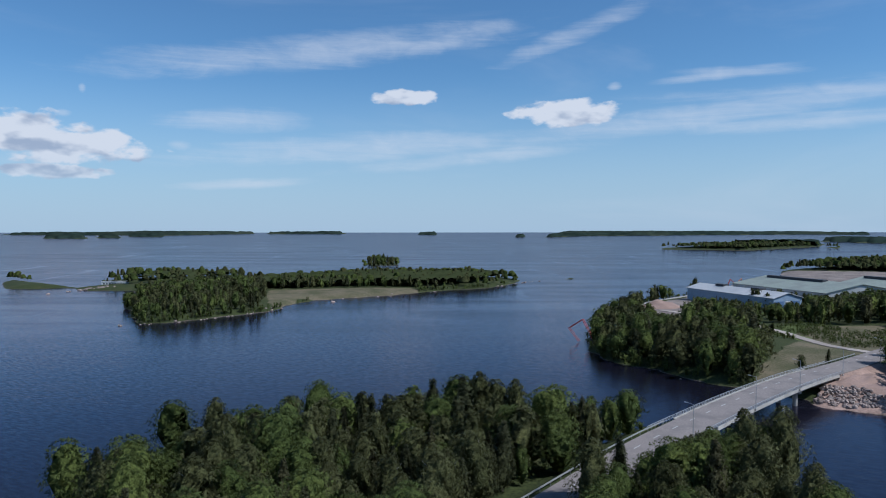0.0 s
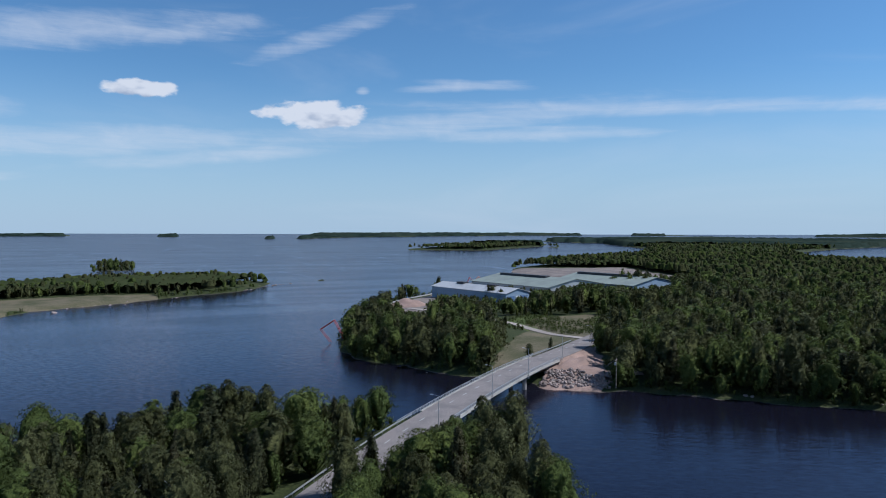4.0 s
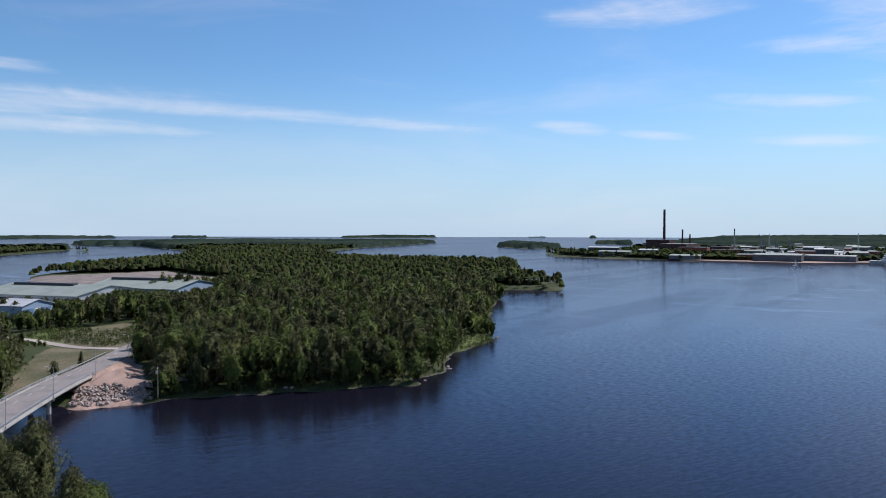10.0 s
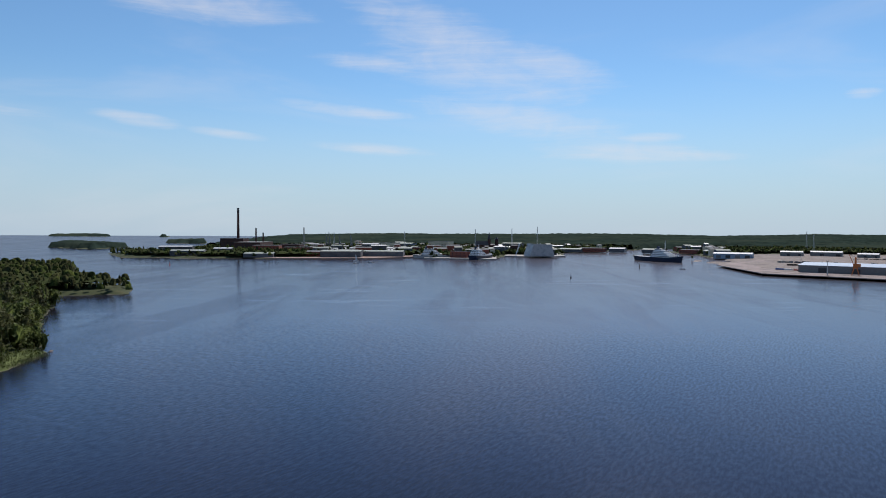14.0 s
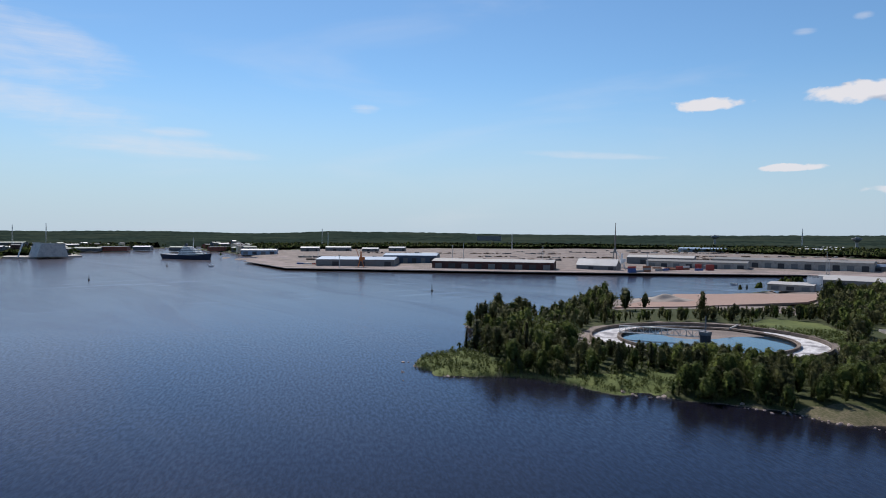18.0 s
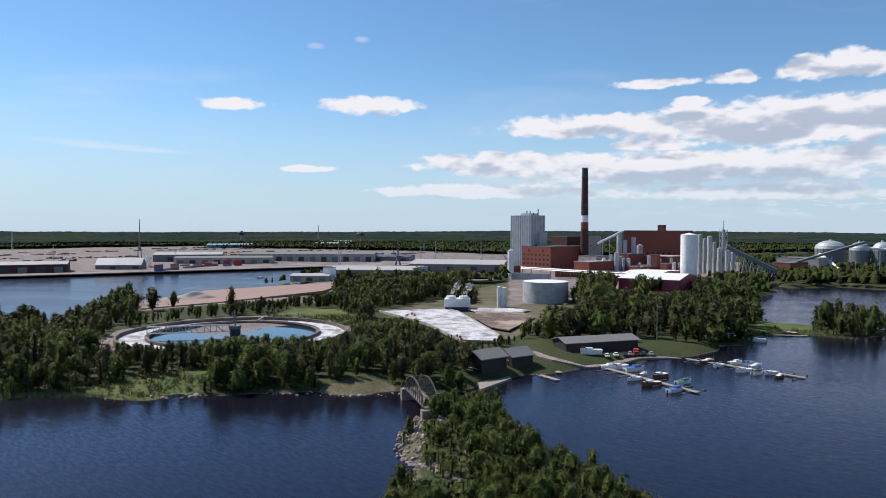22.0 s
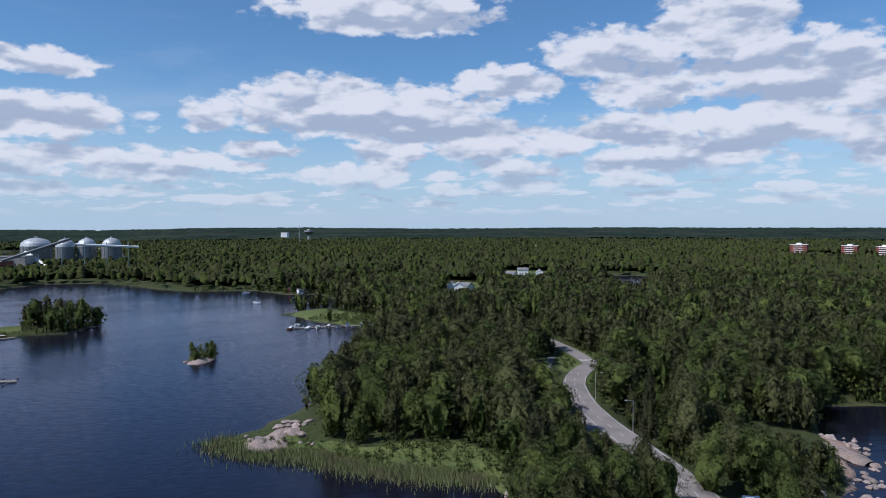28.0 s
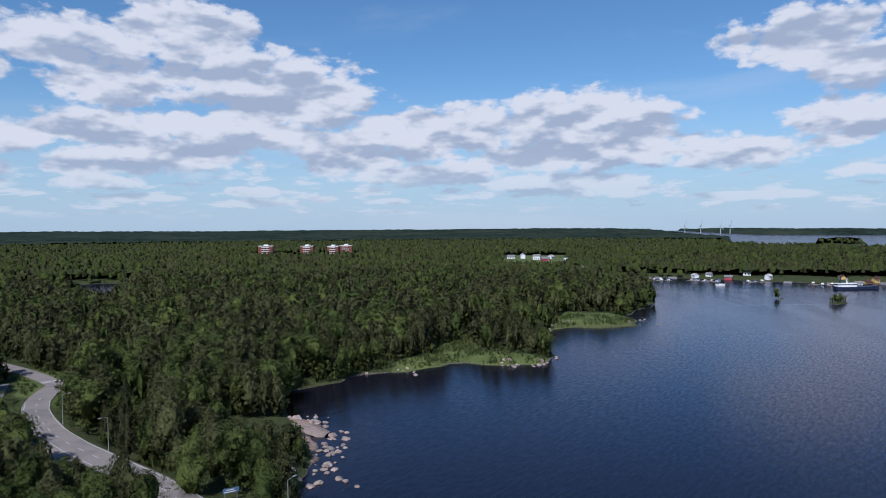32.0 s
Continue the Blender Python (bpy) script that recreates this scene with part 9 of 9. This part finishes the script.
for spot in (((-1168.1, -426.8, 6), 97.6, 24.2, 14.3, 20.7), ((-1170.1, -354.7, 6), 94.4, 21.4, 13.8, 20.2), ((-1165.9, -308, 6), 92.4, 18.9, 17.9, 19.8), ((-1236.6, -303.4, 6), 91.3, 21.9, 9.3, 18.9)):
    spot = (*spot[:4], spot[4] * 0.78)
    w, d, h = spot[2:]
    t = hall("apartment_block", spot, "red brick apartment block with white balcony bands", "apartment building", M_BRICK, M_WHITE, group="apartment blocks above the forest")
    n = max(4, int(h / 3))
    for k in range(n):
        bx("balcony_band", t, M_WHITE, (0, -d / 2 - 0.7, h * (k + 0.3) / n), (w * 0.55, 1.0, 0.7))
        for i in range(5):
            bx("window", t, M_PANE, (-w * 0.42 + w * 0.21 * i, -d / 2 - 0.05, h * (k + 0.66) / n), (w * 0.1, 0.2, 1.2))
    bx("lift_house", t, M_WHITE, (0, 0, h + 0.3), (w * 0.3, d * 0.5, 2.6))

# distant wind turbines
for at, r, h in (((-3182.2, 737.1, 8), 2.38, 39.7), ((-3157.1, 798.1, 8), 2.33, 39.3), ((-3126.4, 872.6, 8), 2.27, 38.8), ((-3111.8, 908.1, 8), 2.25, 41)):
    t = thing("wind_turbine", at, 100, "white wind turbine on the horizon", "wind turbine", "distant wind turbines")
    cy("tower", t, M_STEEL, (0, 0, 0), 2.0, h * 0.85, 1.1, 10)
    bx("nacelle", t, M_STEEL, (0, 0, h * 0.85), (6, 3, 3))
    for k in range(3):
        q = radians(90 + 120 * k + 15)
        rod("blade", t, M_STEEL, (3.4, 0, h * 0.85 + 1.5), (3.4, 26 * math.cos(q), h * 0.85 + 1.5 + 26 * math.sin(q)), 0.6, 5)

# jetties and boats along the far village shore
for a, b in (((-719, 127.3, 0), (-719.4, 154.8, 0)), ((-719.5, 168.5, 0), (-699.6, 195.6, 0)), ((-700, 219.3, 0), (-700.3, 239.1, 0)), ((-675.7, 266.6, 0), (-664.3, 286.4, 0))):
    pontoon(a, b, 0, "wooden village jetty with moored boats")
    n = int(math.dist(a[:2], b[:2]) / 6)
    for i in range(n):
        p = Vector(a).lerp(Vector(b), (i + 0.5) / n)
        head = math.degrees(math.atan2(b[1] - a[1], b[0] - a[0])) + 90
        boat((p.x + 4 * math.cos(radians(head)), p.y + 4 * math.sin(radians(head)), 0.1), head, rng.uniform(6, 9), *kinds[rng.choice((0, 0, 0, 1, 2))][:2], True, "white motor boat moored at a village jetty", "boats at the village jetties")
ship((-631.4, 288.7, 0), 100, 40, 7, M_HULLBLUE, "long dark-hulled launch moored off the village", 1, -0.25, 4)

# road sign by the southern road
at = (-133.8, -57, 3.6)
sign = thing("road_sign", (at[0], at[1], zground(at[0], at[1])), 128, "blue and white direction sign on two steel posts", "road sign")
for x in (-1.2, 1.2):
    cy("post", sign, M_GALV, (x, 0, -0.4), 0.05, 3.0, seg=8)
panel = bx("panel", sign, M_BLUE, (0, -0.08, 1.5), (3.2, 0.06, 1.0))
for z, w in ((1.68, 2.2), (2.08, 1.6)):
    bx("lettering_bar", panel, M_WHITE, (-0.2, -0.045, z - 1.5), (w, 0.02, 0.18))

# ---- boulders, outcrops and reeds ----
def boulder(at, s, seed, label="pinkish-grey granite boulder at the waterline", group="boulders along the shore", flat=0.8):
    z = max(-0.15 * s, zground(at[0], at[1]) - 0.15 * s)
    ob = new("boulder", lump(1, 100 + seed % 9, M_ROCK, 0.22, 2))
    ob.matrix_basis = Matrix.Translation((at[0], at[1], z + 0.12 * s)) @ pose(0, 0, 0, seed * 37 % 30, seed * 53 % 30, seed * 71 % 360) @ Matrix.Diagonal((s * 1.2, s, s * flat, 1))
    tagged(ob, label, "boulder", group)


rng = random.Random(9)
LINES = [
    ([(-203, -63.9), (-199.8, -58.6), (-188, -52.3), (-173.9, -47.9), (-164.6, -46.3), (-154.7, -47.2)], 84, 0.8, 3.0, 6), ([(-264.6, -63.9), (-269.6, -51.6), (-274.4, -43.4), (-268.5, -36.9)], 12, 0.6, 1.8, 3), ([(-289.2, -8), (-286.3, 1.3), (-290.4, 10.6), (-306.9, 17.3)], 34, 0.8, 2.6, 4),
    ([(-354.5, 7.3), (-377, 12.3), (-398.4, 24), (-410, 31.2)], 22, 0.8, 2.4, 4), ([(-414, 63.8), (-424.1, 73.5), (-439.4, 77.1)], 12, 0.8, 2.6, 3), ([(-89, -170.2), (-92.5, -160.1), (-97.8, -152.5)], 12, 0.8, 2.2, 3),
    ([(245.7, -169.2), (250.6, -178.4), (256.7, -187.3)], 14, 0.7, 2.0, 4), ([(327.8, -263.9), (297.1, -247), (276.9, -239.7)], 24, 0.7, 1.8, 3), ([(218.6, -164.9), (213.9, -166.7), (211.7, -171.8)], 8, 1.0, 2.6, 2), ([(159.6, -199.1), (150.1, -203.5), (144.8, -206.3)], 10, 0.7, 2.4, 2),
    ([(112.6, -222.9), (97.8, -220.9), (85.9, -225.4), (81.4, -229.1)], 26, 0.6, 1.6, 3), ([(125.4, -216), (112.5, -219.8), (97, -220.4)], 20, 0.6, 1.6, 2.5),
    ([(-179, 407.5), (-160.1, 409.8), (-143.5, 429.4), (-125.2, 450.9), (-111.7, 487.6)], 40, 0.8, 2.4, 5), ([(-323.2, 608.5), (-316.3, 618.9), (-296.4, 629.6)], 18, 1.5, 4.5, 6), ([(-96.6, 534.8), (-64.5, 555.3), (-39.1, 577.6)], 12, 0.8, 2.2, 4), ([(-11.6, 596.6), (44.3, 638.8), (79.6, 700.9), (98.4, 714.8)], 26, 1.0, 3.0, 5),
    ([(235.1, 155.9), (249, 160.8), (239.1, 159.9)], 10, 0.8, 2.2, 3), ([(322.9, 185.8), (329.1, 184.3), (334.1, 190.6)], 8, 0.8, 2.0, 3), ([(206.8, 163.8), (214.1, 161.3), (220.2, 160.4)], 8, 0.8, 2.0, 3), ([(-120.9, -289.8), (-123.7, -282.2), (-132.3, -285.7)], 16, 0.7, 2.2, 3), ([(-118.5, -413.4), (-132.9, -422), (-134.8, -436.4)], 9, 0.7, 1.8, 3), ([(-111.4, -105.6), (-110.7, -100.8), (-109.7, -97.5)], 6, 0.8, 2.0, 2), ([(177.5, 187.3), (179.5, 186)], 4, 1.0, 2.2, 2)]
for i, (line, n, lo, hi, spread) in enumerate(LINES):
    for j in range(int(n * 0.66)):
        u = rng.random() * (len(line) - 1.001)
        k = int(u)
        p = Vector(line[k]).lerp(Vector(line[k + 1]), u - k) + Vector((rng.gauss(0, spread * 0.4), rng.gauss(0, spread * 0.4)))
        boulder(p, rng.uniform(lo, hi) * (0.6 + 0.4 * rng.random()), i * 40 + j)
for at, s in (((-184.4, -46, 0), 2.3), ((-266.3, -38.6, 0), 2.0), ((-161, -43, 0), 1.8), ((-155.3, -40.4, 0), 2.0), ((-154, -38.6, 0), 1.6), ((-150.9, -35.2, 0), 1.2), ((-171.3, -46.3, 0), 0.9), ((-153.8, -49.3, 0), 1.6), ((-184.8, 400.7, 0), 2.6), ((-81.9, 523, 0), 3.4), ((-42, 559.6, 0), 1.6), ((-329, 583.8, 0), 3.0), ((-250.8, 543.7, 0), 1.2), ((251.6, -168.5, 0), 1.5), ((234.2, -156.8, 0), 1.3), ((172.6, -194, 0), 1.0), ((221.2, -148.3, 0), 0.7), ((218.5, 154.4, 0), 1.2), ((-408, 79.8, 0), 1.4), ((89, 261.7, 0), 0.8)):
    boulder(at, s, int(s * 100), "single granite boulder standing in the water", "boulders in the water")

# smooth rock outcrop on the southern point
heap("rock_outcrop", (-94.8, -166.6, 0.6), 26, 17, 3.4, M_ROCK, "smooth pinkish granite outcrop on the point", 7.7, 30, "rock")
for j in range(22):
    boulder(Vector((-97.4, -168.3, 1)[:2]).lerp(Vector((-101.6, -162.6, 1)[:2]), rng.random()) + Vector((rng.gauss(0, 2.6), rng.gauss(0, 2.6))), rng.uniform(1.0, 3.6), 900 + j, "cracked grey granite block on the outcrop", "blocks on the outcrop", 0.6)
heap("rock_outcrop", (-190.5, -59.2, 1.5), 16, 6, 1.0, M_ROCK, "bare pinkish granite ledge by the water", 2.2, 70, "rock")
heap("rock_outcrop", (-306.9, 625.4, 0.4), 34, 12, 3.6, M_ROCK, "low pink granite skerry", 3.3, 10, "rock")
heap("rock_outcrop", (-125.9, -284.4, 0.1), 18, 9, 1.8, M_ROCK, "low stony islet in the bay", 4.1, 30, "rock")


def reed_bed(name, line, width, count, seed, tall=1.8, label="belt of pale green reeds along the shore"):
    """Thin blades in a belt along a line; one object."""
    g = np.random.default_rng(seed)
    p = smoothed([(*q, 0) for q in line], 2.0)[:, :2]
    i = g.integers(0, len(p), count)
    at = p[i] + g.normal(0, width / 2.4, (count, 2))
    h = tall * g.uniform(0.6, 1.2, count)
    a = g.uniform(0, np.pi, count)
    dx, dy = np.cos(a) * 0.09, np.sin(a) * 0.09
    lean = g.normal(0, 0.25, (count, 2))
    z = np.zeros(count) - 0.1
    v = np.stack([np.column_stack([at[:, 0] - dx, at[:, 1] - dy, z]), np.column_stack([at[:, 0] + dx, at[:, 1] + dy, z]), np.column_stack([at[:, 0] + lean[:, 0], at[:, 1] + lean[:, 1], h])], 1).reshape(-1, 3)
    tagged(fast_mesh(name, v, np.arange(len(v)).reshape(-1, 3), M_REED), label, "reeds", kind="stuff")


reed_bed("reeds", [(-82.6, -173.5), (-85.4, -162), (-92.9, -150.1), (-99, -134.7), (-103.7, -123.5), (-110.3, -115.2), (-114.8, -107)], 8.0, 26000, 1, 1.3)
reed_bed("reeds", [(37.3, -201.5), (22.3, -175.1), (8.7, -162.4), (-1.7, -150.5)], 4.0, 3000, 2)
reed_bed("reeds", [(235.6, -167.7), (212.6, -176.8), (201.6, -190.8), (181.8, -195.8), (158.7, -201.3)], 5.0, 4000, 3, 1.4)
reed_bed("reeds", [(-232.2, -393.4), (-240.7, -373.8), (-241.1, -338.3), (-243.3, -314)], 7.0, 3000, 4, 1.4)
reed_bed("reeds", [(-227.1, -705.9), (-238.7, -637.3), (-253, -586.4), (-283.2, -563.6)], 8.0, 2500, 5, 1.8)
reed_bed("reeds", [(285.9, 181.5), (299.6, 180.4), (318, 183)], 5.0, 1500, 6, 1.4)
reed_bed("reeds", [(-65, -411), (-87.6, -413.9), (-104.6, -407.2)], 4.0, 1500, 7, 1.4)
reed_bed("reeds", [(-398.8, 30.3), (-395.3, 45.5), (-405, 65.5)], 5.0, 2000, 8, 1.3)
